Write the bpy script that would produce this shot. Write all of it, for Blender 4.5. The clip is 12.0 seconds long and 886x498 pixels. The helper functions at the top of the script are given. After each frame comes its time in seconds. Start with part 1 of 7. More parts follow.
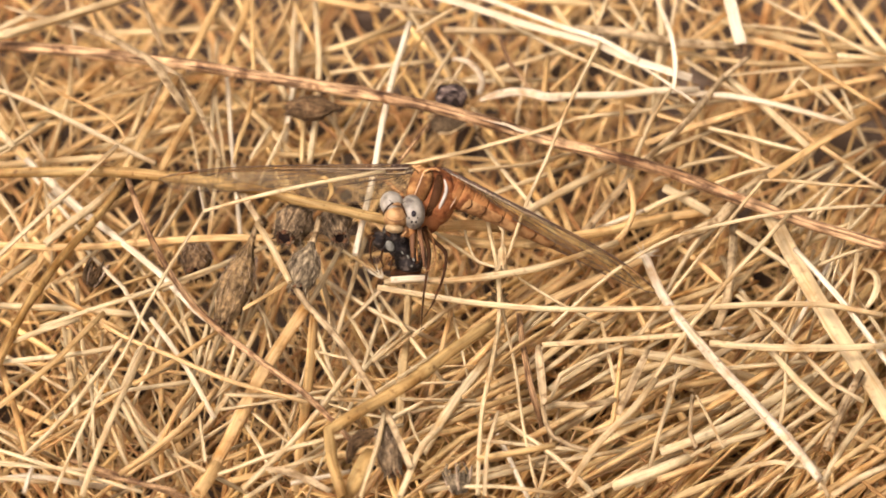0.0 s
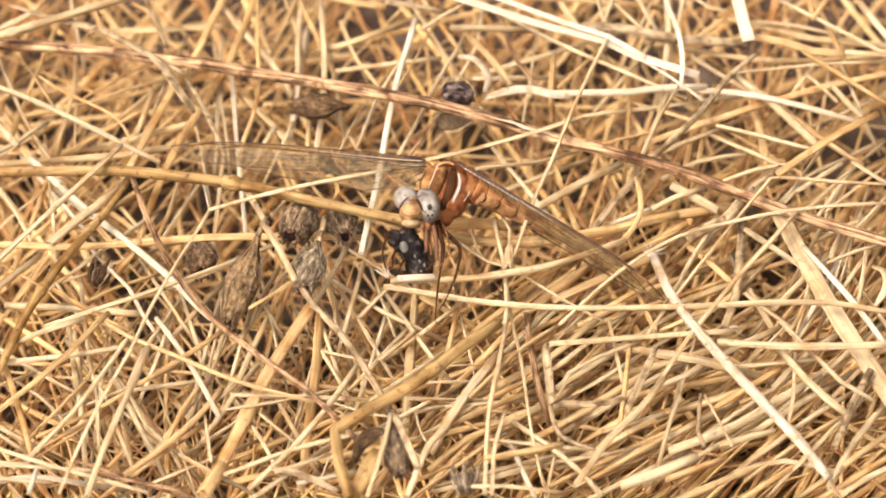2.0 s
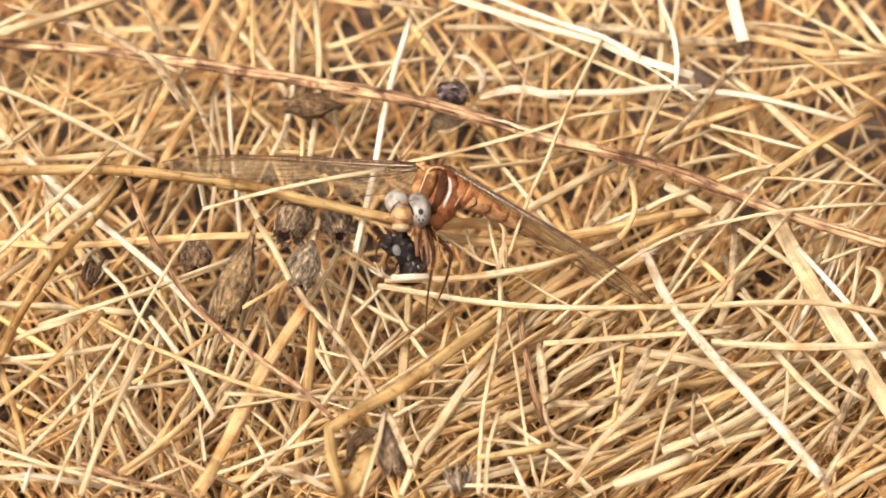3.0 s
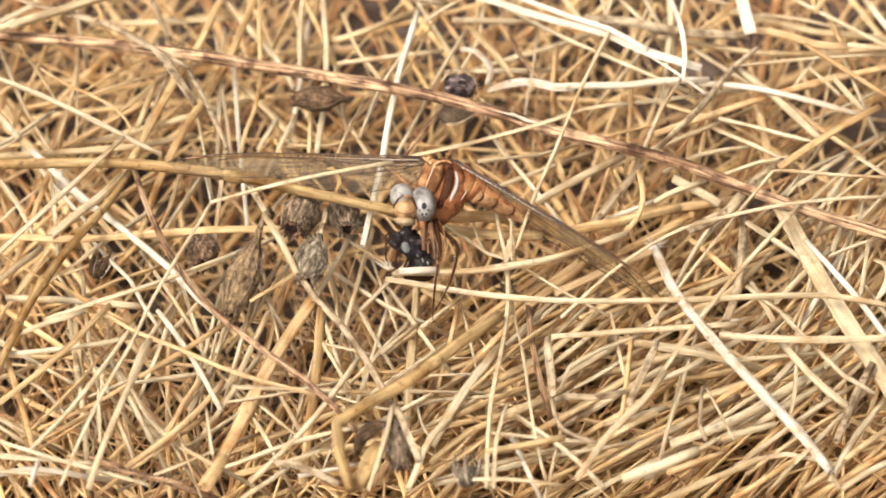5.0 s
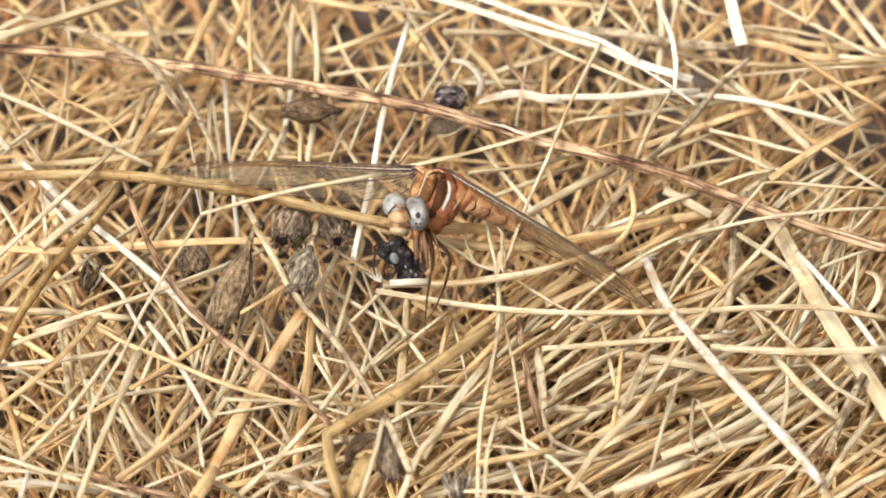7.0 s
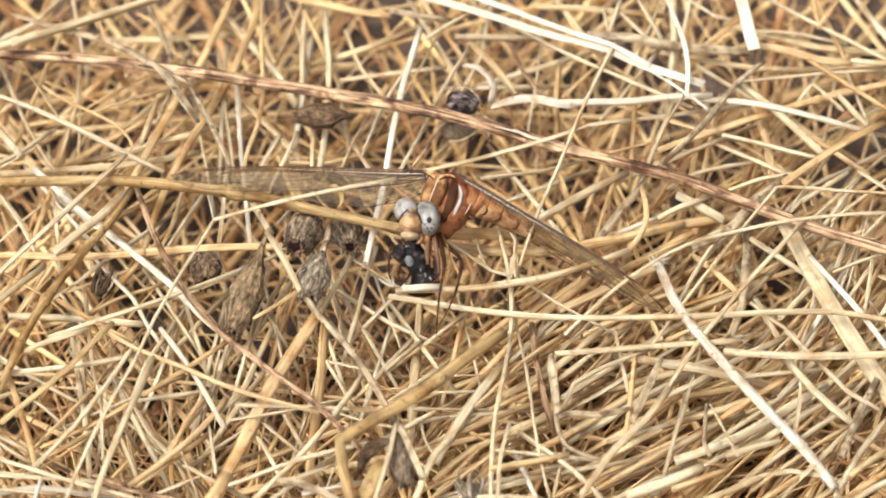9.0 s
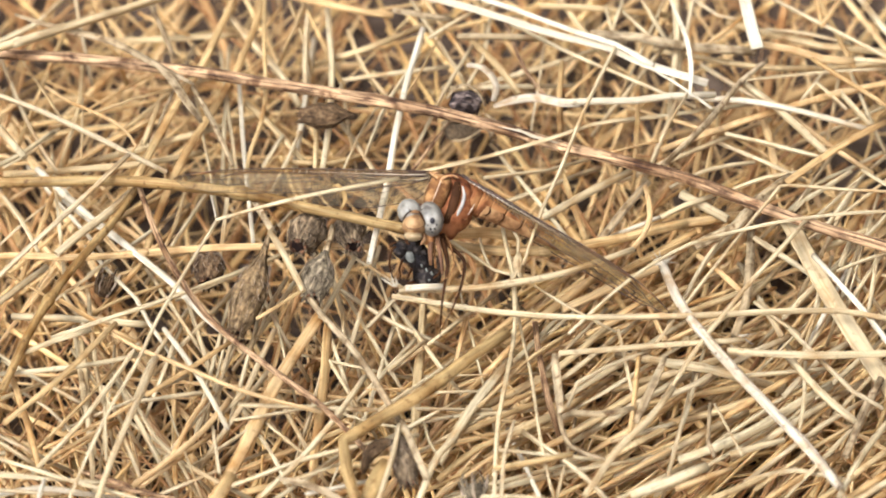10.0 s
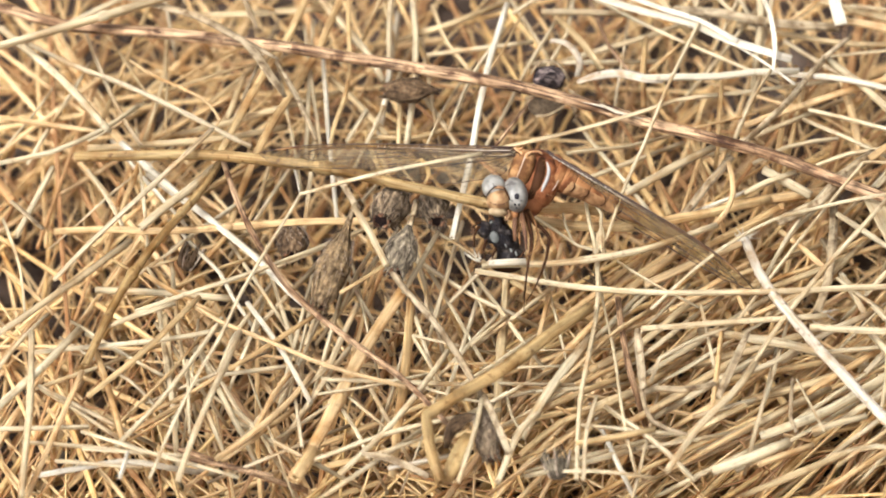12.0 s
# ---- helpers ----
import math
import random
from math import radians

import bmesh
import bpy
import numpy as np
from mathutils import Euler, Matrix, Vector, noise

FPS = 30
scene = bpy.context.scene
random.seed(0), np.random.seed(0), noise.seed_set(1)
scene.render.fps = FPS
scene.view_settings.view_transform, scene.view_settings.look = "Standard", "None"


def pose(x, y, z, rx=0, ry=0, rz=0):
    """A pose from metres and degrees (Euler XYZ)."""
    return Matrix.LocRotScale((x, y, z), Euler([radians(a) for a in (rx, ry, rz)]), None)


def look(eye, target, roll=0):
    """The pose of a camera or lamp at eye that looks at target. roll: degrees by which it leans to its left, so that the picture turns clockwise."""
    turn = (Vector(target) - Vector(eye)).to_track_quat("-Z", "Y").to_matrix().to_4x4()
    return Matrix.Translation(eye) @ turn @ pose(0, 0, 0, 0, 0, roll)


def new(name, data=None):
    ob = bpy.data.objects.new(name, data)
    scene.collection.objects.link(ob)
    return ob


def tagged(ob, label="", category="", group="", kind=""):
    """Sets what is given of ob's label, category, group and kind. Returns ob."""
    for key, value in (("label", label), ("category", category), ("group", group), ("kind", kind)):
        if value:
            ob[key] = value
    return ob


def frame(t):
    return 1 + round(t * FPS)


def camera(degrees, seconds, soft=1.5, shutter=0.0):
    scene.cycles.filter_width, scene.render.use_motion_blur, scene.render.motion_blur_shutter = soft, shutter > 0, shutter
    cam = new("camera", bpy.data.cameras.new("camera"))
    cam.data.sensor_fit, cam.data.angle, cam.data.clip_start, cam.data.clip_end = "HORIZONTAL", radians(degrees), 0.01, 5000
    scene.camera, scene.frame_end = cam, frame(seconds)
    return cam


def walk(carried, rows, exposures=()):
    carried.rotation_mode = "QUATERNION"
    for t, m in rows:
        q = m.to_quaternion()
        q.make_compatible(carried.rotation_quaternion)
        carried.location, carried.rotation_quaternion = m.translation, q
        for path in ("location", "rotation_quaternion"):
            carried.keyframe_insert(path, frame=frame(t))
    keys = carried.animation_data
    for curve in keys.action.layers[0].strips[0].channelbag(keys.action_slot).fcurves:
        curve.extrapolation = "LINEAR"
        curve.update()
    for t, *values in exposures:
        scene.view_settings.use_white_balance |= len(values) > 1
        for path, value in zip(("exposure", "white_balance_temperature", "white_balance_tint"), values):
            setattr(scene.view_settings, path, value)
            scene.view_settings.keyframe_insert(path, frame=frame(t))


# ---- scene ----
# One unit of the plan is a millimetre; the hay's top lies near z = 0.
MM = 0.001
DIST, RISE = 800.0, radians(52)
EYE = (0.0, -DIST * math.cos(RISE), DIST * math.sin(RISE))
cam = camera(8.0, 12.0, soft=1.75)
cam.data.dof.use_dof, cam.data.dof.focus_distance, cam.data.dof.aperture_fstop = True, 0.786, 23
REST = look([v * MM for v in EYE], (0, 0, 0))
# seconds, pan to the left, tilt up, roll (degrees), step back (mm)
AIM = [
    (0, -0.1029, -0.0555, 0.264, 6.9),
    (0.5, -0.0992, -0.0360, 0.283, 5.8),
    (1, -0.0127, -0.0087, 0.262, 4.6),
    (1.5, 0.0157, -0.0411, 0.167, 3.5),
    (2, -0.0450, -0.0684, 0.140, 2.7),
    (2.5, -0.0768, -0.0717, 0.258, 3.8),
    (4.5, -0.1116, -0.0962, 0.270, 2.0),
    (5, -0.0289, -0.1340, 0.205, 2.2),
    (5.5, -0.0068, -0.1415, 0.230, 3.3),
    (6, -0.0416, -0.1194, 0.291, 2.2),
    (6.5, -0.0880, -0.1034, 0.285, 1.9),
    (7, -0.1124, -0.0279, 0.197, 1.2),
    (9, 0.0003, 0.0198, 0.071, 0.5),
    (9.5, 0.0000, 0.0000, 0.000, 0.0),
    (10, 0.0301, 0.0165, -0.042, -0.3),
    (10.5, 0.1387, 0.0382, -0.145, 0.3),
    (11, 0.4067, 0.0772, 0.028, 2.1),
    (11.5, 0.7868, -0.0256, 0.180, 2.7),
    (12, 0.7818, -0.2087, 0.150, 1.0),
]
walk(cam, [(t, REST @ pose(0, 0, b * MM, tilt, pan, roll)) for t, pan, tilt, roll, b in AIM],
     exposures=[(0, 0.65, 6650, 28), (0.5, 0.75, 6600, 28), (2.5, 0.84, 6380, 26), (4.5, 0.82, 5930, 22), (7, 0.80, 5460, 17), (9, 0.77, 5460, 17), (12, 0.76, 5410, 17)])

# ---- world and sun ----
SUN_RISE, SUN_TURN = radians(60), radians(-125)
world = bpy.data.worlds.new("hazy_sky")
scene.world = world
world.use_nodes = True
wn = world.node_tree.nodes
sky = wn.new("ShaderNodeTexSky")
sky.sky_type, sky.sun_disc = "NISHITA", False
sky.sun_elevation, sky.sun_rotation = SUN_RISE, SUN_TURN
sky.dust_density, sky.ozone_density = 7.0, 0.3
haze = wn.new("ShaderNodeHueSaturation")
haze.inputs["Saturation"].default_value = 0.0
world.node_tree.links.new(sky.outputs["Color"], haze.inputs["Color"])
world.node_tree.links.new(haze.outputs["Color"], wn["Background"].inputs["Color"])
wn["Background"].inputs["Strength"].default_value = 0.2
sun = new("sun", bpy.data.lights.new("sun", "SUN"))
sun.data.energy, sun.data.angle, sun.data.color = 2.85, radians(14), (1.0, 0.965, 0.905)
sun.matrix_world = look((math.sin(SUN_TURN) * math.cos(SUN_RISE), math.cos(SUN_TURN) * math.cos(SUN_RISE), math.sin(SUN_RISE)), (0, 0, 0))


# ---- materials ----
def node_material(name, rough=0.6, spec=0.4):
    m = bpy.data.materials.new(name)
    m.use_nodes = True
    p = m.node_tree.nodes["Principled BSDF"]
    p.inputs["Roughness"].default_value = rough
    p.inputs["Specular IOR Level"].default_value = spec
    return m, m.node_tree.nodes, m.node_tree.links, p


def ramp(nodes, stops):
    r = nodes.new("ShaderNodeValToRGB")
    while len(r.color_ramp.elements) < len(stops):
        r.color_ramp.elements.new(0.5)
    for e, (at, c) in zip(r.color_ramp.elements, stops):
        e.position, e.color = at, (*c, 1)
    return r


def blend(nodes, links, kind, fac, a, b):
    x = nodes.new("ShaderNodeMix")
    x.data_type, x.blend_type = "RGBA", kind
    for sock, v in ((x.inputs[0], fac), (x.inputs[6], a), (x.inputs[7], b)):
        if isinstance(v, (int, float)):
            sock.default_value = v
        elif isinstance(v, tuple):
            sock.default_value = (*v, 1)
        else:
            links.new(v, sock)
    return x.outputs[2]


def tex_noise(nodes, links, vector, scale, detail=3.0):
    n = nodes.new("ShaderNodeTexNoise")
    n.inputs["Scale"].default_value, n.inputs["Detail"].default_value = scale, detail
    links.new(vector, n.inputs["Vector"])
    return n.outputs["Fac"]


def straw_material(name, stops, stain, fibre=0.35, island=False, rough=0.58, stain_from=0.5, band=(0.36, 0.64), fleck=0.45, blotch=210.0):
    """Dry plant fibre: a tint of its own for each piece, streaks along it, stains and fine relief."""
    m, n, l, p = node_material(name, rough, 0.18)
    if island:
        rnd = n.new("ShaderNodeNewGeometry").outputs["Random Per Island"]
    else:
        rnd = n.new("ShaderNodeObjectInfo").outputs["Random"]
    tint = ramp(n, stops)
    l.new(rnd, tint.inputs[0])
    uv = n.new("ShaderNodeUVMap").outputs["UV"]
    stretch = n.new("ShaderNodeMapping")
    stretch.inputs["Scale"].default_value = (4.5, 0.1, 1.0)
    l.new(uv, stretch.inputs["Vector"])
    streak = tex_noise(n, l, stretch.outputs[0], 1.6, 4)
    streaks = ramp(n, [(band[0], (1 - fibre,) * 3), (band[1], (1.12,) * 3)])
    l.new(streak, streaks.inputs[0])
    co = n.new("ShaderNodeTexCoord").outputs["Object"]
    blot = tex_noise(n, l, co, blotch, 5)
    blots = ramp(n, [(stain_from, (0, 0, 0)), (stain_from + 0.2, (1, 1, 1))])
    l.new(blot, blots.inputs[0])
    lengthwise = n.new("ShaderNodeMapping")
    lengthwise.inputs["Scale"].default_value = (0.6, 0.05, 1.0)
    l.new(uv, lengthwise.inputs["Vector"])
    zones = ramp(n, [(0.35, (0.86, 0.81, 0.74)), (0.62, (1.06, 1.06, 1.06))])
    l.new(tex_noise(n, l, lengthwise.outputs[0], 2.0, 3), zones.inputs[0])
    col = blend(n, l, "MULTIPLY", 1.0, tint.outputs[0], streaks.outputs[0])
    col = blend(n, l, "MULTIPLY", 1.0, col, zones.outputs[0])
    thin = n.new("ShaderNodeMapping")
    thin.inputs["Scale"].default_value = (11.0, 0.06, 1.0)
    l.new(uv, thin.inputs["Vector"])
    lines = ramp(n, [(0.34, (0.80, 0.72, 0.60)), (0.46, (1.0, 1.0, 1.0)), (0.6, (1.0, 1.0, 1.0)), (0.68, (1.06, 1.06, 1.06))])
    l.new(tex_noise(n, l, thin.outputs[0], 1.7, 2), lines.inputs[0])
    col = blend(n, l, "MULTIPLY", 1.0, col, lines.outputs[0])
    col = blend(n, l, "MIX", blots.outputs[0], col, blend(n, l, "MULTIPLY", 1.0, col, stain))
    fine = tex_noise(n, l, co, 1500.0, 2)
    speck = ramp(n, [(0.30, (0.42, 0.34, 0.26)), (0.40, (1.0, 1.0, 1.0)), (0.62, (1.0, 1.0, 1.0)), (0.74, (1.12, 1.12, 1.1))])
    l.new(tex_noise(n, l, co, 1100.0, 3), speck.inputs[0])
    col = blend(n, l, "MULTIPLY", fleck, col, speck.outputs[0])
    l.new(col, p.inputs["Base Color"])
    rel = blend(n, l, "MIX", 0.3, streak, fine)
    b = n.new("ShaderNodeBump")
    b.inputs["Strength"].default_value, b.inputs["Distance"].default_value = 0.5, 0.0002
    l.new(rel, b.inputs["Height"])
    l.new(b.outputs[0], p.inputs["Normal"])
    thru = n.new("ShaderNodeBsdfTranslucent")
    l.new(col, thru.inputs["Color"])
    both = n.new("ShaderNodeMixShader")
    both.inputs[0].default_value = 0.40
    l.new(p.outputs[0], both.inputs[1])
    l.new(thru.outputs[0], both.inputs[2])
    l.new(both.outputs[0], n["Material Output"].inputs["Surface"])
    return m


def skin_material(name, stops, scale, rough=0.5, bump=0.0001, spec=0.5):
    """A surface whose colour wanders between the stops at the given grain."""
    m, n, l, p = node_material(name, rough, spec)
    co = n.new("ShaderNodeTexCoord").outputs["Object"]
    a = tex_noise(n, l, co, scale, 5)
    r = ramp(n, stops)
    l.new(a, r.inputs[0])
    l.new(r.outputs[0], p.inputs["Base Color"])
    b = n.new("ShaderNodeBump")
    b.inputs["Strength"].default_value, b.inputs["Distance"].default_value = 0.6, bump
    l.new(tex_noise(n, l, co, scale * 4, 3), b.inputs["Height"])
    l.new(b.outputs[0], p.inputs["Normal"])
    return m


def bark_material():
    """Smooth tan-brown bark with dark lengthwise flecks, blotches and paler worn patches."""
    m, n, l, p = node_material("streaked_bark", 0.65, 0.10)
    uv = n.new("ShaderNodeUVMap").outputs["UV"]

    def along(u, v, scale, detail, stops):
        mp = n.new("ShaderNodeMapping")
        mp.inputs["Scale"].default_value = (u, v, 1.0)
        l.new(uv, mp.inputs["Vector"])
        fac = tex_noise(n, l, mp.outputs[0], scale, detail)
        r = ramp(n, stops)
        l.new(fac, r.inputs[0])
        return fac, r.outputs[0]

    hue = ramp(n, [(0, (0.288, 0.178, 0.084)), (0.5, (0.316, 0.197, 0.096)), (1, (0.258, 0.156, 0.072))])
    l.new(n.new("ShaderNodeObjectInfo").outputs["Random"], hue.inputs[0])
    _, zone = along(0.5, 0.075, 2.0, 4, [(0.38, (0.50, 0.42, 0.34)), (0.50, (0.95, 0.92, 0.88)), (0.62, (1.35, 1.36, 1.32))])
    grain, grains = along(9.0, 0.055, 2.0, 5, [(0.41, (0.30, 0.25, 0.21)), (0.49, (0.96, 0.95, 0.94)), (0.60, (1.20, 1.20, 1.18))])
    _, flecks = along(4.5, 0.085, 3.0, 4, [(0.54, (1, 1, 1)), (0.62, (0.18, 0.14, 0.11))])
    col = blend(n, l, "MULTIPLY", 1.0, hue.outputs[0], zone)
    col = blend(n, l, "MULTIPLY", 1.0, col, grains)
    col = blend(n, l, "MULTIPLY", 0.85, col, flecks)
    mottle = ramp(n, [(0.36, (0.34, 0.26, 0.20)), (0.46, (1, 1, 1)), (0.60, (1, 1, 1)), (0.68, (1.35, 1.32, 1.28))])
    l.new(tex_noise(n, l, n.new("ShaderNodeTexCoord").outputs["Object"], 520.0, 5), mottle.inputs[0])
    col = blend(n, l, "MULTIPLY", 0.9, col, mottle.outputs[0])
    l.new(col, p.inputs["Base Color"])
    b = n.new("ShaderNodeBump")
    b.inputs["Strength"].default_value, b.inputs["Distance"].default_value = 0.7, 0.0003
    l.new(grain, b.inputs["Height"])
    l.new(b.outputs[0], p.inputs["Normal"])
    return m


def pod_material(name, dark, mid, pale):
    """Dry capsule skin: fine lengthwise ribs, dusty pale patches and dark hollows."""
    m, n, l, p = node_material(name, 0.9, 0.12)
    uv = n.new("ShaderNodeUVMap").outputs["UV"]
    mp = n.new("ShaderNodeMapping")
    mp.inputs["Scale"].default_value = (14.0, 0.55, 1.0)
    l.new(uv, mp.inputs["Vector"])
    rib = tex_noise(n, l, mp.outputs[0], 1.5, 4)
    ribs = ramp(n, [(0.33, dark), (0.50, mid), (0.70, pale)])
    l.new(rib, ribs.inputs[0])
    co = n.new("ShaderNodeTexCoord").outputs["Object"]
    patch = ramp(n, [(0.34, (0.55, 0.53, 0.50)), (0.50, (0.97, 0.97, 0.96)), (0.66, (1.30, 1.27, 1.22))])
    l.new(tex_noise(n, l, co, 620.0, 4), patch.inputs[0])
    col = blend(n, l, "MULTIPLY", 1.0, ribs.outputs[0], patch.outputs[0])
    grit = ramp(n, [(0.36, (0.55, 0.52, 0.50)), (0.52, (1, 1, 1)), (0.68, (1.3, 1.28, 1.24))])
    l.new(tex_noise(n, l, co, 2600.0, 3), grit.inputs[0])
    col = blend(n, l, "MULTIPLY", 0.8, col, grit.outputs[0])
    l.new(col, p.inputs["Base Color"])
    b = n.new("ShaderNodeBump")
    b.inputs["Strength"].default_value, b.inputs["Distance"].default_value = 0.8, 0.0003
    l.new(blend(n, l, "MIX", 0.4, rib, tex_noise(n, l, co, 1900.0, 3)), b.inputs["Height"])
    l.new(b.outputs[0], p.inputs["Normal"])
    return m


STRAW = {
    "cream": straw_material("cream_straw", [(0, (0.552, 0.424, 0.216)), (0.35, (0.617, 0.510, 0.286)), (0.7, (0.576, 0.450, 0.234)), (1, (0.519, 0.408, 0.223))], (0.72, 0.58, 0.42), 0.30),
    "golden": straw_material("golden_straw", [(0, (0.579, 0.376, 0.142)), (0.5, (0.671, 0.463, 0.198)), (1, (0.598, 0.412, 0.181))], (0.693, 0.546, 0.360), 0.32),
    "tan": straw_material("tan_straw", [(0, (0.537, 0.352, 0.134)), (0.5, (0.597, 0.416, 0.168)), (1, (0.488, 0.331, 0.134))], (0.636, 0.488, 0.340), 0.34),
    "bark": bark_material(),
    "bleached": straw_material("bleached_straw", [(0, (0.553, 0.466, 0.291)), (0.5, (0.608, 0.539, 0.374)), (1, (0.553, 0.466, 0.300))], (0.78, 0.66, 0.5), 0.12, stain_from=0.64),
    "grey": straw_material("grey_straw", [(0, (0.480, 0.355, 0.180)), (0.5, (0.550, 0.420, 0.225)), (1, (0.430, 0.315, 0.162))], (0.40, 0.34, 0.27), 0.45, rough=0.8, stain_from=0.46, fleck=1.0, blotch=620.0),
    "mottled": straw_material("mottled_pale_straw", [(0, (0.580, 0.490, 0.325)), (1, (0.620, 0.525, 0.355))], (0.70, 0.58, 0.44), 0.3, rough=0.8, stain_from=0.50, fleck=0.95, blotch=420.0),
    "perch": straw_material("brown_gold_stem", [(0, (0.434, 0.285, 0.101)), (0.5, (0.478, 0.323, 0.117)), (1, (0.409, 0.267, 0.094))], (0.530, 0.410, 0.252), 0.36, stain_from=0.46, fleck=0.9),
    "dull": straw_material("dull_straw", [(0, (0.539, 0.387, 0.170)), (0.5, (0.611, 0.463, 0.222)), (1, (0.517, 0.356, 0.150))], (0.651, 0.525, 0.376), 0.34),
}
HAY_TINTS = [(0, (0.458, 0.241, 0.084)), (0.14, (0.572, 0.343, 0.123)), (0.28, (0.779, 0.533, 0.188)), (0.46, (0.916, 0.686, 0.300)), (0.58, (0.617, 0.394, 0.145)), (0.72, (0.892, 0.670, 0.316)), (0.84, (0.732, 0.504, 0.201)), (0.93, (0.550, 0.371, 0.166)), (1, (0.436, 0.223, 0.078))]
HAY = straw_material("matted_hay", HAY_TINTS, (0.620, 0.470, 0.300), 0.3, island=True)
HAY_SINGLE = straw_material("single_hay", HAY_TINTS, (0.620, 0.470, 0.300), 0.3)
SOIL = skin_material("dry_soil", [(0.3, (0.020, 0.012, 0.007)), (0.5, (0.058, 0.037, 0.021)), (0.7, (0.125, 0.086, 0.052))], 160.0, 0.95, 0.003, 0.1)
POD = pod_material("weathered_capsule", (0.059, 0.035, 0.013), (0.134, 0.085, 0.035), (0.227, 0.152, 0.068))
POD_GREY = pod_material("grey_capsule", (0.037, 0.027, 0.014), (0.118, 0.088, 0.047), (0.269, 0.210, 0.121))
POD_DARK = pod_material("dark_capsule", (0.032, 0.021, 0.010), (0.103, 0.069, 0.034), (0.247, 0.176, 0.092))
POD_BROWN = pod_material("brown_capsule", (0.027, 0.015, 0.006), (0.078, 0.045, 0.018), (0.137, 0.087, 0.040))
POD_INSIDE = skin_material("capsule_inside", [(0.38, (0.030, 0.013, 0.007)), (0.62, (0.165, 0.078, 0.032))], 1600.0, 0.9, 0.0002, 0.1)
# near-black colour that stands for the shade inside a capsule's mouth
POD_MOUTH_SHADE = skin_material("capsule_mouth_shade", [(0.38, (0.006, 0.004, 0.003)), (0.62, (0.020, 0.011, 0.007))], 1600.0, 0.95, 0.0002, 0.05)


# ---- mesh tools (millimetres in, metres out) ----
def curve_points(pts, step, kink=360.0):
    """A smooth line through the given points, about one point every step; it breaks sharply where it turns by more than kink degrees."""
    p = [Vector(q) for q in pts]
    p = [q for i, q in enumerate(p) if i == 0 or (q - p[i - 1]).length > 1e-4]
    s = [0.0]
    for a, b in zip(p, p[1:]):
        s.append(s[-1] + (b - a).length)
    ins, outs = [], []
    for i in range(len(p)):
        lo, hi = max(i - 1, 0), min(i + 1, len(p) - 1)
        if lo < i < hi:
            v0, v1 = (p[i] - p[lo]) / (s[i] - s[lo]), (p[hi] - p[i]) / (s[hi] - s[i])
            w = (s[hi] - s[i]) / (s[hi] - s[lo])
            even = v0 * w + v1 * (1 - w)
            sharp = v0.angle(v1) > radians(kink)
            ins.append(v0 if sharp else even)
            outs.append(v1 if sharp else even)
        else:
            even = (p[hi] - p[lo]) / (s[hi] - s[lo])
            ins.append(even)
            outs.append(even)
    out = []
    for i in range(len(p) - 1):
        gap = s[i + 1] - s[i]
        k = max(2, min(12, int(gap / step)))
        for j in range(k):
            t = j / k
            out.append(p[i] * (2 * t ** 3 - 3 * t * t + 1) + outs[i] * gap * (t ** 3 - 2 * t * t + t) + p[i + 1] * (3 * t * t - 2 * t ** 3) + ins[i + 1] * gap * (t ** 3 - t * t))
    out.append(p[-1])
    return out


def sweep(bm, line, radii, sides=8, flat=1.0, twist=0.0, hollow=True, spin=0.0, shift=0.0, ridges=None):
    """A tube along the line; flat below 1 makes a blade. UV: once round it, and millimetres along it."""
    uv = bm.loops.layers.uv.verify()
    rings, along = [], [0.0]
    n = len(line)
    for i, p in enumerate(line):
        t = (line[min(i + 1, n - 1)] - line[max(i - 1, 0)]).normalized()
        side = t.cross(Vector((0, 0, 1)))
        side = side.normalized() if side.length > 0.05 else Vector((1, 0, 0))
        nor = side.cross(t).normalized()
        a = spin + twist * i / max(1, n - 1)
        s2, n2 = side * math.cos(a) + nor * math.sin(a), nor * math.cos(a) - side * math.sin(a)
        ring = []
        for k in range(sides):
            q = math.tau * k / sides
            g = ridges[k] if ridges else 1.0
            ring.append(bm.verts.new((p + g * radii[i] * (math.cos(q) * s2 + flat * math.sin(q) * n2)) * MM))
        rings.append(ring)
        if i:
            along.append(along[-1] + (line[i] - line[i - 1]).length)
    for i in range(n - 1):
        for k in range(sides):
            k2 = (k + 1) % sides
            f = bm.faces.new((rings[i][k], rings[i][k2], rings[i + 1][k2], rings[i + 1][k]))
            f.smooth = True
            for loop, (u, v) in zip(f.loops, ((k, i), (k + 1, i), (k + 1, i + 1), (k, i + 1))):
                loop[uv].uv = (u / sides + shift, along[v] + 7 * shift)
    for ring, j, sgn in ((rings[0], 0, 1), (rings[-1], n - 1, -1)):
        mid = sum((v.co for v in ring), Vector()) / sides
        deep = (line[min(1, n - 1)] - line[0] if sgn == 1 else line[-2] - line[-1]).normalized() * radii[j] * MM * 1.4
        if hollow and flat > 0.5:
            inner = [bm.verts.new(mid + (v.co - mid) * 0.66) for v in ring]
            sunk = [bm.verts.new(v.co + deep) for v in inner]
            for a, b in ((ring, inner), (inner, sunk)):
                for k in range(sides):
                    k2 = (k + 1) % sides
                    bm.faces.new((a[k2], a[k], b[k], b[k2]) if sgn == 1 else (a[k], a[k2], b[k2], b[k]))
            bm.faces.new(sunk[::-1] if sgn == 1 else sunk)
        else:
            bm.faces.new(ring[::-1] if sgn == 1 else ring)
    return bm


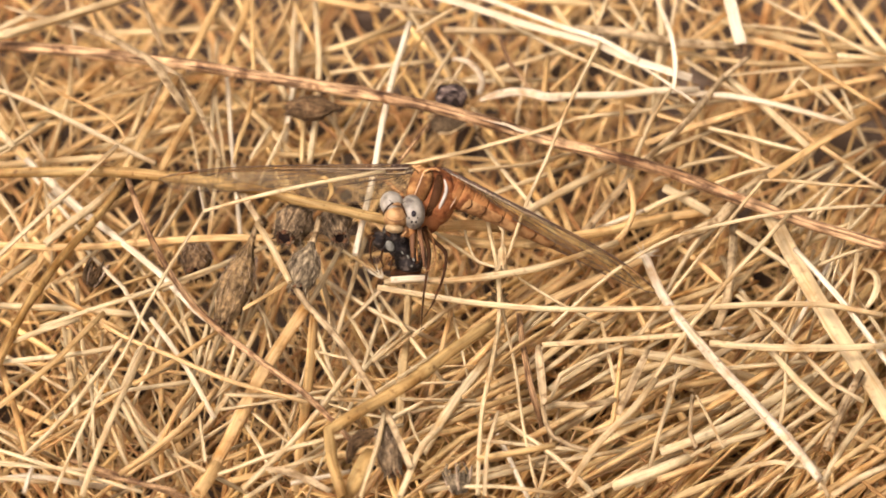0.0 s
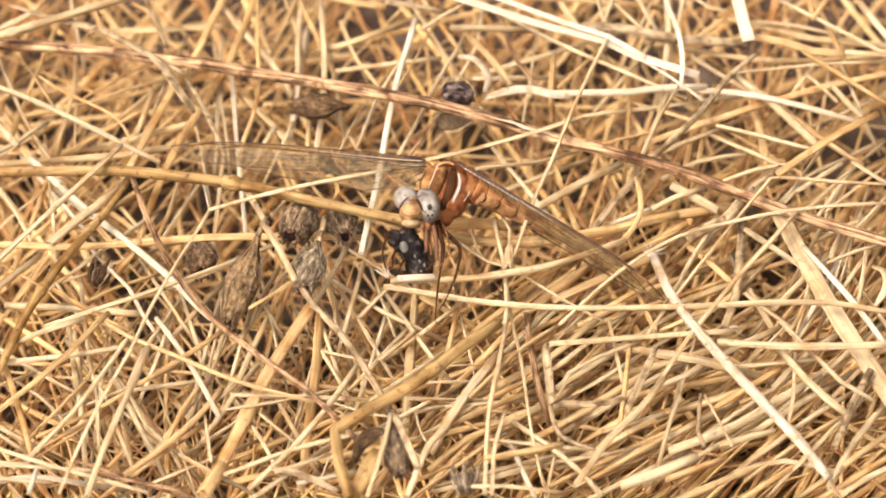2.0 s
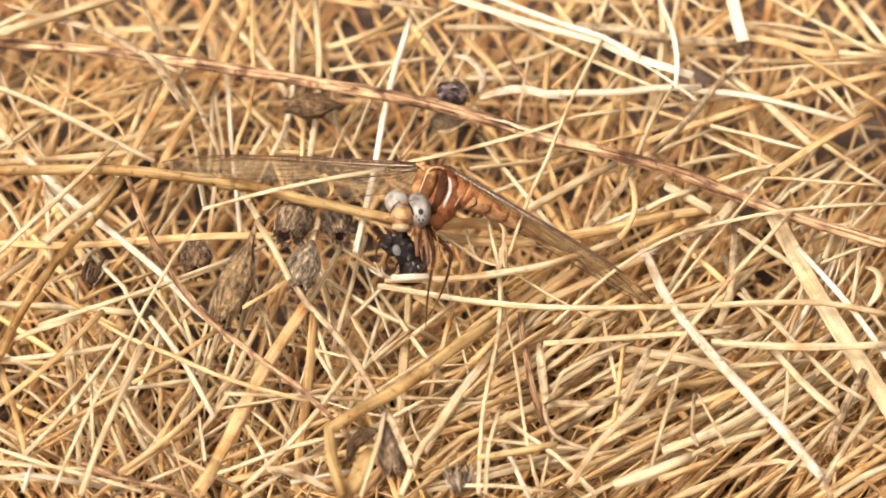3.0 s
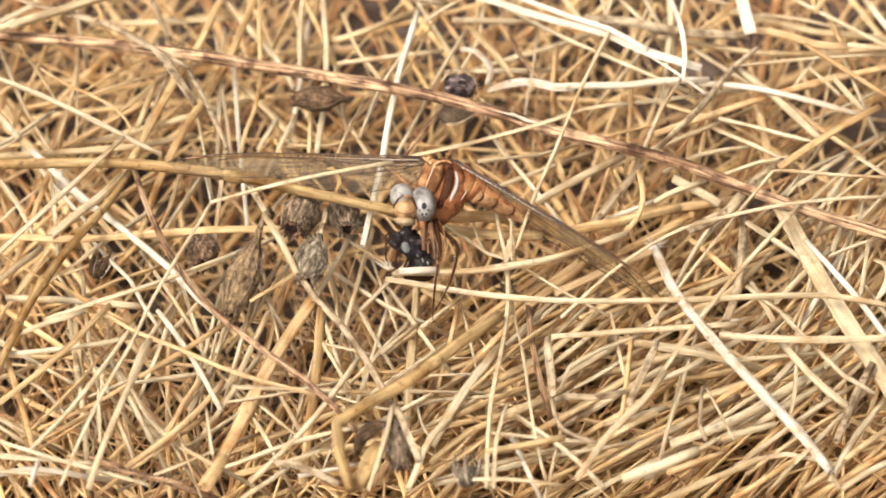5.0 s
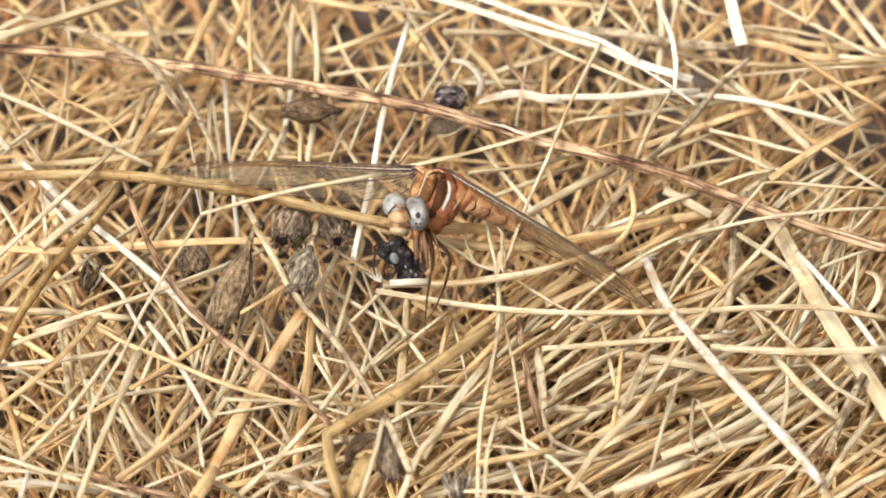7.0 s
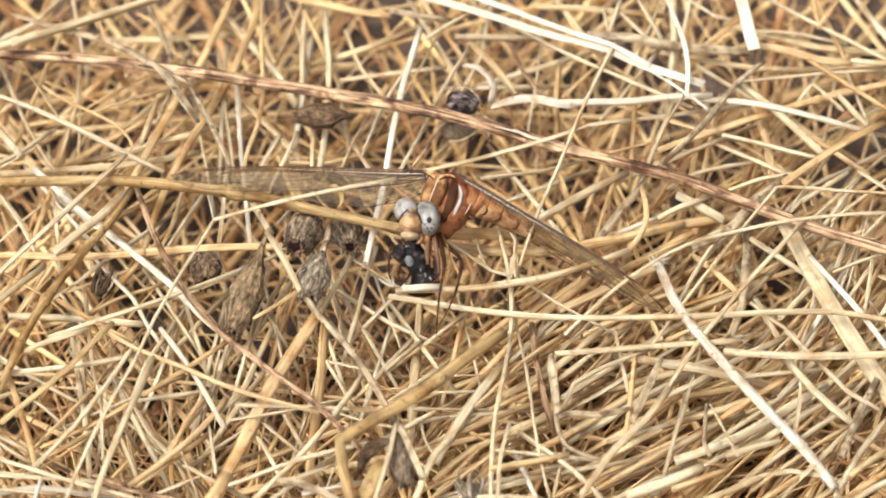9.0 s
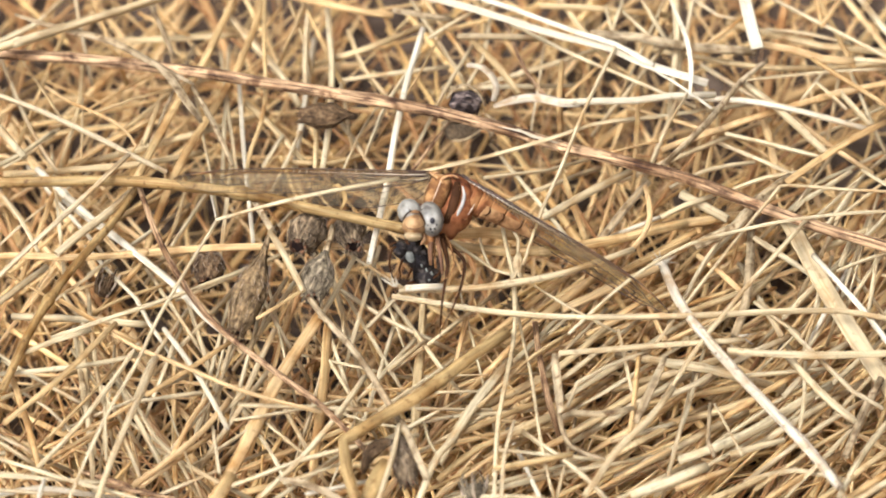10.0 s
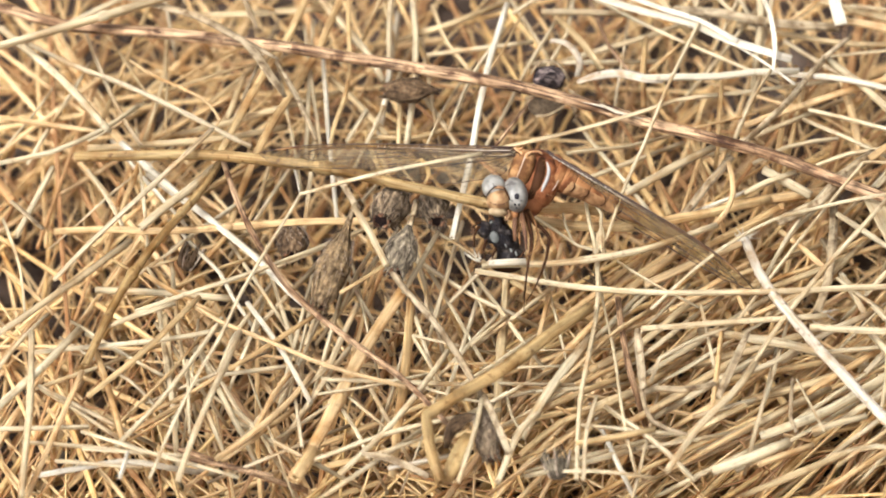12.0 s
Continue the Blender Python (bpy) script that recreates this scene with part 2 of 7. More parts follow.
def ball(bm, at, radii, turn=(0, 0, 0), u=20, v=14):
    m = Matrix.LocRotScale(Vector(at) * MM, Euler([radians(a) for a in turn]), Vector(radii) * MM)
    r = bmesh.ops.create_uvsphere(bm, u_segments=u, v_segments=v, radius=1.0, matrix=m)
    for vert in r["verts"]:
        for f in vert.link_faces:
            f.smooth = True
    return r["verts"]


def mesh_of(bm, name, material):
    me = bpy.data.meshes.new(name)
    bm.to_mesh(me)
    bm.free()
    me.materials.append(material)
    return me


def part(name, bm, material, parent, label=""):
    ob = new(name, mesh_of(bm, name, material))
    ob.parent = parent
    return tagged(ob, label) if label else ob


def thing(name, bm, material, label, category, group="", kind=""):
    return tagged(new(name, mesh_of(bm, name, material)), label, category, group, kind)


# ---- ground and the matted layer of hay ----
def ground():
    bm = bmesh.new()
    edge = [-40, -8, -2] + [i * 0.05 for i in range(-10, 11)] + [2, 8, 40]
    grid = [[bm.verts.new((x, y, -0.026 + (0.004 * noise.noise(Vector((x * 14, y * 14, 0))) if max(abs(x), abs(y)) < 0.6 else 0))) for x in edge] for y in edge]
    for r0, r1 in zip(grid, grid[1:]):
        for k in range(len(edge) - 1):
            bm.faces.new((r0[k], r0[k + 1], r1[k + 1], r1[k])).smooth = True
    thing("ground", bm, SOIL, "dry brown soil under a layer of hay", "ground", kind="structure")


def hay_mass(name, label, count, rng, place, sides, rings, heading, width, length, tilt, singles=0):
    """Many loose stalks, each a bent tapering tube; the uppermost are pieces of their own, the rest one mesh."""
    x, y, z = place(count)
    ang = heading(x, y)
    half = length(count) / 2
    dip = np.radians(rng.normal(0, tilt, count))
    d = np.stack([np.cos(ang) * np.cos(dip), np.sin(ang) * np.cos(dip), np.sin(dip)], 1)
    s = np.stack([-np.sin(ang), np.cos(ang), 0 * ang], 1)
    u = np.cross(d, s)
    bow, sag = rng.normal(0, 0.035, count) * half, rng.normal(0, 0.035, count) * half
    t = np.linspace(-1, 1, rings)
    q = np.linspace(0, math.tau, sides, endpoint=False)
    c0 = np.stack([x, y, z], 1)[:, None] + d[:, None] * (t[None, :, None] * half[:, None, None])
    c0 = c0 + s[:, None] * (bow[:, None] * (1 - t * t)[None])[:, :, None] + u[:, None] * (sag[:, None] * (1 - t * t)[None])[:, :, None]
    kink, turn_at = rng.normal(0, 0.2, count) * (rng.uniform(0, 1, count) < 0.25), rng.uniform(-0.6, 0.6, count)
    past = np.maximum(0, t[None] - turn_at[:, None]) * half[:, None]
    c0 = c0 + s[:, None] * (kink[:, None] * past)[:, :, None] - u[:, None] * (np.abs(kink)[:, None] * 0.25 * past)[:, :, None]
    fade = rng.choice([0.15, 0.25, 0.3, 0.85], count)
    r = width(count)[:, None] / 2 * (1 - fade[:, None] * (t[None] + 1) / 2) * (1 + rng.normal(0, 0.06, (count, rings)))
    flat = rng.choice([1.0, 0.8, 0.6, 0.4], count)
    spin = rng.uniform(0, math.tau, count)
    s2 = s * np.cos(spin)[:, None] + u * np.sin(spin)[:, None]
    u2 = (u * np.cos(spin)[:, None] - s * np.sin(spin)[:, None]) * flat[:, None]
    round_ = np.cos(q)[None, :, None] * s2[:, None] + np.sin(q)[None, :, None] * u2[:, None]
    v = (c0[:, :, None] + r[:, :, None, None] * round_[:, None]) * MM
    top = np.zeros(count, bool)
    if singles:
        near = np.where((np.abs(x + 4) < 66) & (y > -54) & (y < 44))[0]
        top[near[np.argsort(-z[near])[:singles]]] = True
    k = np.arange(sides)[None, None, :]
    k2 = (k + 1) % sides
    a = np.arange(rings - 1)[None, :, None] * sides
    along = (t[None, :] + 1) * half[:, None]
    off = rng.uniform(0, 500, count)

    def stalks_mesh(which, material):
        m = len(which)
        i = np.arange(m)[:, None, None] * rings * sides
        f = np.stack([i + a + k, i + a + k2, i + a + sides + k2, i + a + sides + k], -1).reshape(-1, 4)
        me = bpy.data.meshes.new(name)
        me.from_pydata(v[which].reshape(-1, 3).tolist(), [], f.tolist())
        lo, hi = along[which, :-1, None] + 0 * k, along[which, 1:, None] + 0 * k
        ku = np.broadcast_to(k / sides, lo.shape)
        uv = np.stack([np.stack([ku, lo], -1), np.stack([ku + 1 / sides, lo], -1), np.stack([ku + 1 / sides, hi], -1), np.stack([ku, hi], -1)], -2)
        me.uv_layers.new(name="UVMap").data.foreach_set("uv", (uv + off[which][:, None, None, None, None]).astype(np.float32).ravel())
        me.polygons.foreach_set("use_smooth", [True] * len(me.polygons))
        me.materials.append(material)
        return me

    ob = tagged(new(name, stalks_mesh(np.where(~top)[0], HAY)), label, "hay", kind="stuff")
    for one in np.where(top)[0]:
        new("stalk", stalks_mesh(np.array([one]), HAY_SINGLE)).parent = ob


def hay():
    rng = np.random.default_rng(7)

    def near(n):
        x, y = rng.uniform(-95, 80, n * 3), rng.uniform(-70, 85, n * 3)
        thick = np.array([noise.noise(Vector((u / 17, v / 22, 3))) for u, v in zip(x, y)]) + rng.uniform(-0.35, 0.35, n * 3) - 0.0032 * y + 0.3 * ((x > 0) & (y < 10))
        best = np.argsort(-thick)[:n]
        return x[best], y[best], -25 + 19 * rng.uniform(0, 1, n) ** 1.05

    def heading(x, y):
        free = rng.uniform(0, math.pi, len(x))
        steep = np.radians(np.where(rng.uniform(0, 1, len(x)) < 0.6, rng.normal(65, 15, len(x)), rng.normal(116, 15, len(x))))
        combed = np.radians(rng.normal(45, 12, len(x)))
        pick = rng.uniform(0, 1, len(x))
        right = (x > 8) & (y < 12)
        return np.where(right & (pick < 0.75), combed, np.where(pick < 0.7, steep, free))

    hay_mass("hay_layer", "tangled layer of dry golden hay stalks", 1500, rng, near, 6, 9, heading,
             lambda n: rng.choice([0.28, 0.42, 0.56, 0.75, 0.95, 1.3], n, p=[0.13, 0.2, 0.27, 0.22, 0.12, 0.06]) * rng.uniform(0.85, 1.15, n),
             lambda n: rng.uniform(45, 130, n), 3.5, singles=300)

    def around(n):
        a, r = rng.uniform(0, math.tau, n), np.sqrt(rng.uniform(0.012, 0.42, n)) * 1000
        x, y = r * np.cos(a), r * np.sin(a)
        out = (np.abs(x) > 85) | (y < -70) | (y > 95)
        return np.where(out, x, x + np.sign(x + 0.1) * 110), y, rng.uniform(-20, -1, n)

    hay_mass("hay_surround", "loose dry hay scattered further out over the ground", 5200, rng, around, 4, 4,
             lambda x, y: rng.uniform(0, math.pi, len(x)), lambda n: rng.uniform(0.8, 2.2, n), lambda n: rng.uniform(50, 160, n), 5)


# ---- single stalks that lie on top ----
TALK = {
    "cream": ("dry cream-coloured grass stalk lying loose on the hay", "grass_stalk"),
    "golden": ("dry golden-yellow grass stalk lying loose on the hay", "grass_stalk"),
    "tan": ("dry orange-tan plant stem lying among the hay", "plant_stem"),
    "mottled": ("thick whitish stalk with brown specks and a frayed end", "grass_stalk"),
    "bark": ("brown twig with rough streaky bark lying on the hay", "twig"),
    "bleached": ("sun-bleached whitish straw lying on top of the hay", "straw"),
    "grey": ("weathered grey-brown dry stem tangled in the hay", "plant_stem"),
    "perch": ("brownish-golden plant stem lying across the hay", "plant_stem"),
    "dull": ("dull beige grass stalk half buried in the hay", "grass_stalk"),
}
rng_s = random.Random(11)


def stem(width, tone, *pts):
    line = curve_points(pts, 2.4, 24.0)
    n = len(line)
    if tone in ("cream", "golden", "dull", "tan"):
        width *= 0.94
    r, radii = width / 2, []
    joint = rng_s.uniform(0.2, 0.8) if width > 0.75 and n > 10 else -1
    wob = rng_s.uniform(0, 50)
    for i in range(n):
        t = i / (n - 1)
        k = 1 + 0.07 * noise.noise(Vector((wob, i * 0.7, 0))) - 0.1 * abs(2 * t - 1) ** 3
        if joint > 0 and abs(t - joint) < 0.6 / n:
            k *= 1.16
        radii.append(r * k)
    line = [p + Vector((noise.noise(Vector((wob, i * 0.35, 1))), noise.noise(Vector((wob, i * 0.35, 5))), 0)) * 0.16 * width for i, p in enumerate(line)]
    sides = 9 if width < 0.7 else 12
    ridges = [rng_s.uniform(0.78, 1.08) for _ in range(sides)]
    bm = sweep(bmesh.new(), line, radii, sides, ridges=ridges, flat=rng_s.choice((1.0, 1.0, 0.8, 0.6)), spin=rng_s.uniform(0, 6), shift=wob)
    label, name = TALK[tone]
    size = "thick " if width > 1.25 else "thin " if width < 0.62 else ""
    ob = thing(name, bm, STRAW[tone], size + label, "plant stem", "loose stalks on the hay")
    if tone == "grey" and width > 1.0:
        fuzz = bmesh.new()
        rng = random.Random(int(wob * 100))
        for _ in range(int(7 * n)):
            i = rng.randrange(1, n)
            d = Vector((rng.gauss(0, 1), rng.gauss(0, 1), rng.gauss(0.4, 0.8))).normalized()
            p = line[i].lerp(line[i - 1], rng.random()) + d * r * 0.8
            bend = Vector((rng.gauss(0, 0.2), rng.gauss(0, 0.2), rng.gauss(0, 0.2)))
            reach = rng.uniform(0.25, 0.7)
            sweep(fuzz, [p, p + d * reach * 0.5 + bend * 0.4, p + d * reach + bend], [0.04, 0.03, 0.015], 3, hollow=False)
        part("fuzz", fuzz, STRAW["cream"], ob, "short pale fuzz on the weathered stem")
    if joint > 0 and tone != "bark" and rng_s.random() < 0.5:
        j = int(joint * (n - 1))
        d = (line[j + 1] - line[j]).normalized()
        ring = sweep(bmesh.new(), [line[j] + d * q * r for q in (-1.5, -0.7, 0, 0.5, 1.3)], [r * 0.9, r * 1.1, r * 1.2, r * 1.12, r * 0.9], 10, hollow=False, shift=wob)
        part("node", ring, STRAW[tone], ob, "swollen node of the stalk")
    return ob


def blade(width, tone, *pts, torn=False):
    line = curve_points(pts, 2.0)
    n = len(line)
    radii = [width / 2 * max(0.25, min(1.0, 2.2 * min(i + 0.6, n - i) / n + 0.3)) for i in range(n)]
    if torn:
        radii = [width / 2 * (0.9 + 0.12 * i / (n - 1) + 0.05 * noise.noise(Vector((i * 0.6, width, 2)))) for i in range(n)]
    bm = sweep(bmesh.new(), line, radii, 10, flat=0.12 if torn else 0.2, twist=rng_s.uniform(-0.1, 0.1) if torn else rng_s.uniform(-0.4, 0.4), spin=rng_s.uniform(-0.15, 0.15) if torn else rng_s.uniform(-0.5, 0.1), shift=rng_s.uniform(0, 40))
    return thing("dry_leaf", bm, STRAW[tone], "flat dry " + {"bleached": "whitish", "grey": "grey-brown curled"}.get(tone, "golden") + " grass leaf on the hay", "leaf", "loose stalks on the hay")


def stalks():
    twig = stem(1.78, "bark", (-69.1, 26.8, 11.4), (-57.7, 22.7, 11.9), (-49.0, 21.7, 12.2), (-34.6, 19.4, 12.6), (-18.8, 16.1, 12.9), (-1.7, 12.1, 13.0), (4.0, 10.4, 13.0), (18.1, 5.3, 12.8), (28.0, 2.4, 12.6), (43.3, -4.5, 12.1), (58.5, -9.7, 11.4))
    stem(1.22, "cream", (-68.4, 17.0, 14.4), (-51.7, 21.9, 16.0), (-32.7, 31.3, 14.4))
    blade(0.95, "grey", (-54.9, 27.6, 13.6), (-51.5, 25.7, 14.2), (-47.6, 24.1, 14.6), (-42.3, 21.9, 15.0), (-38.8, 19.7, 15.0), (-35.2, 17.5, 14.6), (-31.8, 15.9, 13.8))
    blade(1.35, "grey", (-37.2, 18.9, 14.9), (-35.0, 16.2, 15.2), (-33.5, 13.8, 15.0), (-32.2, 11.9, 14.4), (-30.7, 10.0, 13.4))
    stem(0.78, "grey", (-32.0, 17.3, 11.6), (-29.3, 11.0, 12.0), (-26.8, 4.9, 11.1))
    stem(0.72, "cream", (-63.8, 21.8, 9.4), (-56.1, 16.5, 10.6), (-51.7, 14.2, 10.9), (-35.1, 5.2, 9.4))
    stem(0.58, "dull", (-54.2, 26.6, 5.5), (-48.8, 16.8, 5.5))
    stem(0.65, "cream", (-57.0, 26.6, 6.1), (-53.0, 15.1, 7.0), (-51.4, 11.6, 6.8), (-49.2, 8.0, 6.1))
    stem(0.50, "golden", (-51.1, 21.2, 7.0), (-47.7, 18.0, 7.6), (-41.8, 14.3, 8.0), (-39.9, 12.1, 7.9), (-39.2, 10.8, 7.7), (-40.2, 9.2, 7.5), (-42.3, 7.3, 7.0))
    stem(0.65, "dull", (-46.8, 28.0, 3.2), (-47.0, 19.9, 4.0), (-49.1, 11.0, 3.2))
    stem(0.65, "dull", (-46.5, 21.7, 4.1), (-46.3, 11.5, 4.1))
    stem(0.51, "golden", (-45.4, 19.7, 4.4), (-40.0, 23.3, 5.0), (-35.8, 26.1, 4.4))
    stem(1.08, "tan", (-27.3, 37.5, 5.4), (-31.3, 24.5, 6.9), (-34.1, 18.3, 7.0), (-39.8, 5.6, 5.4))
    stem(1.29, "tan", (-23.7, 38.4, 4.4), (-25.0, 31.6, 5.1), (-28.7, 20.2, 5.9), (-31.8, 13.6, 6.0), (-34.5, 7.4, 5.7), (-37.8, -3.8, 4.4))
    stem(0.65, "tan", (-23.4, 36.0, 6.8), (-23.3, 29.1, 7.6), (-23.0, 22.2, 8.0), (-23.0, 18.5, 8.0), (-23.5, 14.0, 7.7), (-24.6, 10.7, 7.3), (-25.2, 7.5, 6.8))
    stem(0.72, "grey", (-38.0, 35.0, 6.6), (-34.8, 26.4, 6.6))
    stem(1.10, "dull", (-44.0, 31.9, 3.0), (-26.6, 33.0, 3.0))
    stem(0.58, "golden", (-39.7, 35.4, 4.6), (-36.0, 32.7, 5.0), (-33.0, 31.6, 4.6))
    stem(1.08, "dull", (-56.2, 10.3, 2.6), (-38.3, 11.2, 3.7), (-31.2, 13.8, 2.6))
    stem(0.87, "dull", (-38.5, 13.3, 4.7), (-36.6, 20.4, 4.7))
    stem(0.65, "cream", (-56.0, 9.2, 5.5), (-52.2, 11.4, 6.0), (-49.1, 15.4, 5.5))
    stem(0.79, "cream", (-56.2, 14.0, 5.8), (-53.2, 10.4, 5.8))
    stem(0.80, "cream", (-17.8, 36.6, 4.3), (-18.1, 29.4, 5.0), (-17.9, 20.5, 4.3))
    stem(0.86, "cream", (-15.3, 36.6, 4.3), (-14.6, 23.3, 5.5), (-15.0, 15.2, 5.2), (-15.7, 9.4, 4.3))
    stem(1.01, "cream", (-28.4, 36.3, 4.1), (-25.8, 31.4, 4.8), (-20.5, 23.9, 4.8), (-18.7, 20.2, 4.1))
    stem(0.64, "bleached", (-26.5, 23.1, 4.9), (-25.3, 8.1, 6.0), (-24.2, -2.8, 4.9))
    stem(0.94, "dull", (-25.6, 21.3, 3.4), (-21.9, 16.6, 4.0), (-18.2, 11.8, 3.4))
    stem(0.72, "cream", (-20.8, 15.0, 4.7), (-23.2, 9.8, 4.7))
    stem(0.95, "dull", (-20.4, 38.3, 3.5), (-18.5, 32.1, 4.0), (-17.1, 25.9, 3.5))
    stem(0.58, "golden", (-21.3, 36.2, 4.7), (-24.3, 31.3, 4.7))
    stem(1.09, "golden", (-19.6, 35.8, 7.3), (-10.5, 32.8, 7.9), (-6.8, 32.7, 7.3))
    stem(0.80, "grey", (-6.8, 33.3, 7.6), (1.2, 31.5, 7.6))
    stem(0.99, "bleached", (-3.0, 27.9, 10.4), (-4.7, 19.3, 11.4), (-6.3, 9.7, 12.0), (-8.2, -3.5, 11.4), (-9.5, -10.0, 10.4))
    stem(0.73, "cream", (-13.3, 24.5, 4.2), (0.4, 26.8, 4.2))
    stem(0.79, "cream", (-13.4, 17.9, 3.6), (-10.7, 12.9, 4.0), (-9.2, 10.0, 3.6))
    stem(1.08, "dull", (-20.7, 11.5, 3.4), (-14.6, 10.9, 4.0), (-9.6, 13.0, 3.4))
    stem(0.72, "cream", (-5.6, 8.9, 5.0), (-3.0, 14.2, 5.8), (-0.3, 21.1, 5.9), (3.3, 29.6, 5.0))
    stem(0.50, "bark", (-4.4, 8.3, 5.5), (1.2, 17.7, 5.5))
    stem(0.65, "cream", (-2.3, 25.4, 11.4), (0.4, 27.2, 11.9), (7.7, 32.3, 11.4))
    stem(0.87, "cream", (-10.3, 11.9, 4.2), (-7.5, 20.0, 5.0), (-3.3, 29.1, 4.2))
    stem(0.72, "dull", (-16.5, 17.0, 4.7), (-16.6, 9.2, 4.7))
    stem(0.58, "cream", (-13.2, 9.4, 4.3), (-10.4, 16.3, 5.0), (-6.8, 23.4, 4.3))
    stem(0.73, "dull", (-12.7, 33.6, 3.4), (-10.4, 26.4, 4.0), (-6.8, 21.3, 3.4))
    blade(1.15, "bleached", (-6.0, 32.4, 12.6), (2.6, 28.9, 13.5), (7.3, 27.0, 13.5), (14.6, 24.0, 13.5), (20.1, 22.3, 13.5), (25.5, 19.3, 13.5), (28.4, 18.1, 13.5), (33.0, 16.5, 13.2), torn=True)
    blade(0.42, "bleached", (24.8, 19.7, 13.2), (28.4, 17.0, 13.2), (33.4, 12.8, 12.8), torn=True)
    blade(0.80, "bleached", (-1.0, 32.6, 13.6), (6.7, 28.8, 14.2), (17.3, 23.8, 14.2), (21.4, 22.1, 14.2), (26.2, 18.9, 13.9), torn=True)
    stem(0.72, "cream", (8.4, 30.1, 8.6), (14.1, 25.5, 9.6), (31.6, 16.4, 8.6))
    stem(0.56, "cream", (21.8, 22.7, 13.9), (17.4, 10.7, 15.3), (14.1, 0.5, 15.5), (12.0, -4.8, 15.1), (9.4, -13.1, 13.9))
    stem(1.02, "cream", (1.5, 30.7, 5.4), (6.2, 30.3, 6.0), (12.4, 30.4, 5.4))
    stem(0.72, "bark", (7.6, 33.9, 4.4), (10.2, 25.4, 5.0), (13.1, 21.0, 4.4))
    stem(1.09, "dull", (3.3, 30.7, 4.5), (7.0, 25.6, 5.0), (9.2, 21.8, 4.5))
    blade(1.25, "mottled", (6.0, 15.0, 10.4), (8.3, 15.6, 10.9), (11.5, 15.8, 11.2), (14.4, 15.2, 11.0), (16.9, 15.1, 10.6))
    stem(0.95, "bleached", (14.4, 15.4, 10.8), (19.0, 15.3, 11.1), (24.0, 15.4, 11.2), (28.3, 16.2, 11.0), (34.1, 16.8, 10.5))
    stem(1.00, "bleached", (32.6, 16.8, 9.8), (39.7, 15.2, 10.9), (53.3, 11.7, 9.8))
    stem(0.78, "cream", (-3.5, 1.9, 13.4), (4.7, 3.3, 14.7), (14.6, 6.9, 14.8), (18.1, 8.8, 14.4), (23.7, 10.6, 13.4))
    stem(0.57, "golden", (20.3, 8.2, 9.5), (28.6, 10.7, 9.5))
    stem(0.78, "cream", (4.7, 6.9, 6.1), (12.5, 7.3, 7.0), (19.7, 10.5, 6.1))
    stem(0.87, "tan", (14.9, 27.4, 4.5), (14.5, 21.8, 5.0), (14.5, 15.6, 4.5))
    stem(0.73, "golden", (15.2, 20.7, 5.5), (22.6, 29.2, 5.5))
    stem(0.65, "cream", (20.6, 35.3, 5.8), (21.5, 30.4, 5.8))
    stem(0.73, "cream", (22.8, 36.8, 5.7), (21.2, 30.8, 5.7))
    stem(0.65, "cream", (22.8, 33.8, 6.7), (26.9, 28.7, 6.7))
    stem(0.73, "cream", (25.1, 36.0, 6.7), (28.1, 29.3, 6.7))
    stem(1.10, "dull", (12.1, 37.0, 4.1), (21.6, 35.6, 5.0), (28.9, 35.3, 4.1))
    stem(1.30, "grey", (18.6, 29.9, 6.8), (24.3, 28.6, 7.8), (28.6, 27.3, 8.0), (39.6, 26.9, 6.8))
    blade(0.64, "bleached", (28.4, 29.9, 14.3), (30.7, 20.3, 15.0), (30.9, 16.6, 14.7), (30.6, 13.7, 14.3))
    stem(0.57, "cream", (30.7, 15.6, 12.6), (28.0, 10.0, 13.0), (26.8, 7.3, 12.6))
    blade(1.70, "bleached", (37.0, 34.0, 13.8), (37.9, 29.7, 14.6), (38.4, 26.7, 14.6), (38.8, 24.1, 14.6), (39.4, 21.3, 14.3), torn=True)
    stem(1.08, "golden", (40.2, 25.3, 10.3), (44.3, 23.8, 10.9), (47.8, 22.5, 10.9), (52.0, 22.6, 10.3))
    stem(0.86, "cream", (51.8, 22.5, 10.7), (57.9, 21.8, 10.7))
    stem(0.72, "cream", (41.8, 34.0, 9.0), (58.0, 23.0, 9.0))
    stem(0.94, "cream", (53.1, 34.8, 8.5), (58.8, 24.6, 8.5))
    stem(0.58, "cream", (41.2, 31.9, 5.4), (46.2, 30.8, 6.0), (52.0, 29.5, 5.4))
    stem(0.73, "golden", (47.5, 34.3, 8.8), (48.1, 29.4, 8.8))
    stem(0.73, "golden", (48.0, 28.8, 9.8), (50.6, 33.1, 9.8))
    stem(0.79, "tan", (46.4, 22.0, 11.3), (57.4, 13.0, 11.3))
    stem(0.79, "cream", (37.1, 21.2, 7.8), (51.5, 22.2, 8.8), (58.1, 23.4, 7.8))
    stem(0.72, "grey", (40.7, 21.5, 11.8), (37.3, 18.1, 11.8))
    stem(1.36, "grey", (37.5, 19.3, 10.2), (35.5, 16.2, 10.7), (33.2, 12.3, 11.0), (27.0, 5.5, 10.2))
    stem(1.07, "cream", (37.8, 19.8, 9.2), (41.9, 15.0, 10.0), (48.2, 7.9, 9.2))
    stem(1.01, "golden", (27.2, 11.2, 6.4), (40.6, 15.7, 8.0), (47.8, 18.6, 7.8), (58.1, 22.6, 6.4))
    stem(0.79, "cream", (35.3, 12.3, 8.3), (47.6, 8.4, 8.3))
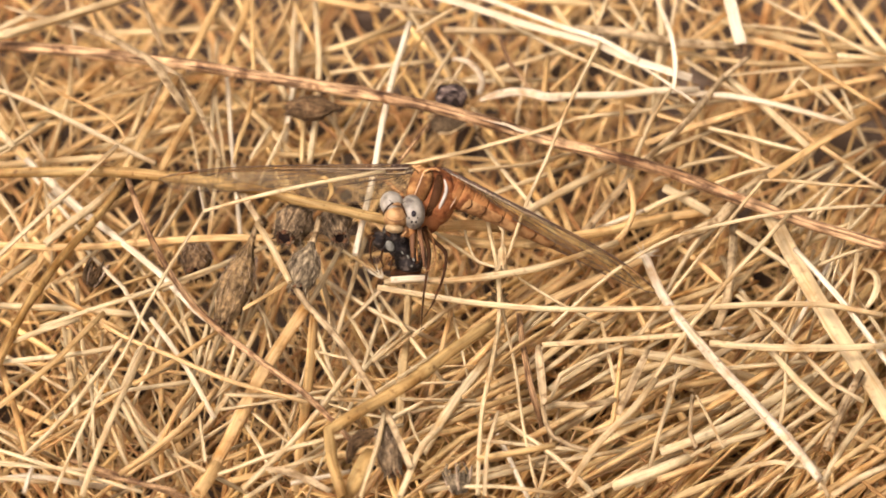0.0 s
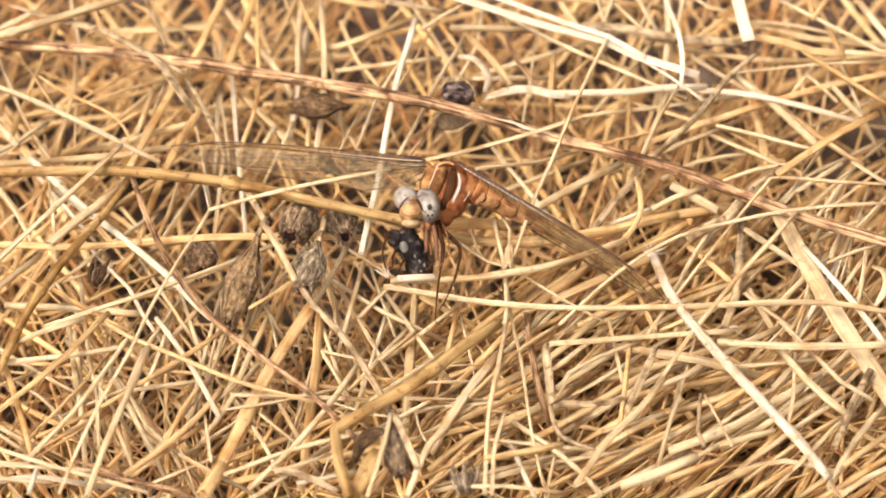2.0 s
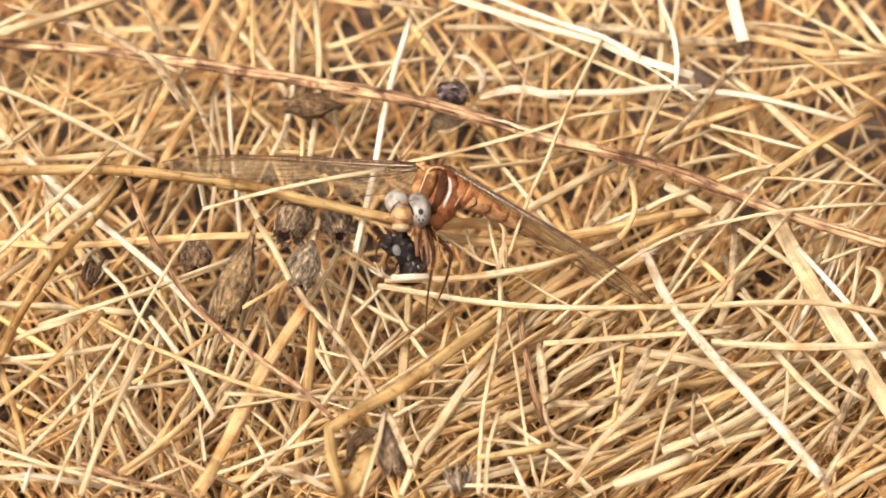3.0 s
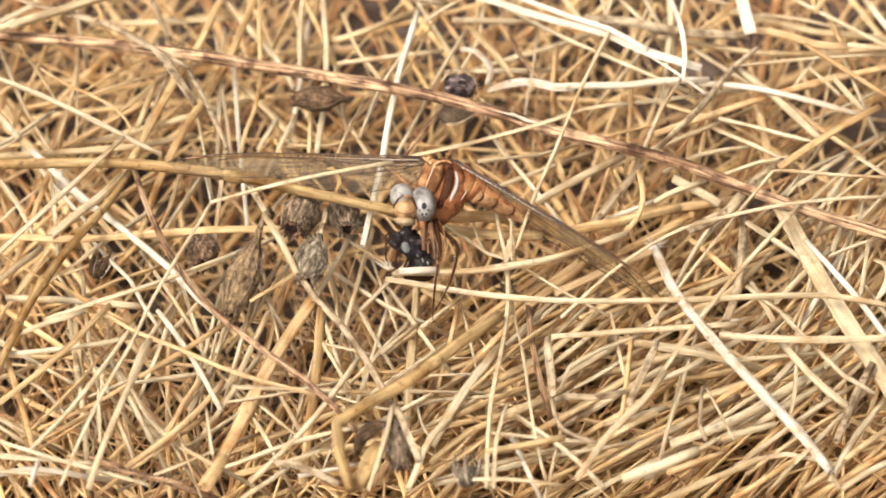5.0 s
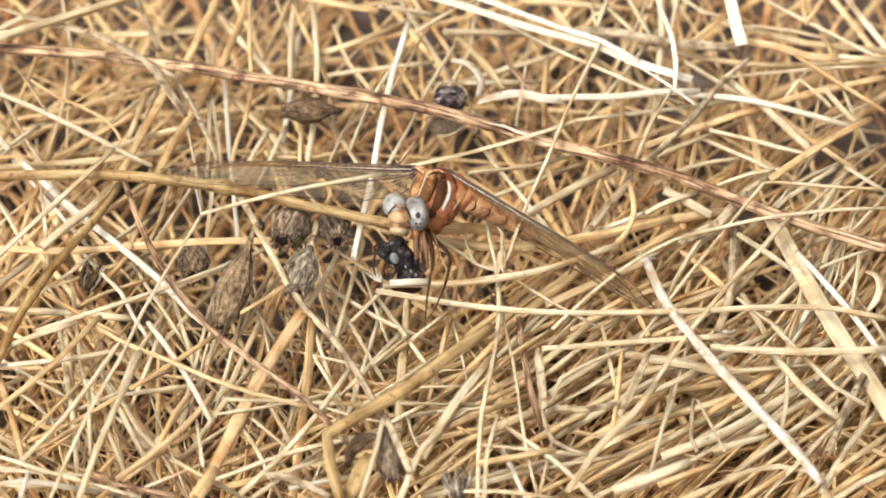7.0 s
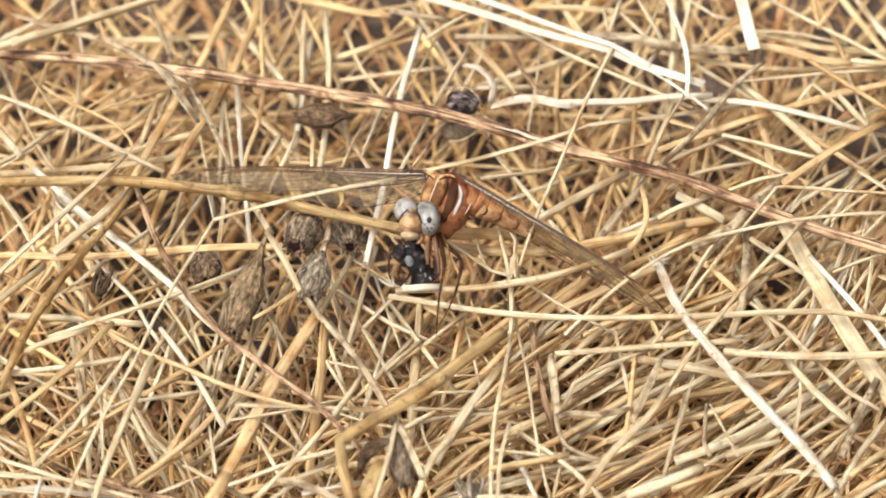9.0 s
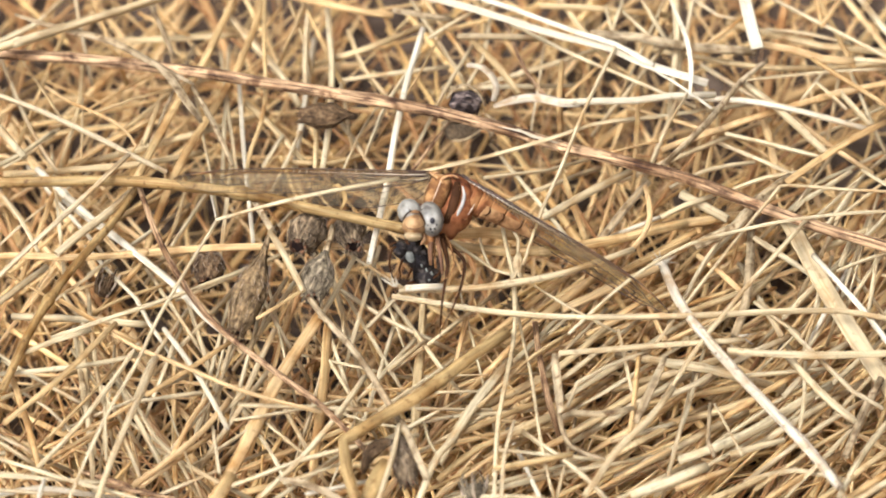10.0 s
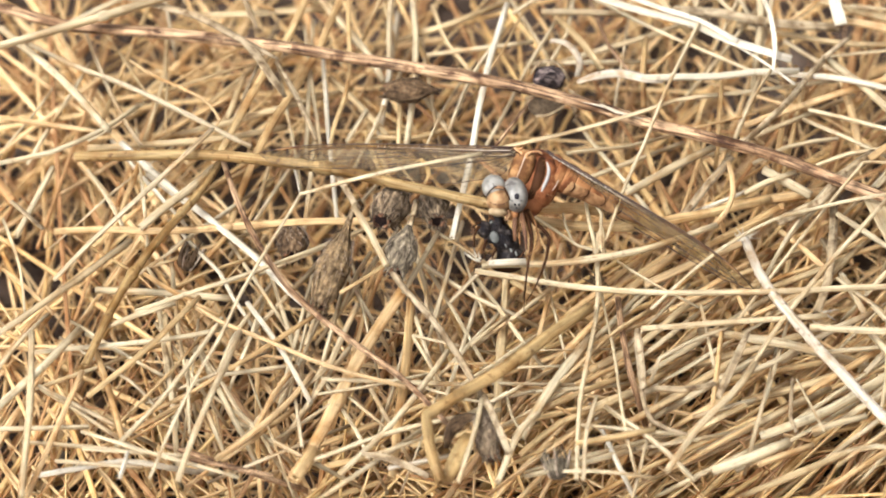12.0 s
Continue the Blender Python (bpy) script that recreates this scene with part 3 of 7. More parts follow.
    stem(0.64, "cream", (34.3, 13.4, 5.3), (40.4, 9.5, 6.0), (45.4, 7.0, 5.3))
    stem(1.15, "golden", (40.4, 17.5, 4.6), (41.3, 12.6, 5.0), (41.6, 8.3, 4.6))
    stem(1.00, "tan", (55.6, 11.9, 11.2), (50.8, 8.3, 11.9), (42.5, 2.0, 11.2))
    stem(0.79, "cream", (49.9, 19.8, 7.7), (53.8, 14.1, 7.7))
    stem(0.65, "cream", (47.1, 21.3, 7.7), (50.8, 16.8, 7.7))
    stem(0.72, "golden", (44.2, 16.6, 6.3), (49.0, 10.9, 7.0), (53.9, 7.4, 6.3))
    stem(0.51, "cream", (31.9, 36.0, 6.6), (35.0, 32.9, 7.0), (38.4, 32.4, 6.6))
    stem(0.58, "golden", (39.1, 33.1, 7.6), (32.8, 27.0, 7.6))
    stem(0.65, "cream", (32.7, 26.7, 4.5), (36.6, 23.0, 5.0), (40.1, 20.8, 4.5))
    stem(0.64, "cream", (28.2, 5.9, 5.4), (32.5, 8.1, 6.0), (39.1, 10.0, 5.4))
    stem(1.75, "perch", (-56.9, 0.2, 13.4), (-41.1, -0.3, 14.7), (-34.0, -1.1, 14.9), (-19.9, -3.9, 14.9), (-5.9, -7.2, 14.0), (-0.3, -7.8, 13.4))
    stem(1.55, "golden", (-1.0, -5.6, 10.4), (5.3, -5.7, 11.0), (9.0, -5.7, 10.4))
    stem(0.85, "cream", (-39.6, 3.1, 15.6), (-41.3, 0.1, 16.4), (-46.4, -6.0, 16.0), (-51.9, -11.3, 14.6), (-58.6, -18.4, 12.4))
    stem(0.99, "golden", (-59.5, -6.0, 6.4), (-53.9, -6.1, 7.0), (-48.2, -6.8, 7.5), (-41.1, -6.8, 7.9), (-34.1, -6.1, 8.0), (-21.4, -5.1, 7.6), (-8.8, -4.4, 6.4))
    stem(1.13, "cream", (-39.6, 2.8, 8.3), (-48.5, -7.0, 8.3))
    stem(1.05, "cream", (-49.6, -9.3, 8.8), (-54.7, -15.2, 9.9), (-65.9, -24.4, 8.8))
    stem(1.33, "perch", (-38.5, 2.6, 10.4), (-41.8, -4.8, 11.4), (-47.7, -14.6, 12.0), (-50.3, -19.7, 11.8), (-54.4, -29.9, 10.4))
    stem(1.05, "bleached", (-51.7, 8.2, 6.4), (-44.2, -1.0, 7.7), (-39.0, -6.2, 8.0), (-34.0, -11.3, 7.8), (-29.7, -16.1, 7.1), (-26.7, -18.4, 6.4))
    stem(0.64, "cream", (-55.7, 3.6, 6.5), (-53.4, -0.4, 7.0), (-51.0, -5.3, 6.5))
    stem(0.76, "bark", (-38.4, 1.4, 11.4), (-36.0, -6.7, 12.2), (-34.5, -10.5, 12.5), (-32.3, -15.2, 12.7), (-29.4, -20.1, 12.9), (-26.6, -23.4, 13.0), (-23.0, -26.8, 12.9), (-15.4, -33.3, 12.4), (-9.2, -40.2, 11.4))
    stem(0.61, "cream", (-28.3, -7.9, 16.4), (-35.0, -24.3, 17.9), (-37.5, -31.3, 18.0), (-39.8, -36.4, 17.9), (-42.3, -42.8, 17.5), (-45.3, -51.2, 16.4))
    stem(0.62, "cream", (-28.2, -12.1, 21.7), (-16.9, -9.3, 23.0), (-5.8, -5.6, 21.7))
    blade(0.6, "perch", (-14.0, -7.6, 22.6), (-13.3, -7.9, 23.2), (-12.7, -8.1, 22.4), (-12.4, -8.6, 21.2), (-13.0, -9.1, 20.0))
    stem(0.70, "cream", (-48.7, -20.1, 8.4), (-43.5, -18.8, 9.5), (-26.9, -11.1, 9.2), (-23.5, -8.7, 8.4))
    stem(0.98, "cream", (-54.0, -14.2, 5.0), (-45.1, -15.4, 6.0), (-36.4, -15.6, 5.0))
    stem(0.84, "golden", (-48.0, -12.7, 6.4), (-42.9, -16.9, 7.0), (-38.3, -19.3, 6.4))
    stem(0.63, "cream", (-47.5, -11.3, 5.7), (-44.4, -17.0, 5.7))
    stem(0.56, "bleached", (-29.6, 1.9, 9.8), (-28.7, -2.5, 9.8))
    stem(0.71, "dull", (-33.0, 6.1, 4.5), (-34.2, -0.2, 5.0), (-35.6, -3.6, 4.5))
    stem(0.97, "cream", (-21.8, -8.4, 14.5), (-19.8, -12.7, 15.0), (-17.5, -17.6, 14.5))
    stem(0.83, "grey", (-17.7, -15.7, 12.8), (-15.5, -20.1, 13.5), (-12.4, -24.8, 14.0), (-8.9, -30.3, 13.8), (-5.5, -36.4, 12.8))
    stem(1.05, "grey", (-24.5, -1.7, 13.7), (-21.4, -8.1, 13.7))
    stem(0.57, "cream", (-18.9, 1.6, 6.8), (-21.0, -1.3, 6.8))
    stem(1.75, "golden", (-15.4, -14.3, 6.0), (-21.7, -28.3, 7.4), (-26.5, -39.8, 6.8), (-28.7, -44.0, 6.0))
    stem(1.74, "tan", (-14.6, -15.0, 5.7), (-14.9, -22.8, 6.6), (-16.7, -43.5, 5.7))
    stem(0.77, "cream", (-11.4, -7.6, 8.5), (-13.6, -13.3, 9.0), (-15.6, -17.2, 8.5))
    stem(0.63, "tan", (-17.0, -13.5, 10.6), (-20.5, -17.0, 11.0), (-23.4, -18.9, 10.6))
    stem(0.63, "cream", (-23.3, -18.5, 6.5), (-21.3, -12.9, 7.0), (-19.8, -9.3, 6.5))
    stem(0.70, "cream", (-12.9, -14.1, 6.8), (-12.7, -18.5, 6.8))
    stem(1.41, "tan", (0.8, -4.8, 7.4), (8.2, -6.8, 8.6), (12.4, -6.9, 8.9), (30.1, -1.4, 7.4))
    stem(1.20, "cream", (12.1, -1.2, 8.3), (16.7, 1.6, 9.0), (23.3, 6.2, 8.3))
    stem(0.99, "tan", (14.6, 8.5, 5.5), (17.4, -2.6, 5.5))
    stem(1.20, "grey", (25.5, 5.3, 7.4), (18.4, -5.3, 7.4))
    stem(0.98, "golden", (24.9, 2.1, 10.3), (25.3, -3.1, 10.9), (24.3, -6.7, 11.0), (23.0, -8.4, 10.9), (19.3, -9.7, 10.3))
    stem(1.25, "cream", (-5.8, -16.3, 12.9), (4.6, -16.8, 14.4), (10.1, -16.0, 14.5), (15.0, -14.4, 14.2), (23.1, -9.8, 12.9))
    stem(0.90, "cream", (-6.7, -17.5, 13.4), (6.6, -20.9, 14.5), (13.5, -21.7, 14.8), (21.8, -22.0, 15.0), (32.2, -21.6, 14.9), (42.6, -20.7, 14.5), (48.2, -20.4, 14.1), (55.8, -21.5, 13.4))
    stem(0.90, "bleached", (-5.0, -17.6, 15.1), (-0.4, -17.3, 15.1))
    stem(0.63, "cream", (14.9, -24.1, 14.4), (22.6, -16.4, 15.5), (25.4, -14.2, 15.7), (30.0, -11.4, 16.0), (36.0, -9.4, 16.0), (43.0, -7.4, 15.7), (50.1, -6.0, 15.2), (56.5, -5.0, 14.4))
    stem(0.42, "cream", (-0.3, -6.6, 11.4), (6.0, -12.3, 11.9), (9.5, -13.2, 11.4))
    stem(0.42, "cream", (10.9, -13.5, 10.3), (15.0, -17.3, 11.0), (20.9, -20.7, 10.3))
    stem(0.69, "cream", (7.0, -5.3, 11.4), (8.3, -14.9, 12.4), (8.4, -21.4, 12.9), (6.1, -37.6, 12.6), (5.7, -47.6, 11.4))
    stem(0.62, "cream", (8.4, -13.4, 10.4), (9.0, -20.2, 11.3), (10.2, -27.6, 11.9), (11.8, -40.9, 11.5), (13.1, -46.9, 10.4))
    stem(0.49, "cream", (8.0, -6.9, 13.8), (8.9, -9.1, 14.0), (8.8, -12.0, 13.8))
    stem(0.42, "cream", (4.1, -5.2, 10.7), (4.5, -8.5, 11.0), (5.7, -11.3, 10.7))
    stem(1.06, "tan", (22.6, -7.9, 6.5), (30.5, -3.4, 6.5))
    stem(1.27, "golden", (14.4, -14.1, 6.2), (26.9, -7.3, 6.2))
    stem(1.32, "mottled", (26.4, -12.0, 13.4), (28.2, -18.5, 14.2), (30.3, -22.7, 14.6), (35.4, -30.8, 15.0), (44.6, -43.0, 14.1), (47.2, -46.7, 13.4))
    stem(0.70, "cream", (56.7, -1.3, 13.4), (48.9, -1.6, 14.4), (42.7, -1.3, 14.8), (41.4, -1.5, 14.9), (32.4, -14.9, 14.7), (25.3, -25.4, 13.4))
    stem(0.69, "cream", (44.9, -5.4, 13.4), (33.6, -22.1, 15.0), (30.7, -26.4, 14.7), (26.1, -33.9, 13.4))
    blade(2.45, "cream", (42.6, -2.6, 9.6), (43.9, -6.2, 10.0), (46.9, -14.2, 10.4), (50.4, -22.1, 10.6), (55.2, -31.6, 10.2), (57.7, -36.3, 9.6), torn=True)
    blade(0.95, "cream", (54.0, -10.8, 9.0), (55.3, -11.9, 9.6), (55.7, -13.6, 9.9), (55.3, -15.4, 9.6), (54.2, -16.9, 9.0))
    stem(0.80, "bleached", (45.4, -10.1, 12.0), (48.7, -15.3, 12.6), (51.7, -20.1, 12.6), (57.2, -29.5, 12.0))
    stem(0.98, "cream", (38.4, -4.6, 8.5), (45.7, -10.8, 8.5))
    stem(0.92, "golden", (31.4, -5.0, 5.5), (34.3, -8.2, 6.0), (37.3, -11.6, 5.5))
    stem(0.63, "cream", (28.9, -16.1, 9.3), (32.0, -9.5, 10.0), (35.3, -3.4, 9.3))
    stem(1.06, "dull", (30.3, -13.8, 5.4), (39.5, -9.5, 5.4))
    stem(1.26, "grey", (38.1, -1.8, 7.2), (37.6, -9.7, 8.0), (37.0, -14.9, 7.8), (35.7, -19.0, 7.2))
    stem(0.63, "cream", (38.2, -14.0, 7.6), (40.6, -16.8, 8.0), (43.8, -19.3, 7.6))
    stem(0.70, "cream", (48.4, -10.7, 9.5), (52.3, -9.1, 10.0), (56.6, -7.3, 9.5))
    stem(0.63, "cream", (53.5, -7.2, 9.5), (52.9, -12.2, 10.0), (52.0, -17.3, 9.5))
    stem(0.85, "cream", (26.9, -1.4, 8.6), (29.8, 0.1, 9.0), (33.4, 2.0, 8.6))
    stem(1.42, "cream", (29.4, 3.1, 7.6), (35.2, -1.0, 7.6))
    stem(1.55, "grey", (43.1, 3.8, 10.2), (39.2, -0.5, 10.9), (35.6, -4.9, 10.9), (31.0, -7.1, 10.2))
    stem(0.71, "cream", (36.0, 4.0, 7.4), (40.2, 5.4, 8.0), (46.0, 6.9, 7.4))
    stem(0.85, "cream", (50.6, -3.4, 6.8), (49.0, -8.1, 6.8))
    stem(0.71, "cream", (52.4, 6.9, 7.7), (57.2, 2.9, 7.7))
    stem(0.71, "cream", (45.1, 2.2, 7.6), (51.0, 6.8, 7.6))
    stem(0.71, "cream", (46.4, -3.2, 6.5), (52.5, 6.8, 6.5))
    stem(0.57, "cream", (43.7, 1.1, 6.8), (45.9, 3.8, 6.8))
    stem(1.00, "dull", (47.1, -4.3, 5.6), (53.6, -0.7, 5.6))
    stem(0.84, "cream", (41.7, -16.4, 7.5), (46.0, -11.5, 8.0), (48.6, -8.4, 7.5))
    stem(0.63, "cream", (43.6, -20.0, 7.6), (45.5, -15.9, 8.0), (46.4, -11.2, 7.6))
    stem(0.71, "cream", (49.4, -14.7, 7.5), (54.7, -5.8, 7.5))
    stem(0.69, "cream", (-61.2, -26.7, 8.6), (-40.5, -24.2, 9.3), (-37.0, -22.7, 8.6))
    stem(0.83, "tan", (-53.8, -35.1, 10.9), (-49.8, -31.8, 11.8), (-46.5, -28.2, 12.0), (-40.6, -19.7, 10.9))
    stem(0.76, "cream", (-50.2, -41.8, 9.8), (-46.2, -37.5, 10.8), (-37.8, -22.2, 9.8))
    stem(1.05, "cream", (-42.2, -49.8, 13.8), (-40.3, -43.6, 14.8), (-35.3, -27.2, 13.8))
    stem(0.97, "golden", (-53.6, -25.3, 8.3), (-51.3, -33.2, 9.0), (-49.5, -39.8, 8.3))
    stem(0.76, "golden", (-42.0, -20.2, 10.4), (-37.7, -24.0, 11.3), (-32.0, -27.2, 11.9), (-26.4, -30.2, 12.0), (-15.1, -33.1, 10.4))
    stem(0.76, "bleached", (-34.8, -19.4, 9.2), (-31.4, -25.3, 9.9), (-26.6, -34.7, 9.2))
    stem(0.69, "tan", (-36.7, -30.4, 10.3), (-31.4, -26.9, 11.0), (-26.3, -22.0, 10.3))
    stem(0.69, "cream", (-37.7, -30.7, 9.5), (-29.8, -29.3, 9.5))
    stem(0.62, "golden", (-49.1, -36.9, 8.2), (-43.6, -34.5, 9.0), (-37.3, -29.3, 8.2))
    stem(0.61, "cream", (-54.2, -41.0, 11.8), (-49.3, -43.5, 12.7), (-34.9, -47.8, 11.8))
    stem(0.61, "cream", (-54.1, -43.2, 11.3), (-41.5, -44.2, 11.3))
    stem(0.68, "bleached", (-48.1, -47.0, 15.8), (-49.0, -50.8, 15.8))
    stem(0.89, "golden", (-26.4, -30.0, 9.1), (-31.1, -37.3, 10.0), (-38.0, -43.2, 9.1))
    stem(0.62, "cream", (-39.4, -35.3, 8.7), (-36.9, -41.9, 8.7))
    stem(0.48, "cream", (-41.9, -28.4, 9.5), (-41.2, -39.7, 9.5))
    stem(0.83, "golden", (-33.4, -37.7, 7.4), (-31.3, -32.6, 8.0), (-28.6, -27.7, 7.4))
    stem(0.62, "cream", (-28.5, -33.8, 8.7), (-27.5, -41.0, 8.7))
    stem(1.77, "tan", (-25.9, -42.1, 9.8), (-28.1, -46.4, 9.8))
    stem(0.76, "cream", (-51.8, -24.1, 10.5), (-48.1, -22.6, 11.0), (-43.7, -20.5, 10.5))
    stem(0.97, "dull", (-45.2, -18.2, 5.2), (-43.1, -35.9, 5.2))
    stem(0.61, "bark", (-41.3, -43.9, 10.4), (-30.9, -46.5, 10.4))
    stem(0.68, "cream", (-27.2, -43.9, 9.5), (-15.3, -39.9, 11.0), (-3.4, -35.8, 9.5))
    stem(0.82, "cream", (-22.9, -45.8, 9.8), (-18.0, -40.9, 10.9), (-14.7, -36.3, 11.0), (-10.0, -27.1, 9.8))
    stem(1.60, "perch", (7.5, -23.9, 14.6), (1.1, -30.4, 15.8), (-3.0, -34.5, 16.0), (-8.5, -38.2, 15.7), (-12.5, -41.2, 15.4), (-12.1, -45.9, 15.8), (-10.7, -51.0, 15.3))
    stem(0.62, "cream", (-25.5, -30.2, 8.0), (-8.4, -30.9, 8.0))
    stem(0.62, "cream", (-13.5, -32.9, 10.4), (-8.5, -35.3, 11.0), (-4.1, -35.7, 10.4))
    stem(0.69, "cream", (-25.9, -32.6, 8.2), (-19.6, -32.0, 9.0), (-12.4, -29.5, 8.2))
    stem(0.75, "cream", (-5.7, -37.8, 14.4), (-6.4, -42.6, 14.9), (-8.4, -50.2, 14.4))
    stem(0.88, "grey", (-5.5, -37.4, 14.6), (-2.4, -46.1, 14.6))
    blade(2.04, "perch", (-9.9, -49.6, 13.6), (-8.4, -45.8, 14.0), (-7.1, -42.7, 13.6))
    stem(0.55, "cream", (-3.0, -34.3, 9.8), (0.8, -33.2, 9.8))
    stem(0.48, "cream", (-2.7, -34.9, 10.8), (-2.0, -38.1, 11.0), (-1.2, -39.7, 10.8))
    stem(1.50, "cream", (1.1, -39.4, 13.4), (-0.8, -42.0, 13.9), (-3.8, -49.5, 13.4))
    stem(0.34, "golden", (-9.9, -29.8, 10.7), (-4.1, -29.6, 10.7))
    stem(0.68, "cream", (-19.7, -43.8, 10.6), (-13.1, -41.1, 10.6))
    stem(0.83, "cream", (-27.5, -31.6, 8.3), (-24.5, -28.6, 8.9), (-21.2, -18.8, 8.3))
    stem(0.63, "cream", (-27.5, -24.9, 7.8), (-26.4, -20.1, 7.8))
    stem(0.70, "cream", (-7.2, -24.6, 7.7), (-2.7, -20.2, 7.7))
    stem(1.02, "bleached", (-17.0, -45.5, 10.5), (-9.5, -43.5, 10.5))
    blade(0.95, "grey", (-20.1, -44.6, 12.5), (-16.6, -45.8, 13.0), (-12.1, -48.0, 12.5))
    stem(1.31, "cream", (-1.0, -39.7, 9.1), (1.4, -35.1, 9.9), (4.6, -29.7, 9.9), (7.7, -24.3, 9.1))
    stem(0.69, "dull", (15.3, -21.5, 11.2), (10.8, -25.5, 11.9), (3.9, -32.9, 11.2))
    blade(1.16, "grey", (13.1, -28.0, 15.6), (13.8, -37.0, 15.6))
    stem(0.61, "grey", (13.7, -35.9, 14.5), (14.0, -39.2, 14.9), (14.8, -41.4, 15.0), (16.7, -42.6, 14.9), (19.1, -43.1, 14.5))
    stem(0.83, "cream", (13.7, -26.5, 13.7), (36.5, -24.4, 13.7))
    stem(0.55, "cream", (25.0, -25.1, 12.3), (19.7, -28.0, 13.0), (15.9, -30.5, 12.8), (14.8, -33.7, 12.3))
    stem(0.68, "golden", (23.6, -25.2, 12.4), (22.2, -37.8, 12.4))
    stem(0.55, "cream", (21.1, -21.3, 11.5), (22.6, -30.8, 11.5))
    blade(1.03, "grey", (26.8, -26.1, 12.5), (22.9, -36.2, 12.5))
    stem(1.02, "cream", (27.5, -32.8, 15.0), (24.3, -38.2, 15.8), (20.8, -42.6, 16.0), (16.5, -49.0, 15.0))
    stem(0.96, "tan", (5.7, -43.0, 12.4), (15.3, -40.9, 12.4))
    stem(0.82, "cream", (9.2, -36.5, 11.2), (17.4, -44.6, 11.8), (20.0, -47.6, 11.2))
    stem(0.68, "cream", (8.2, -37.3, 14.4), (7.0, -42.7, 15.0), (6.5, -49.9, 14.4))
    stem(0.89, "grey", (14.0, -35.4, 12.5), (15.5, -35.0, 12.8), (18.2, -35.3, 13.0), (22.7, -34.1, 12.5))
    stem(1.24, "tan", (0.8, -35.4, 8.3), (6.6, -32.7, 9.0), (12.5, -29.5, 8.3))
    stem(0.96, "tan", (-1.0, -42.6, 9.4), (3.8, -38.2, 10.0), (7.6, -35.9, 9.4))
    stem(1.38, "dull", (6.3, -35.6, 8.6), (12.5, -32.4, 8.6))
    stem(0.62, "cream", (6.2, -37.9, 9.3), (18.6, -39.4, 9.3))
    stem(0.83, "cream", (20.0, -36.1, 8.5), (27.6, -33.5, 8.5))
    stem(1.05, "dull", (14.2, -34.0, 6.1), (28.3, -23.6, 6.1))
    stem(0.97, "golden", (11.4, -36.8, 7.6), (17.7, -32.6, 7.6))
    stem(0.91, "cream", (14.6, -28.0, 6.5), (22.4, -22.3, 6.5))
    stem(0.61, "cream", (2.1, -46.3, 11.2), (7.9, -46.8, 12.0), (15.4, -47.2, 11.2))
    stem(0.96, "cream", (34.3, -26.2, 13.7), (41.0, -27.6, 14.8), (47.9, -27.8, 14.9), (56.3, -26.4, 13.7))
    stem(1.17, "cream", (41.7, -26.0, 12.3), (47.1, -33.9, 12.9), (49.7, -36.0, 12.3))
    stem(0.76, "cream", (42.1, -21.7, 12.1), (49.2, -31.6, 12.9), (53.1, -33.9, 12.1))
    stem(0.62, "cream", (44.0, -25.4, 10.4), (43.4, -32.9, 11.0), (42.5, -38.0, 10.4))
    stem(0.61, "cream", (32.5, -34.2, 13.6), (35.6, -42.1, 13.6))
    stem(1.51, "cream", (28.2, -38.4, 7.8), (34.1, -36.5, 8.8), (47.2, -26.9, 7.8))
    stem(1.11, "dull", (26.0, -32.2, 6.2), (32.2, -30.8, 7.0), (38.9, -27.5, 6.2))
    stem(1.10, "golden", (27.8, -42.5, 7.6), (34.7, -39.6, 7.6))
    stem(0.69, "cream", (36.3, -26.8, 9.4), (46.5, -25.7, 9.4))
    stem(0.89, "cream", (34.3, -39.6, 10.6), (41.0, -37.4, 10.6))
    stem(0.97, "cream", (26.3, -29.6, 8.6), (30.2, -28.0, 9.0), (33.4, -25.3, 8.6))
    stem(1.49, "cream", (22.1, -47.7, 13.4), (26.9, -46.1, 14.0), (31.4, -43.4, 13.4))
    stem(0.68, "grey", (32.1, -33.5, 12.6), (31.7, -39.5, 12.9), (32.3, -41.4, 12.6))
    stem(0.96, "dull", (37.4, -42.5, 7.2), (43.7, -37.6, 8.0), (49.8, -32.5, 7.2))
    stem(0.89, "cream", (47.4, -44.4, 8.3), (50.5, -38.3, 9.0), (54.9, -31.8, 8.3))
    stem(0.98, "golden", (43.3, -31.7, 6.1), (54.6, -18.5, 6.1))
    stem(1.03, "grey", (53.0, -28.8, 11.4), (50.1, -35.4, 12.0), (48.1, -40.5, 11.4))
    stem(0.68, "cream", (46.6, -42.6, 11.7), (48.3, -48.0, 11.7))
    stem(0.83, "cream", (41.2, -29.3, 8.4), (45.5, -24.5, 9.0), (49.9, -20.6, 8.4))
    stem(0.91, "cream", (30.9, -26.7, 7.2), (38.0, -22.0, 8.0), (43.0, -18.8, 7.2))
    stem(0.82, "cream", (36.1, -41.2, 7.2), (42.3, -40.1, 8.0), (49.1, -41.2, 7.2))
    stem(1.36, "cream", (48.6, -48.4, 12.5), (51.7, -46.3, 13.0), (55.5, -43.8, 12.5))
    stem(1.22, "cream", (-67.6, 24.1, 9.9), (-59.6, 15.1, 11.0), (-53.0, 7.3, 9.9))
    stem(0.79, "golden", (-67.6, 12.5, 6.3), (-54.7, 10.0, 6.3))
    stem(0.78, "cream", (-66.9, 2.8, 8.9), (-60.1, 3.9, 9.9), (-54.6, 7.1, 9.9), (-49.5, 12.2, 8.9))
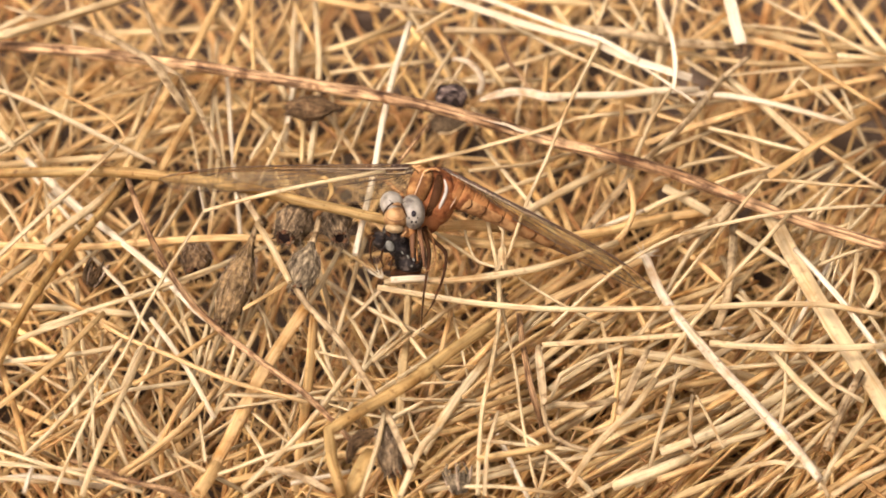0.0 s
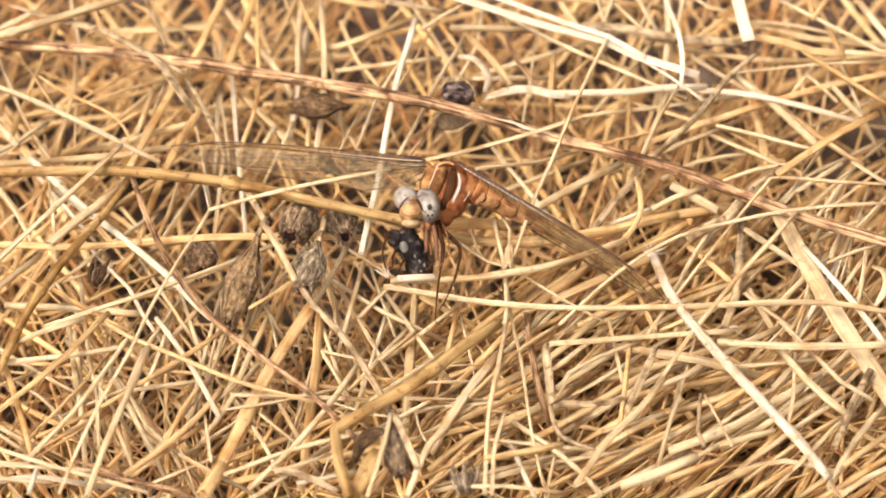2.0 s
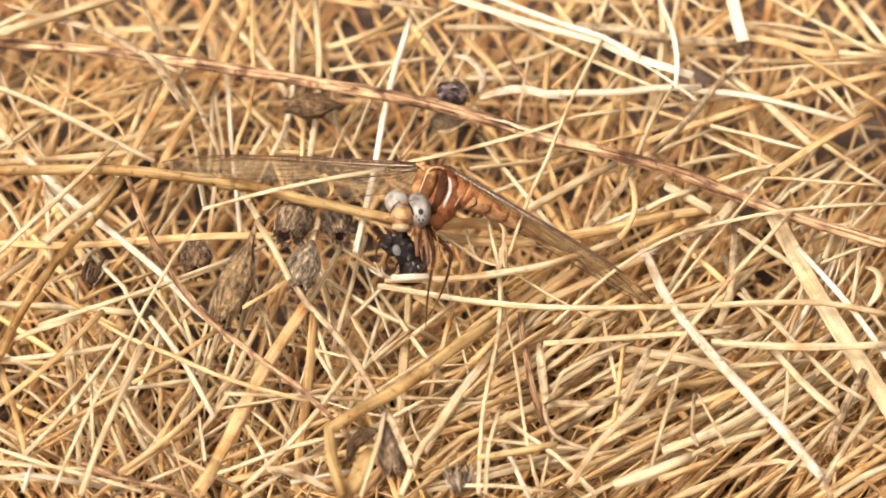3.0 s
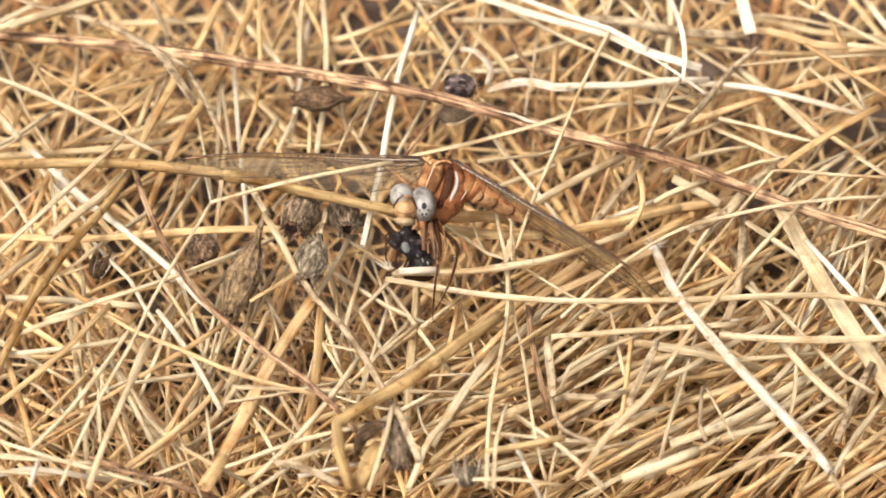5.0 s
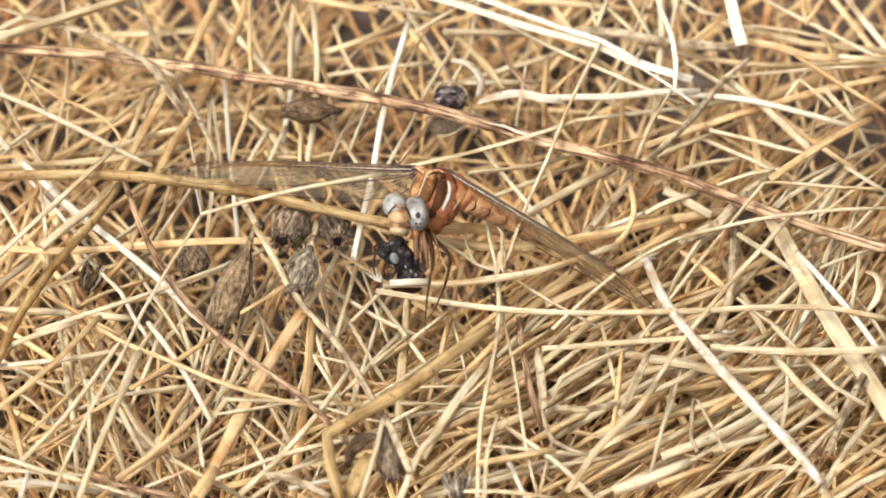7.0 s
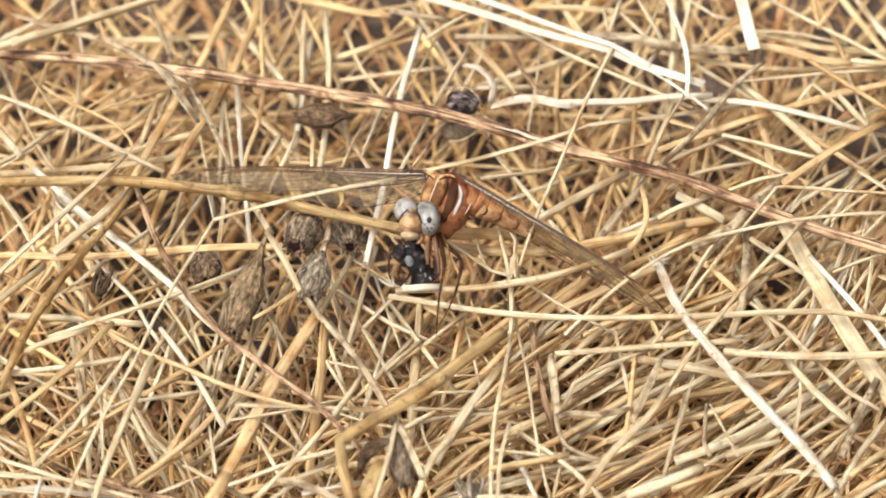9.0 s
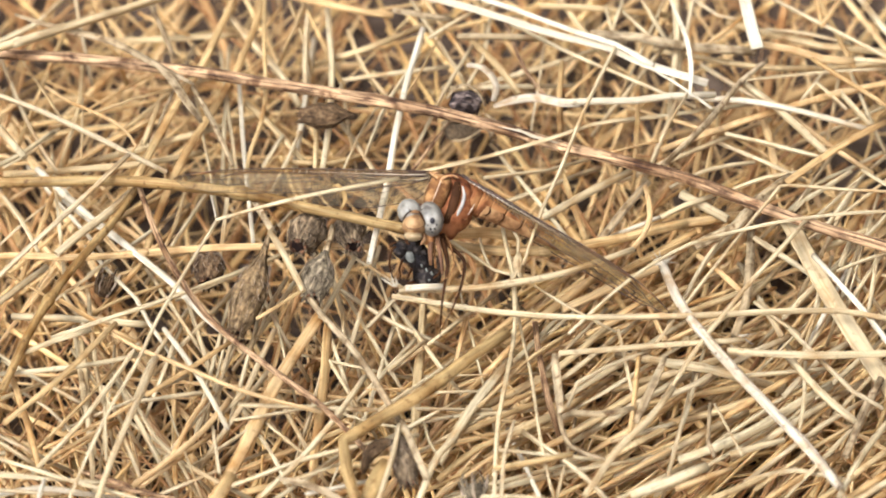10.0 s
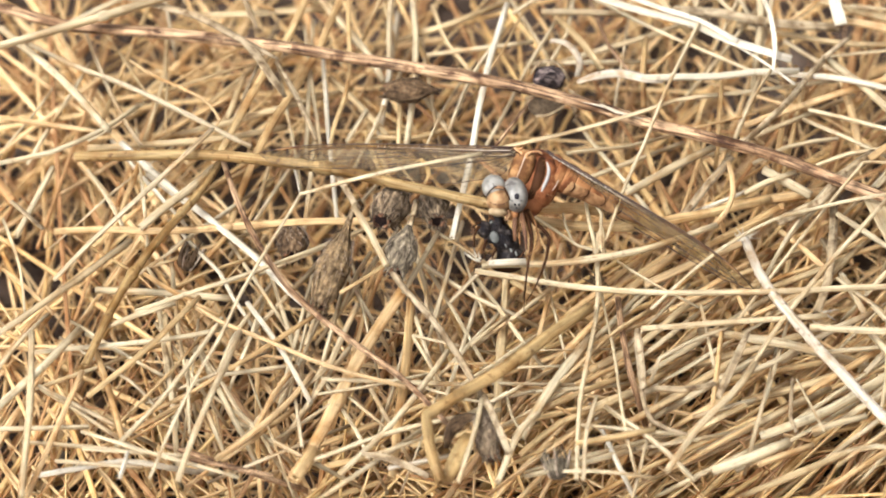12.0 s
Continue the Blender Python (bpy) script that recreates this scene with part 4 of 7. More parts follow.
    stem(0.72, "cream", (-56.3, 22.2, 5.2), (-63.5, 5.7, 5.2))
    stem(0.57, "cream", (-60.9, 17.7, 5.5), (-63.3, 12.7, 6.0), (-66.4, 8.1, 5.5))
    stem(0.91, "grey", (-64.6, -5.5, 11.7), (-60.4, -9.8, 11.7))
    stem(0.85, "cream", (-60.1, 3.3, 7.4), (-64.1, -7.7, 7.4))
    stem(1.17, "cream", (-65.2, -38.5, 12.1), (-60.2, -33.4, 13.0), (-55.0, -25.7, 12.1))
    stem(0.89, "golden", (-54.5, -31.2, 11.0), (-60.4, -50.2, 11.0))
    stem(0.96, "cream", (-60.9, -26.6, 12.8), (-60.4, -37.0, 13.9), (-60.9, -51.5, 12.8))
    stem(0.76, "cream", (-65.1, -38.8, 9.3), (-53.5, -38.5, 9.3))
    stem(0.75, "cream", (-61.5, -41.4, 10.2), (-54.9, -42.5, 11.0), (-48.2, -42.8, 10.2))
    stem(0.68, "cream", (-57.3, -44.4, 10.4), (-46.6, -45.4, 10.4))
    stem(0.63, "cream", (-65.8, -5.5, 8.3), (-63.2, -14.0, 9.0), (-62.3, -20.5, 8.3))
    stem(0.63, "cream", (-65.3, -29.3, 8.5), (-62.7, -25.4, 9.0), (-59.5, -20.7, 8.5))
    stem(0.70, "golden", (-65.6, -12.1, 6.5), (-61.9, -16.0, 7.0), (-58.9, -19.2, 6.5))
    stem(0.73, "cream", (-62.7, 33.5, -2.4), (-56.3, 31.4, 4.6), (-52.7, 33.3, 5.0), (-50.7, 36.3, 4.6), (-46.6, 48.2, -2.4))
    stem(0.58, "cream", (-49.9, 50.7, -2.2), (-47.7, 36.2, 4.8), (-46.8, 31.4, 4.8), (-45.8, 28.9, -2.2))
    stem(0.80, "tan", (-48.6, 50.6, -3.2), (-45.2, 36.6, 3.8), (-43.4, 31.3, 3.8), (-41.1, 29.3, -3.2))
    stem(0.58, "dull", (-51.2, 21.9, -2.6), (-44.6, 19.0, 4.4), (-40.0, 20.7, 5.0), (-35.0, 22.8, 4.4), (-29.0, 30.5, -2.6))
    stem(0.72, "dull", (-48.1, 14.9, -2.4), (-42.7, 14.3, 4.6), (-37.8, 19.3, 4.6), (-33.1, 30.3, -2.4))
    stem(0.65, "golden", (-50.5, 14.3, -2.4), (-44.4, 12.7, 4.6), (-38.3, 17.1, 4.6), (-33.1, 26.9, -2.4))
    stem(0.73, "tan", (-55.1, 19.6, -3.2), (-52.3, 21.7, 3.8), (-51.2, 25.8, 3.8), (-49.6, 39.6, -3.2))
    stem(0.86, "dull", (-46.6, 16.3, -2.6), (-39.9, 12.8, 4.4), (-28.9, 16.6, 4.4), (-23.0, 24.5, -2.6))
    stem(0.64, "cream", (-32.5, 27.5, -1.2), (-30.8, 13.5, 5.8), (-29.8, 8.1, 5.8), (-28.8, 5.6, -1.2))
    stem(0.65, "cream", (-28.2, 35.6, -2.3), (-28.1, 21.3, 4.7), (-28.2, 14.8, 4.7), (-28.7, 12.1, -2.3))
    stem(0.72, "grey", (-39.1, 15.7, -2.2), (-36.3, 17.6, 4.8), (-34.8, 22.2, 4.8), (-32.7, 35.8, -2.2))
    stem(0.65, "cream", (-29.3, 34.9, -2.3), (-28.0, 20.7, 4.7), (-27.1, 13.5, 4.7), (-26.4, 10.9, -2.3))
    stem(0.66, "dull", (-16.1, 50.3, -2.2), (-18.4, 36.4, 4.8), (-19.8, 31.9, 4.8), (-22.5, 29.9, -2.2))
    stem(0.73, "tan", (-21.0, 49.1, -2.3), (-17.8, 35.3, 4.7), (-15.1, 28.1, 4.7), (-12.4, 26.2, -2.3))
    stem(0.87, "dull", (-20.1, 32.0, -3.5), (-13.7, 28.9, 3.5), (-9.7, 30.2, 4.0), (-5.8, 32.7, 3.5), (0.3, 41.8, -3.5))
    stem(0.58, "tan", (-9.2, 17.5, -0.5), (-5.7, 18.9, 6.5), (-3.5, 23.0, 7.0), (-1.3, 28.8, 6.5), (1.8, 42.2, -0.5))
    stem(0.72, "cream", (-4.8, 43.8, -2.2), (-1.2, 30.7, 4.8), (1.2, 26.0, 4.8), (4.7, 24.6, -2.2))
    stem(0.65, "cream", (-11.0, 11.5, -2.2), (-12.1, 14.1, 4.8), (-12.7, 18.5, 4.8), (-14.0, 32.6, -2.2))
    stem(0.57, "cream", (-23.4, 8.2, -2.2), (-20.5, 10.1, 4.8), (-19.2, 13.8, 4.8), (-16.7, 27.1, -2.2))
    stem(0.79, "bleached", (-17.2, 36.7, -2.2), (-17.9, 22.5, 4.8), (-18.4, 17.8, 4.8), (-19.5, 15.2, -2.2))
    stem(0.73, "golden", (-3.8, 45.2, -2.2), (0.0, 32.2, 4.8), (2.0, 28.4, 4.8), (5.8, 27.2, -2.2))
    stem(0.58, "cream", (-0.7, 21.3, -2.4), (2.6, 22.9, 4.6), (4.8, 27.5, 5.0), (5.2, 30.8, 4.6), (6.6, 45.2, -2.4))
    stem(0.87, "cream", (1.3, 27.8, -2.5), (7.5, 24.5, 4.5), (16.7, 28.1, 4.5), (23.2, 36.4, -2.5))
    stem(0.72, "cream", (-0.4, 28.5, -2.3), (6.1, 22.9, 4.7), (10.7, 23.0, 4.7), (17.4, 28.9, -2.3))
    stem(0.58, "cream", (10.6, 18.3, -2.2), (11.5, 20.9, 4.8), (12.1, 25.2, 4.8), (13.3, 39.5, -2.2))
    stem(0.72, "cream", (18.7, 19.7, -1.3), (22.6, 20.5, 5.7), (26.2, 26.1, 5.7), (30.8, 38.7, -1.3))
    stem(0.87, "dull", (12.5, 47.2, -2.2), (16.3, 34.5, 4.8), (18.5, 30.8, 4.8), (22.7, 30.0, -2.2))
    stem(0.66, "cream", (22.3, 25.7, -1.3), (24.9, 27.7, 5.7), (27.5, 34.7, 5.7), (30.8, 48.5, -1.3))
    stem(0.72, "tan", (25.1, 32.3, -3.3), (24.3, 18.0, 3.7), (23.9, 11.4, 3.7), (23.6, 8.7, -3.3))
    stem(0.79, "cream", (24.4, 10.1, -1.3), (26.8, 12.2, 5.7), (28.8, 17.9, 5.7), (31.8, 31.4, -1.3))
    stem(1.16, "cream", (28.6, 21.4, -1.5), (29.1, 24.1, 5.5), (29.7, 30.4, 6.0), (29.6, 37.1, 5.5), (29.7, 51.7, -1.5))
    stem(0.66, "cream", (29.7, 27.9, -1.3), (30.9, 30.5, 5.7), (32.0, 36.7, 5.7), (34.0, 51.2, -1.3))
    stem(0.95, "dull", (36.6, 39.9, -2.9), (42.5, 32.0, 4.1), (48.4, 29.4, 5.0), (57.8, 28.9, 4.1), (65.0, 34.0, -2.9))
    stem(0.87, "dull", (26.9, 35.8, -3.4), (33.0, 28.6, 3.6), (39.6, 26.3, 4.7), (46.1, 25.7, 5.0), (57.8, 27.9, 3.6), (65.1, 34.3, -3.4))
    stem(0.80, "tan", (47.9, 45.0, -1.2), (50.0, 31.4, 5.8), (51.6, 26.6, 5.8), (54.8, 24.8, -1.2))
    stem(0.58, "cream", (41.8, 18.7, -0.2), (45.6, 19.6, 6.8), (47.4, 22.4, 6.8), (52.3, 34.8, -0.2))
    stem(0.58, "cream", (51.6, 34.6, -1.2), (49.6, 20.4, 5.8), (48.9, 16.3, 5.8), (47.9, 13.8, -1.2))
    stem(0.58, "cream", (50.6, 36.0, -1.2), (52.3, 22.3, 5.8), (53.8, 17.1, 5.8), (56.6, 15.1, -1.2))
    stem(0.65, "golden", (22.4, 24.8, -1.3), (28.3, 16.8, 5.7), (32.9, 15.1, 5.7), (39.5, 18.5, -1.3))
    stem(0.65, "cream", (21.4, 22.0, -1.3), (27.6, 17.3, 5.7), (32.7, 18.2, 5.7), (39.6, 25.0, -1.3))
    stem(0.86, "tan", (30.3, 6.2, -2.2), (31.5, 8.7, 4.8), (32.4, 13.9, 4.8), (34.4, 27.8, -2.2))
    stem(0.86, "tan", (31.6, 6.2, -2.2), (32.9, 8.7, 4.8), (33.9, 13.7, 4.8), (35.9, 27.6, -2.2))
    stem(0.72, "cream", (41.7, 22.6, -1.5), (35.1, 13.7, 5.5), (27.2, 9.6, 5.5), (21.5, 12.0, -1.5))
    stem(0.58, "cream", (62.7, 28.0, -1.4), (55.9, 18.9, 5.6), (49.8, 15.5, 5.6), (44.3, 17.9, -1.4))
    stem(0.71, "golden", (-48.3, 17.4, -1.4), (-49.7, 4.0, 5.6), (-51.8, -4.3, 5.6), (-54.3, -6.4, -1.4))
    stem(0.57, "cream", (-50.6, 18.2, -1.3), (-49.1, 4.4, 5.7), (-48.4, -1.9, 5.7), (-48.0, -4.5, -1.3))
    stem(0.57, "bleached", (-53.5, 14.6, -1.2), (-48.5, 2.8, 5.8), (-45.6, -1.2, 5.8), (-41.7, -1.9, -1.2))
    stem(0.50, "cream", (-60.8, -1.9, -2.5), (-55.6, -2.0, 4.5), (-52.2, 1.6, 5.0), (-48.5, 5.8, 4.5), (-44.1, 16.5, -2.5))
    stem(0.64, "bleached", (-48.8, 9.2, -1.3), (-43.0, -1.2, 5.7), (-39.0, -4.7, 5.7), (-34.1, -4.0, -1.3))
    stem(0.56, "bleached", (-45.6, 1.1, -0.5), (-40.5, -10.2, 6.5), (-38.5, -13.0, 6.9), (-36.8, -16.7, 6.9), (-35.5, -18.7, 6.5), (-32.1, -19.9, -0.5))
    stem(0.50, "cream", (-50.8, -7.5, -2.2), (-45.2, -8.3, 4.8), (-41.9, -5.2, 4.8), (-37.2, 4.9, -2.2))
    stem(0.57, "dull", (-47.8, -5.0, -2.2), (-41.4, -7.8, 4.8), (-37.5, -6.1, 4.8), (-31.9, 1.9, -2.2))
    stem(0.78, "tan", (-44.8, -10.1, -1.3), (-40.2, -9.5, 5.7), (-36.5, -4.2, 5.7), (-32.7, 7.4, -1.3))
    stem(0.64, "tan", (-47.7, 2.2, -1.3), (-41.6, 0.4, 5.7), (-37.0, 3.5, 5.7), (-31.7, 12.8, -1.3))
    stem(0.50, "cream", (-45.3, -2.9, -1.2), (-39.7, -3.7, 5.8), (-37.3, -1.6, 5.8), (-32.5, 8.6, -1.2))
    stem(0.63, "cream", (-38.6, -0.6, -1.2), (-34.4, -12.7, 5.8), (-31.9, -17.2, 5.8), (-28.6, -18.5, -1.2))
    stem(0.70, "cream", (-36.5, -17.8, -2.2), (-31.9, -17.3, 4.8), (-29.5, -14.0, 4.8), (-25.6, -2.8, -2.2))
    stem(0.70, "tan", (-49.4, -11.3, -2.4), (-43.3, -13.0, 4.6), (-40.4, -11.5, 5.0), (-36.7, -9.6, 4.6), (-31.0, -1.6, -2.4))
    stem(0.64, "cream", (-37.9, -3.5, -2.2), (-34.1, -2.2, 4.8), (-32.5, 1.0, 4.8), (-29.4, 13.4, -2.2))
    stem(0.71, "cream", (-27.4, 17.8, -1.3), (-27.6, 3.9, 5.7), (-28.0, -1.9, 5.7), (-28.8, -4.5, -1.3))
    stem(0.56, "golden", (-57.8, -0.1, -2.4), (-51.5, -9.6, 4.6), (-48.8, -11.9, 5.0), (-46.4, -14.6, 4.6), (-42.2, -14.9, -2.4))
    stem(0.70, "cream", (-15.3, 1.0, -1.3), (-13.4, -12.2, 5.7), (-12.0, -18.1, 5.7), (-10.4, -20.4, -1.3))
    stem(0.70, "cream", (-16.9, -2.4, -1.6), (-11.2, -12.0, 5.4), (-6.6, -16.0, 6.0), (-2.7, -17.8, 5.4), (3.0, -15.9, -1.6))
    stem(0.49, "cream", (-9.0, -1.8, -1.2), (-6.7, -14.8, 5.8), (-5.7, -18.0, 5.8), (-3.6, -20.1, -1.2))
    stem(0.98, "dull", (-2.6, -0.2, -3.2), (-3.0, -13.6, 3.8), (-3.2, -17.2, 3.8), (-3.7, -19.8, -3.2))
    stem(0.70, "cream", (-26.6, -17.8, -1.3), (-22.8, -16.6, 5.7), (-19.8, -11.1, 5.7), (-16.4, 0.9, -1.3))
    stem(0.63, "cream", (-24.9, -2.6, -1.2), (-21.5, -15.0, 5.8), (-20.1, -18.0, 5.8), (-17.1, -19.6, -1.2))
    stem(0.63, "cream", (-33.9, -8.3, 0.6), (-27.8, -10.5, 7.6), (-21.7, -7.1, 7.6), (-16.1, 1.6, 0.6))
    stem(0.56, "cream", (-15.4, 2.0, -0.2), (-9.8, -7.7, 6.8), (-6.5, -10.3, 6.8), (-1.1, -9.1, -0.2))
    stem(0.71, "cream", (3.4, 6.0, -0.2), (9.4, 3.3, 6.8), (13.4, 5.2, 6.8), (19.6, 13.7, -0.2))
    stem(0.71, "cream", (5.7, 16.9, 0.5), (9.7, 4.9, 7.5), (15.4, -4.1, 7.5), (19.5, -4.9, 0.5))
    stem(0.64, "golden", (23.6, 20.1, -2.3), (21.3, 6.6, 4.7), (19.5, -0.3, 4.7), (17.6, -2.6, -2.3))
    stem(0.71, "golden", (20.6, 15.4, -1.2), (22.4, 2.0, 5.8), (23.2, -1.2, 5.8), (25.5, -3.4, -1.2))
    stem(0.64, "bleached", (17.6, -0.1, 0.8), (23.3, -2.5, 7.8), (27.2, -0.5, 7.8), (33.5, 8.1, 0.8))
    stem(0.84, "golden", (0.2, -17.5, -1.4), (5.2, -17.9, 5.6), (11.2, -12.1, 5.6), (16.5, -1.8, -1.4))
    stem(0.84, "tan", (-5.4, -5.0, -2.3), (0.3, -14.1, 4.7), (4.8, -17.1, 4.7), (10.4, -15.5, -2.3))
    stem(1.12, "golden", (6.5, -14.7, -1.2), (11.5, -15.3, 5.8), (14.8, -12.3, 5.8), (20.1, -2.1, -1.2))
    stem(0.63, "cream", (7.4, -17.8, -1.2), (12.2, -18.1, 5.8), (15.4, -14.7, 5.8), (20.6, -4.2, -1.2))
    stem(0.84, "golden", (15.3, -14.1, -1.3), (20.6, -15.2, 5.7), (24.6, -12.2, 5.7), (30.4, -2.7, -1.3))
    stem(0.84, "golden", (12.2, -15.7, -1.3), (17.8, -17.5, 5.7), (22.4, -14.7, 5.7), (28.5, -5.8, -1.3))
    stem(0.84, "golden", (29.8, -19.3, -2.2), (26.9, -17.4, 4.8), (25.7, -14.0, 4.8), (23.4, -1.4, -2.2))
    stem(1.42, "golden", (20.9, 2.8, -0.3), (27.0, -1.5, 6.7), (32.8, -0.4, 6.7), (39.6, 6.3, -0.3))
    stem(0.99, "tan", (21.3, -2.9, -1.3), (26.7, -4.5, 5.7), (31.8, -1.1, 5.7), (37.9, 8.3, -1.3))
    stem(0.56, "cream", (27.7, -12.1, 0.6), (30.8, -10.7, 7.6), (32.8, -7.1, 8.0), (35.2, -3.9, 7.6), (40.4, 7.3, 0.6))
    stem(0.64, "cream", (39.4, 2.5, -1.5), (43.7, 2.8, 5.5), (46.0, 5.4, 6.0), (50.7, 8.6, 5.5), (57.3, 18.0, -1.5))
    stem(0.64, "cream", (40.8, 1.4, -0.1), (44.3, 2.5, 6.9), (45.7, 4.8, 6.9), (50.3, 17.1, -0.1))
    stem(0.71, "cream", (42.6, 1.1, -0.3), (47.1, 0.9, 6.7), (51.8, 5.9, 6.7), (57.6, 16.9, -0.3))
    stem(0.71, "cream", (44.5, 0.7, -0.4), (49.2, 0.1, 6.6), (55.7, 6.2, 6.6), (61.7, 16.8, -0.4))
    stem(0.57, "cream", (49.3, -3.3, 0.8), (53.3, -2.8, 7.8), (55.2, -0.3, 7.8), (60.5, 11.3, 0.8))
    stem(0.64, "cream", (52.5, 11.4, -0.2), (48.7, -1.4, 6.8), (46.9, -5.6, 6.8), (44.2, -7.3, -0.2))
    stem(0.63, "cream", (53.4, 4.7, 0.8), (50.5, -8.5, 7.8), (49.0, -13.4, 7.8), (47.4, -15.7, 0.8))
    stem(0.63, "cream", (54.8, 8.5, 0.7), (52.1, -4.9, 7.7), (50.5, -10.8, 7.7), (49.0, -13.1, 0.7))
    stem(0.63, "cream", (38.9, -15.6, 0.7), (43.0, -15.2, 7.7), (46.2, -11.1, 7.7), (51.4, 0.1, 0.7))
    stem(0.63, "cream", (43.0, -21.9, 0.8), (44.6, -19.6, 7.8), (46.0, -14.7, 7.8), (48.6, -1.6, 0.8))
    stem(0.63, "bleached", (43.7, -18.6, 0.8), (46.4, -16.9, 7.8), (48.2, -12.9, 7.8), (52.1, -0.4, 0.8))
    stem(0.64, "tan", (35.3, -6.1, -1.1), (40.5, -7.4, 5.9), (42.7, -5.7, 5.9), (48.8, 3.9, -1.1))
    stem(1.12, "dull", (26.6, -16.0, -1.6), (31.7, -16.9, 5.4), (36.2, -13.5, 6.0), (39.5, -9.4, 5.4), (44.7, 1.7, -1.6))
    stem(0.85, "dull", (21.2, -9.1, -1.3), (27.0, -11.7, 5.7), (31.7, -9.6, 5.7), (38.2, -1.4, -1.3))
    stem(0.84, "cream", (36.9, -2.0, -0.2), (39.5, -14.4, 6.8), (41.5, -18.8, 6.8), (44.9, -20.4, -0.2))
    stem(0.70, "cream", (50.5, -1.9, -0.3), (53.4, -13.8, 6.7), (56.6, -20.0, 6.7), (60.6, -21.1, -0.3))
    stem(0.63, "tan", (48.7, -16.8, 0.8), (51.4, -15.1, 7.8), (53.6, -10.2, 7.8), (57.5, 2.4, 0.8))
    stem(0.98, "golden", (23.4, -16.0, -1.4), (28.8, -17.8, 5.6), (35.1, -13.9, 5.6), (41.3, -4.9, -1.4))
    stem(0.70, "dull", (-61.2, -24.9, -1.3), (-54.8, -27.5, 5.7), (-50.2, -25.4, 5.7), (-44.9, -17.5, -1.3))
    stem(0.63, "cream", (-58.7, -16.7, -1.5), (-52.6, -26.1, 5.5), (-48.8, -29.2, 6.0), (-45.7, -32.7, 5.5), (-41.5, -33.0, -1.5))
    stem(0.63, "cream", (-55.4, -16.4, -1.2), (-49.1, -25.4, 5.8), (-45.8, -27.6, 5.8), (-40.7, -26.1, -1.2))
    stem(0.63, "cream", (-57.4, -14.3, -1.3), (-51.3, -23.7, 5.7), (-47.3, -26.6, 5.7), (-42.2, -25.5, -1.3))
    stem(0.83, "cream", (-46.7, -10.3, -1.6), (-45.0, -23.4, 5.4), (-43.9, -31.0, 6.0), (-43.3, -36.0, 5.4), (-43.0, -38.6, -1.6))
    stem(0.70, "cream", (-45.2, -4.8, -0.5), (-43.8, -18.1, 6.5), (-43.1, -23.9, 7.0), (-42.1, -28.2, 6.5), (-40.9, -30.7, -0.5))
    stem(0.55, "cream", (-46.7, -15.4, -0.2), (-42.4, -27.1, 6.8), (-40.6, -30.2, 6.8), (-37.2, -31.4, -0.2))
    stem(0.55, "cream", (-41.4, -14.8, -0.3), (-41.4, -27.9, 6.7), (-41.8, -33.6, 6.7), (-42.7, -36.1, -0.3))
    stem(0.69, "golden", (-53.1, -35.0, -0.3), (-47.3, -36.4, 6.7), (-42.3, -33.0, 6.7), (-37.3, -24.1, -0.3))
    stem(0.62, "golden", (-52.2, -35.9, -0.3), (-46.5, -36.9, 6.7), (-42.8, -33.9, 6.7), (-38.1, -24.6, -0.3))
    stem(0.62, "tan", (-52.8, -33.4, -0.7), (-48.1, -33.1, 6.3), (-43.9, -28.2, 7.0), (-40.4, -22.2, 6.3), (-37.0, -10.8, -0.7))
    stem(0.63, "cream", (-40.5, -29.4, -0.4), (-37.9, -27.3, 6.6), (-36.5, -23.0, 7.0), (-34.9, -19.8, 6.6), (-31.8, -7.9, -0.4))
    stem(0.70, "cream", (-38.2, -29.5, -0.3), (-35.8, -27.4, 6.7), (-34.2, -21.8, 6.7), (-32.5, -9.0, -0.3))
    stem(0.62, "cream", (-41.5, -18.6, -0.4), (-37.4, -30.4, 6.6), (-35.5, -34.3, 7.0), (-33.1, -36.9, 6.6), (-28.9, -37.2, -0.4))
    stem(0.83, "cream", (-41.3, -19.2, -0.3), (-37.8, -31.3, 6.7), (-35.6, -36.1, 6.7), (-33.0, -37.9, -0.3))
    stem(0.55, "cream", (-41.9, -23.9, -0.5), (-36.3, -33.8, 6.5), (-33.3, -36.8, 7.0), (-31.0, -41.1, 6.5), (-27.9, -42.6, -0.5))
    stem(0.63, "cream", (-47.4, -27.9, -0.2), (-41.3, -30.0, 6.8), (-37.4, -27.9, 6.8), (-32.1, -19.6, -0.2))
    stem(0.69, "cream", (-37.6, -37.0, -0.3), (-33.5, -36.0, 6.7), (-30.5, -31.1, 6.7), (-27.1, -19.8, -0.3))
    stem(0.48, "cream", (-34.8, -23.9, 0.7), (-32.1, -36.3, 7.7), (-30.3, -41.9, 7.7), (-28.3, -44.1, 0.7))
    stem(0.62, "cream", (-36.6, -31.0, 0.7), (-30.6, -39.7, 7.7), (-26.0, -42.7, 7.7), (-20.7, -41.2, 0.7))
    stem(0.62, "cream", (-39.3, -40.5, 0.6), (-33.3, -42.6, 7.6), (-27.5, -39.7, 7.6), (-22.0, -31.7, 0.6))
    stem(0.69, "golden", (-42.0, -42.0, 1.7), (-36.7, -42.6, 8.7), (-32.9, -39.2, 8.7), (-28.3, -29.6, 1.7))
    stem(0.62, "golden", (-40.9, -41.3, 1.8), (-35.7, -41.8, 8.8), (-33.1, -39.3, 8.8), (-28.5, -29.6, 1.8))
